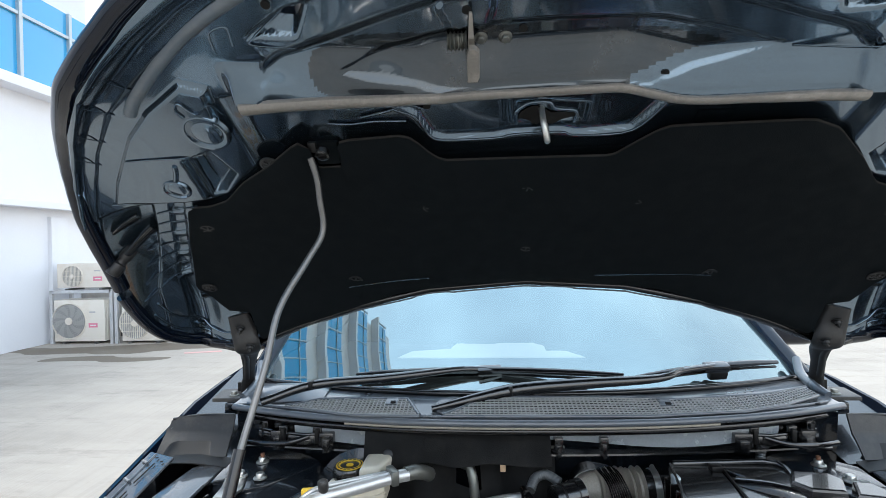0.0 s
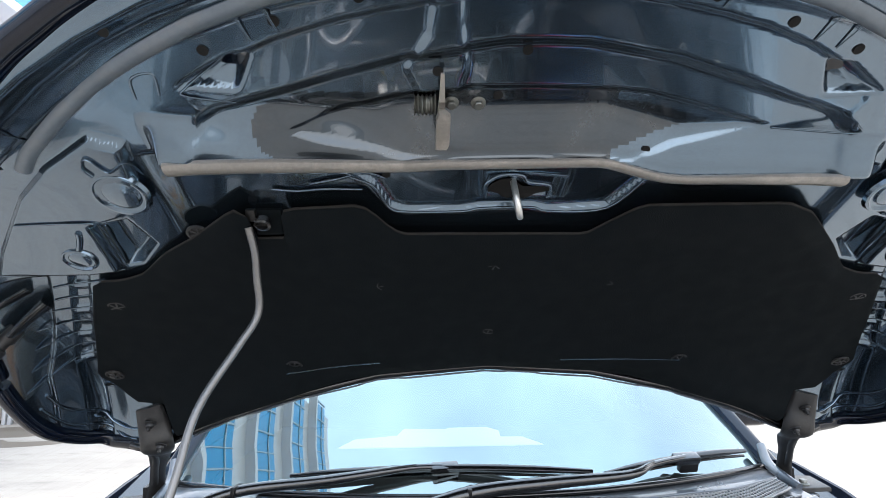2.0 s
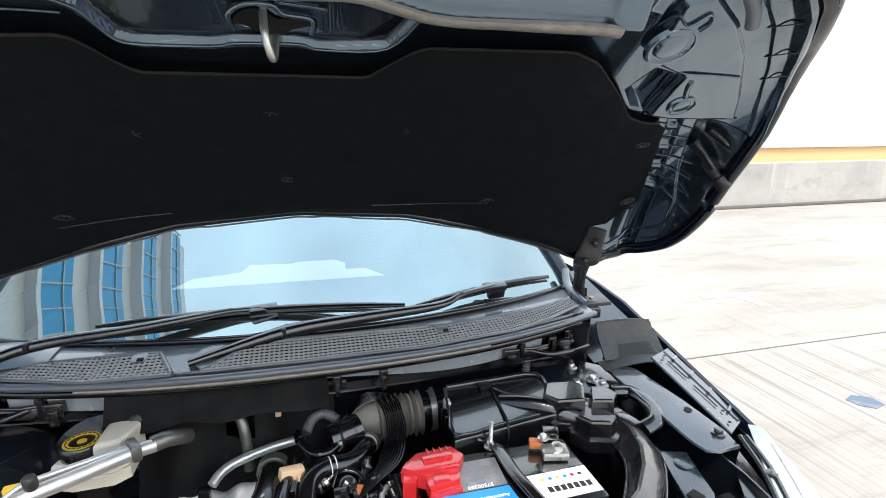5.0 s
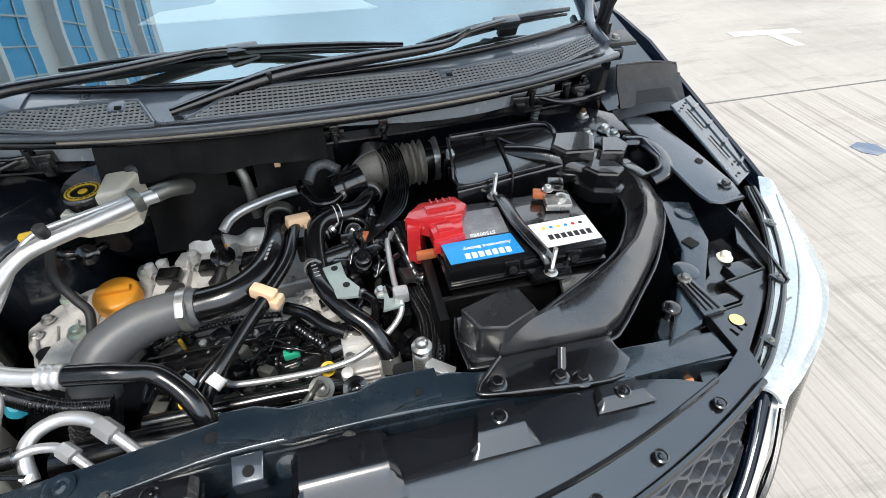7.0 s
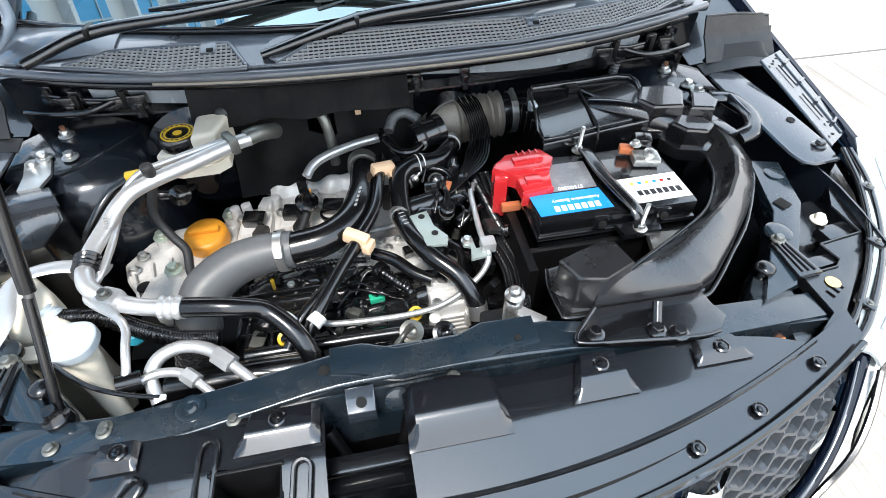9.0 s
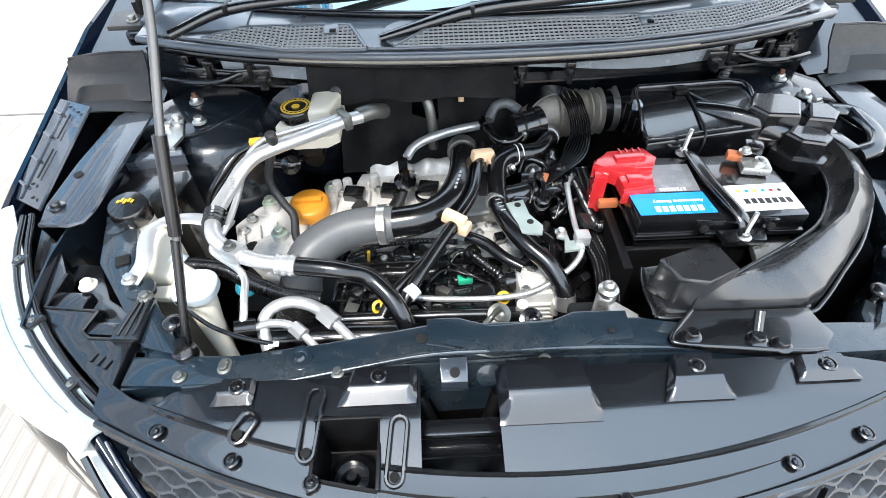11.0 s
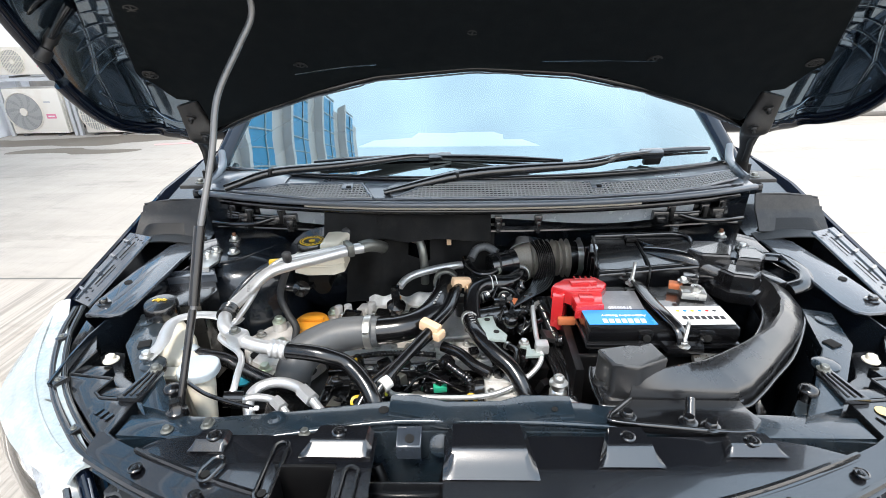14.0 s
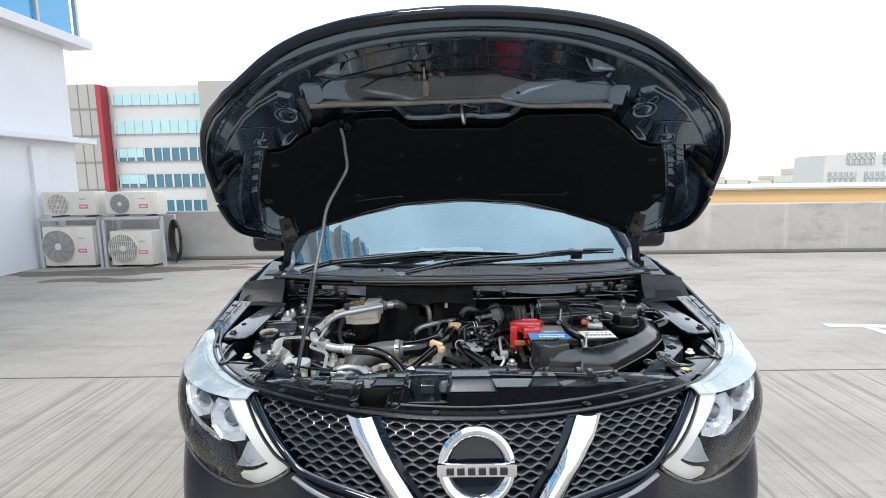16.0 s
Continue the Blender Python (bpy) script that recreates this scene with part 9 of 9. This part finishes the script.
hose("heater_hose", "black heater hose low beside the cylinder head", [(-0.075, 0.520, 0.845), (-0.04, 0.500, 0.842), (-0.01, 0.470, 0.835), (0.02, 0.450, 0.83)], 0.011, RUBBER, None, 14)
# bundle of fine wires
wb_ = thing("wire_bundle", "bundle of fine black wires looping off the intake", "cable", at=(0.14, 0.76, 0.9))
for k in range(9):
    o = 0.0046 * (k - 4)
    part("wire", tube([(0.075 , 0.815 + o * 0.3, 0.920), (0.100, 0.842 + o, 0.938), (0.135 , 0.858 + o, 0.942), (0.165 + o, 0.838 + o * 0.5, 0.940), (0.172 + o, 0.785, 0.935), (0.168 + o, 0.725, 0.925), (0.150 + o * 0.8, 0.680 - o, 0.910), (0.115, 0.640 - o, 0.900), (0.075, 0.615 - o, 0.890)], 0.0019, 6, 6), RUBBER, wb_)
part("orange_clip", box((0.080, 0.618, 0.893), (0.012, 0.026, 0.008), 0.002, pose(0, 0, 0, 0, 0, -25)), COPPER, wb_, "orange wire clip")
# solenoid cluster between hose and battery
sol = thing("vacuum_pump_cluster", "black valve bodies and plugs behind the alloy bracket", "valve", at=(0.03, 0.62, 0.8))
part("canister", tube([(0.035, 0.752, 0.915), (0.085, 0.770, 0.918)], 0.029, 26, 1), PLASTIC, sol, "glossy black canister")
part("canister_rim", tube([(0.082, 0.769, 0.918), (0.096, 0.774, 0.919)], 0.032, 26, 1), PLASTIC, sol)
part("canister_band", tube([(0.050, 0.757, 0.916), (0.054, 0.7585, 0.916)], 0.0302, 26, 1), PLASTIC_M, sol)
part("valve_body", tube([(-0.005, 0.600, 0.862), (0.065, 0.615, 0.866)], 0.022, 18, 1), PLASTIC, sol)
part("valve_body", box((0.045, 0.595, 0.850), (0.070, 0.040, 0.045), 0.008, pose(0, 0, 0, 0, 0, 12)), PLASTIC, sol)
part("valve_head", box((-0.028, 0.640, 0.868), (0.035, 0.032, 0.04), 0.006), PLASTIC_M, sol)
part("red_lock", box((0.046, 0.650, 0.874), (0.007, 0.005, 0.008), 0.001), RED, sol, "red plug lock")
part("steel_lever", prism([(-0.002, 0.552), (0.030, 0.560), (0.036, 0.520), (0.055, 0.490), (0.050, 0.470), (0.016, 0.474), (0.006, 0.51)], 0.888, 0.893, 0.0015), GREENZINC, sol, "pale zinc bracket plate")
for x, y in ((0.018, 0.545), (0.034, 0.500)):
    part("plate_hole", lathe([(0.006, 0), (0.006, 0.0008), (0.003, 0.0008)], (x, y, 0.8935), (0, 0, 1), 14), HOLE_SHADE, sol)
part("pale_bracket", prism([(0.080, 0.500), (0.098, 0.502), (0.100, 0.470), (0.122, 0.472), (0.122, 0.450), (0.086, 0.446), (0.092, 0.475), (0.080, 0.480)], 0.868, 0.873, 0.001), GREENZINC, sol, "pale zinc bracket")
bolt(sol, (0.088, 0.490, 0.873), 0.007, STEEL)
part("pipe_union", box((0.120, 0.470, 0.878), (0.026, 0.024, 0.022), 0.005), ALPIPE, sol, "aluminium pipe union")
random.seed(21)
for k in range(30):
    x, y = random.uniform(0.0, 0.15), random.uniform(0.42, 0.66)
    z = 0.80 + random.uniform(-0.03, 0.025)
    part("small_plug", box((x, y, z), (random.uniform(0.012, 0.032), random.uniform(0.012, 0.03), random.uniform(0.012, 0.035)), 0.003, pose(0, 0, 0, random.uniform(-25, 25), random.uniform(-20, 20), random.uniform(0, 90))), random.choice((PLASTIC, PLASTIC, RUBBER, PLASTIC_M, DULLSTEEL)), sol)
for k in range(7):
    x = 0.135 + 0.006 * k
    part("loom_wire", tube([(x, 0.66, 0.88), (x + 0.006, 0.60, 0.86), (x - 0.004, 0.52, 0.845), (x + 0.01, 0.45, 0.83), (x, 0.38, 0.82), (x - 0.02, 0.33, 0.80)], 0.004 + 0.001 * (k % 3), 8, 5, None, 1, True, (0.007, 0.0006) if k % 2 else None), RUBBER, sol)
part("loom_tube", tube([(0.140, 0.640, 0.875), (0.150, 0.575, 0.865), (0.158, 0.520, 0.862), (0.172, 0.505, 0.87)], 0.011, 12, 5, None, 1, True, (0.004, 0.0006)), RUBBER, sol)
part("sensor_block", box((0.140, 0.520, 0.870), (0.022, 0.034, 0.010), 0.002, pose(0, 0, 0, 0, 20, 12)), SHIELD, sol, "grey punched plate")
# heat shield pad behind the engine
hs_ = thing("heat_pad", "black moulded heat pad on the bulkhead behind the engine", "insulation", at=(-0.2, 0.86, 0.85))
part("pad", sheet(lambda u, v: (lerp(-0.33, 0.05, u), 0.862 - 0.07 * v - 0.012 * math.sin(9 * u) - 0.010 * math.sin(21 * u + 3) * math.sin(3.1 * v), 0.965 - 0.17 * v + 0.012 * math.sin(7 * u)), 48, 16, 0.010, skip=lambda u, v: 0.42 < u < 0.56 and v < 0.4), CLOTH, hs_)
part("pale_tag", box((-0.065, 0.835, 0.955), (0.012, 0.008, 0.035), 0.002), TAN, hs_, "tan clip")
part("brake_line", tube([(-0.12, 0.88, 0.965), (0.0, 0.885, 0.972), (0.08, 0.882, 0.975)], 0.004, 8, 3), DULLSTEEL, hs_, "thin steel brake line")
for sg, pts in ((1, [(0.535, 0.885, 0.985), (0.528, 0.895, 0.97), (0.520, 0.89, 0.93)]),):
    hose("drain_hose", "short ribbed grey drain hose below the cowl", pts, 0.010, GREYHOSE, (0.007, 0.001), 12)

# fine parts over the engine
for pts_, r_, lb_ in (([(-0.068, 0.505, 0.815), (-0.040, 0.470, 0.815), (-0.022, 0.447, 0.815), (-0.018, 0.420, 0.800)], 0.009, "ribbed black plug lead"), ([(-0.30, 0.520, 0.800), (-0.24, 0.548, 0.802), (-0.16, 0.552, 0.805), (-0.09, 0.545, 0.805)], 0.006, "thin black loom")):
    part("plug_lead", tube(pts_, r_, 12, 6, None, 1, True, (0.007, 0.001)), RUBBER, eng, lb_)
part("lead_collar", lathe([(0.016, -0.008), (0.018, 0.0), (0.016, 0.008)], (-0.066, 0.503, 0.815), (0.6, -0.8, 0), 18), RUBBER, eng)
head = part("head_plate", prism([(-0.118, 0.585), (-0.104, 0.537), (-0.02, 0.520), (0.030, 0.531), (0.020, 0.568), (-0.055, 0.592)], 0.770, 0.794, 0.004), ALLOY, eng, "cast alloy head plate")
for x, y in ((-0.102, 0.572), (-0.086, 0.546), (-0.03, 0.535), (0.012, 0.545), (-0.045, 0.575)):
    part("plate_boss", lathe([(0.011, -0.01), (0.010, 0.004), (0.006, 0.005)], (x, y, 0.794), (0, 0, 1), 16), ALLOY, head)
    bolt(head, (x, y, 0.798), 0.006, STEEL)
for x, y in ((-0.066, 0.556), (-0.008, 0.556)):
    part("plate_hole", lathe([(0.008, 0), (0.008, 0.0008), (0.004, 0.0008)], (x, y, 0.7945), (0, 0, 1), 14), HOLE_SHADE, head)
part("lock_clip", lathe([(0.012, 0), (0.013, 0.006), (0.008, 0.008), (0.007, 0.0)], (-0.020, 0.412, 0.797), (0.3, -0.7, 0.6), 16, None, True), YELLOW, eng, "yellow locking clip")
part("lock_clip", lathe([(0.012, 0), (0.013, 0.006), (0.008, 0.008), (0.007, 0.0)], (-0.236, 0.402, 0.800), (0.3, -0.7, 0.6), 16, None, True), YELLOW, eng, "yellow locking clip")
for k in range(4):
    z = 0.772 + 0.012 * k
    part("throttle_rib", box((0.044, 0.399, z - 0.02), (0.058, 0.006, 0.005), 0.001), ALLOY, tb)
for x, y in ((0.012, 0.398), (0.074, 0.400)):
    part("throttle_boss", lathe([(0.010, 0), (0.010, 0.04), (0.006, 0.042)], (x, y, 0.765), (0, -0.2, 1), 14), ALLOY, tb)
part("bracket_arm", prism([(-0.052, 0.380), (-0.048, 0.392), (0.035, 0.378), (0.030, 0.362)], 0.785, 0.795, 0.003), PLASTIC, eng)
part("spring", tube([(-0.08, 0.345, 0.775), (-0.03, 0.342, 0.778)], 0.007, 10, 2, None, 1, True, (0.005, 0.002)), DULLSTEEL, eng, "small coil spring")
# printed marks along the hoses, too worn to read
for k in range(5):
    p0, p1 = Vector((-0.080, 0.612, 0.9215)), Vector((-0.092, 0.575, 0.9165))
    part("hose_mark", box(p0.lerp(p1, k / 4), (0.007, 0.004, 0.0010), 0, pose(0, 0, 0, 0, 0, 70)), INK_GREY, tur, "worn grey bar")
for k in range(4):
    p0, p1 = Vector((-0.016, 0.560, 0.8955)), Vector((-0.010, 0.530, 0.897))
    part("hose_mark", box(p0.lerp(p1, k / 3), (0.009, 0.002, 0.0008), 0, pose(0, 0, 0, 0, 0, 12)), INK_GREY, tur, "worn grey bar")
for k in range(5):
    part("pipe_mark", box((-0.472 + 0.0012 * k, 0.556 - 0.005 * k, 0.9705 - 0.001 * k), (0.005, 0.003, 0.001), 0, pose(0, 0, 0, 0, 0, 20)), INK_GREY, acp, "worn grey bar")
# bolts and pressed marks on the timing cover
for x, y in ((-0.52, 0.67), (-0.53, 0.635), (-0.40, 0.53), (-0.37, 0.585), (-0.42, 0.735)):
    bolt(tcov, (x, y, 0.778 - 0.15 * max(0, -0.5 - x)), 0.008, STEEL)
part("cast_shoulder", prism([(-0.50, 0.555), (-0.47, 0.535), (-0.41, 0.545), (-0.40, 0.60), (-0.45, 0.625), (-0.49, 0.60)], 0.755, 0.783, 0.006), ALLOY, tcov)
part("cover_flange", tube([(-0.335, 0.655, 0.779), (-0.17, 0.645, 0.778), (0.0, 0.660, 0.778), (0.012, 0.705, 0.780)], 0.006, 8, 3), ALLOY, vc)
for k in range(8):
    x = -0.32 + 0.045 * k
    part("cover_fin", box((x, 0.752, 0.792), (0.005, 0.034, 0.016), 0.0015), COVER_W, vc)
    if k % 2:
        bolt(vc, (x + 0.02, 0.652, 0.787), 0.007, STEEL)
part("third_coil_well", lathe([(0.024, 0), (0.024, 0.006), (0.019, 0.008), (0.019, 0.001)], (-0.148, 0.695, 0.797), (0, 0, 1), 24, None, True), RUBBER, vc, "black rubber coil seal")
for x, y, z, w in ((-0.300, 0.662, 0.797, 0.010), (-0.222, 0.667, 0.797, 0.010)):
    for c_, o in ((INK_W, -0.004), (RED, 0.0), (YELLOW, 0.004)):
        part("plug_wire", tube([(x + 0.02 + o, y - 0.004, z), (x + 0.028 + o, y - 0.018, z - 0.004), (x + 0.03 + o, y - 0.034, z - 0.014)], 0.0014, 5, 4), c_, vc, "thin coloured wire")

# more leads and fixings between head and rail
random.seed(33)
for k in range(7):
    x = -0.30 + 0.048 * k
    part("rail_bolt_boss", lathe([(0.009, -0.012), (0.009, 0.004), (0.005, 0.006)], (x, 0.607, 0.778), (0, -0.1, 1), 14), ALLOY, eng)
    bolt(eng, (x, 0.607, 0.783), 0.006, STEEL)
for k in range(6):
    x0, y0 = random.uniform(-0.30, -0.02), random.uniform(0.40, 0.55)
    x1, y1 = x0 + random.uniform(0.05, 0.12), y0 + random.uniform(-0.06, 0.06)
    zz = 0.788
    part("thin_wire", tube([(x0, y0, zz - 0.015), (lerp(x0, x1, 0.3), lerp(y0, y1, 0.3) + 0.012, zz + 0.008), (lerp(x0, x1, 0.7), lerp(y0, y1, 0.7) - 0.010, zz + 0.006), (x1, y1, zz - 0.015)], 0.0028, 8, 6), RUBBER, eng, "thin black wire")
for x, y, z, w in ((-0.175, 0.470, 0.790, 0.030), (-0.120, 0.505, 0.795, 0.024), (-0.245, 0.455, 0.785, 0.026), (-0.010, 0.545, 0.812, 0.022)):
    pl_ = part("plug_shell", box((x, y, z), (w, w * 0.7, 0.020), 0.004, pose(0, 0, 0, 8, 0, 15)), PLASTIC, eng, "black electrical plug")
    part("plug_latch", box((x, y - w * 0.2, z + 0.011), (w * 0.45, w * 0.3, 0.005), 0.001, pose(0, 0, 0, 8, 0, 15)), PLASTIC_M, pl_)
# ridges and catch on the red terminal cover
for q in range(4):
    part("cover_groove", box((0.205 + 0.012 * q, 0.604, 0.9575), (0.003, 0.018, 0.004), 0.001, pose(0, 0, 0, 0, 0, 5)), RED, tc_)
part("cover_hinge", tube([(0.186, 0.562, 0.950), (0.250, 0.562, 0.953)], 0.005, 10, 1), RED, tc_)
part("cover_lip", prism([(0.188, 0.508), (0.245, 0.516), (0.244, 0.522), (0.188, 0.514)], 0.918, 0.945, 0.002), RED, tc_)
part("cover_catch", box((0.170, 0.590, 0.948), (0.020, 0.012, 0.012), 0.003, pose(0, 0, 0, 0, 0, 40)), RED, tc_)
part("red_cable", tube([(0.160, 0.560, 0.872), (0.158, 0.545, 0.84), (0.166, 0.520, 0.815), (0.182, 0.505, 0.80)], 0.009, 12, 5), RUBBER, bat, "thick black battery cable")
# valve bodies, unions and leads between the charge hose and the battery
for x, y, z, r, ax in ((0.010, 0.668, 0.880, 0.017, (1, 0.3, 0.2)), (0.062, 0.648, 0.886, 0.015, (0.3, -1, 0.4)), (0.098, 0.668, 0.884, 0.013, (0.2, 0.2, 1)), (0.100, 0.620, 0.872, 0.016, (1, -0.2, 0.3)), (0.070, 0.575, 0.868, 0.014, (0, -0.3, 1)), (0.105, 0.560, 0.866, 0.012, (1, 0.5, 0.2)), (-0.012, 0.700, 0.890, 0.014, (0.2, -0.4, 1))):
    vb_ = part("valve_body", lathe([(r * 0.7, -0.022), (r, -0.018), (r, -0.004), (r * 0.8, -0.002), (r * 0.8, 0.004), (r, 0.006), (r, 0.018), (r * 0.6, 0.022), (r * 0.5, 0.034)], (x, y, z), ax, 20), PLASTIC, sol, "black ribbed valve body")
    part("valve_ring", lathe([(r * 1.06, -0.001), (r * 1.06, 0.002), (r * 0.9, 0.002), (r * 0.9, -0.001)], (x, y, z + 0.001), ax, 20, None, True), DULLSTEEL, vb_)
for pts, r in (([(0.02, 0.66, 0.885), (0.05, 0.672, 0.900), (0.085, 0.66, 0.895), (0.100, 0.63, 0.880)], 0.0065), ([(0.065, 0.64, 0.892), (0.075, 0.605, 0.892), (0.070, 0.575, 0.880)], 0.0055), ([(0.10, 0.615, 0.880), (0.118, 0.585, 0.882), (0.108, 0.555, 0.875), (0.085, 0.54, 0.860)], 0.0060), ([(-0.01, 0.70, 0.895), (0.012, 0.69, 0.905), (0.03, 0.665, 0.895)], 0.0065), ([(0.055, 0.52, 0.850), (0.075, 0.49, 0.852), (0.07, 0.45, 0.845)], 0.0075)):
    part("valve_hose", tube(pts, r, 12, 6), RUBBER, sol, "short black hose")
    part("hose_clip", tube([Vector(pts[0]).lerp(Vector(pts[1]), 0.10), Vector(pts[0]).lerp(Vector(pts[1]), 0.28)], r * 1.2, 14, 1), STEEL, sol, "steel spring clip")
for x, y, z, rz in ((0.040, 0.700, 0.902, 20), (0.088, 0.702, 0.902, -15), (0.115, 0.640, 0.892, 60), (0.050, 0.625, 0.888, 5), (0.092, 0.590, 0.880, 30), (0.030, 0.575, 0.872, -20)):
    cp_ = part("plug_shell", box((x, y, z), (0.026, 0.018, 0.018), 0.003, pose(0, 0, 0, 12, 0, rz)), PLASTIC, sol, "black electrical plug")
    part("plug_lock", box((x + 0.004, y - 0.006, z + 0.010), (0.010, 0.006, 0.004), 0.001, pose(0, 0, 0, 12, 0, rz)), SHIELD, cp_)
    part("plug_wire", tube([(x, y - 0.008, z), (x + 0.006, y - 0.030, z + 0.004), (x - 0.004, y - 0.055, z - 0.014)], 0.0028, 8, 5), RUBBER, cp_)
# alloy castings and bolts showing below the fuel rail
for x, y, w, d in ((-0.205, 0.588, 0.060, 0.026), (-0.120, 0.590, 0.050, 0.024), (-0.040, 0.596, 0.055, 0.024)):
    cb2 = part("rail_casting", prism([(x - w / 2, y - d / 2), (x + w / 2, y - d / 2), (x + w * 0.4, y + d / 2), (x - w * 0.4, y + d / 2)], 0.772, 0.796, 0.004), ALLOY, eng, "cast alloy rail mount")
    for q in (-0.3, 0.3):
        bolt(cb2, (x + q * w, y, 0.797), 0.006, STEEL)
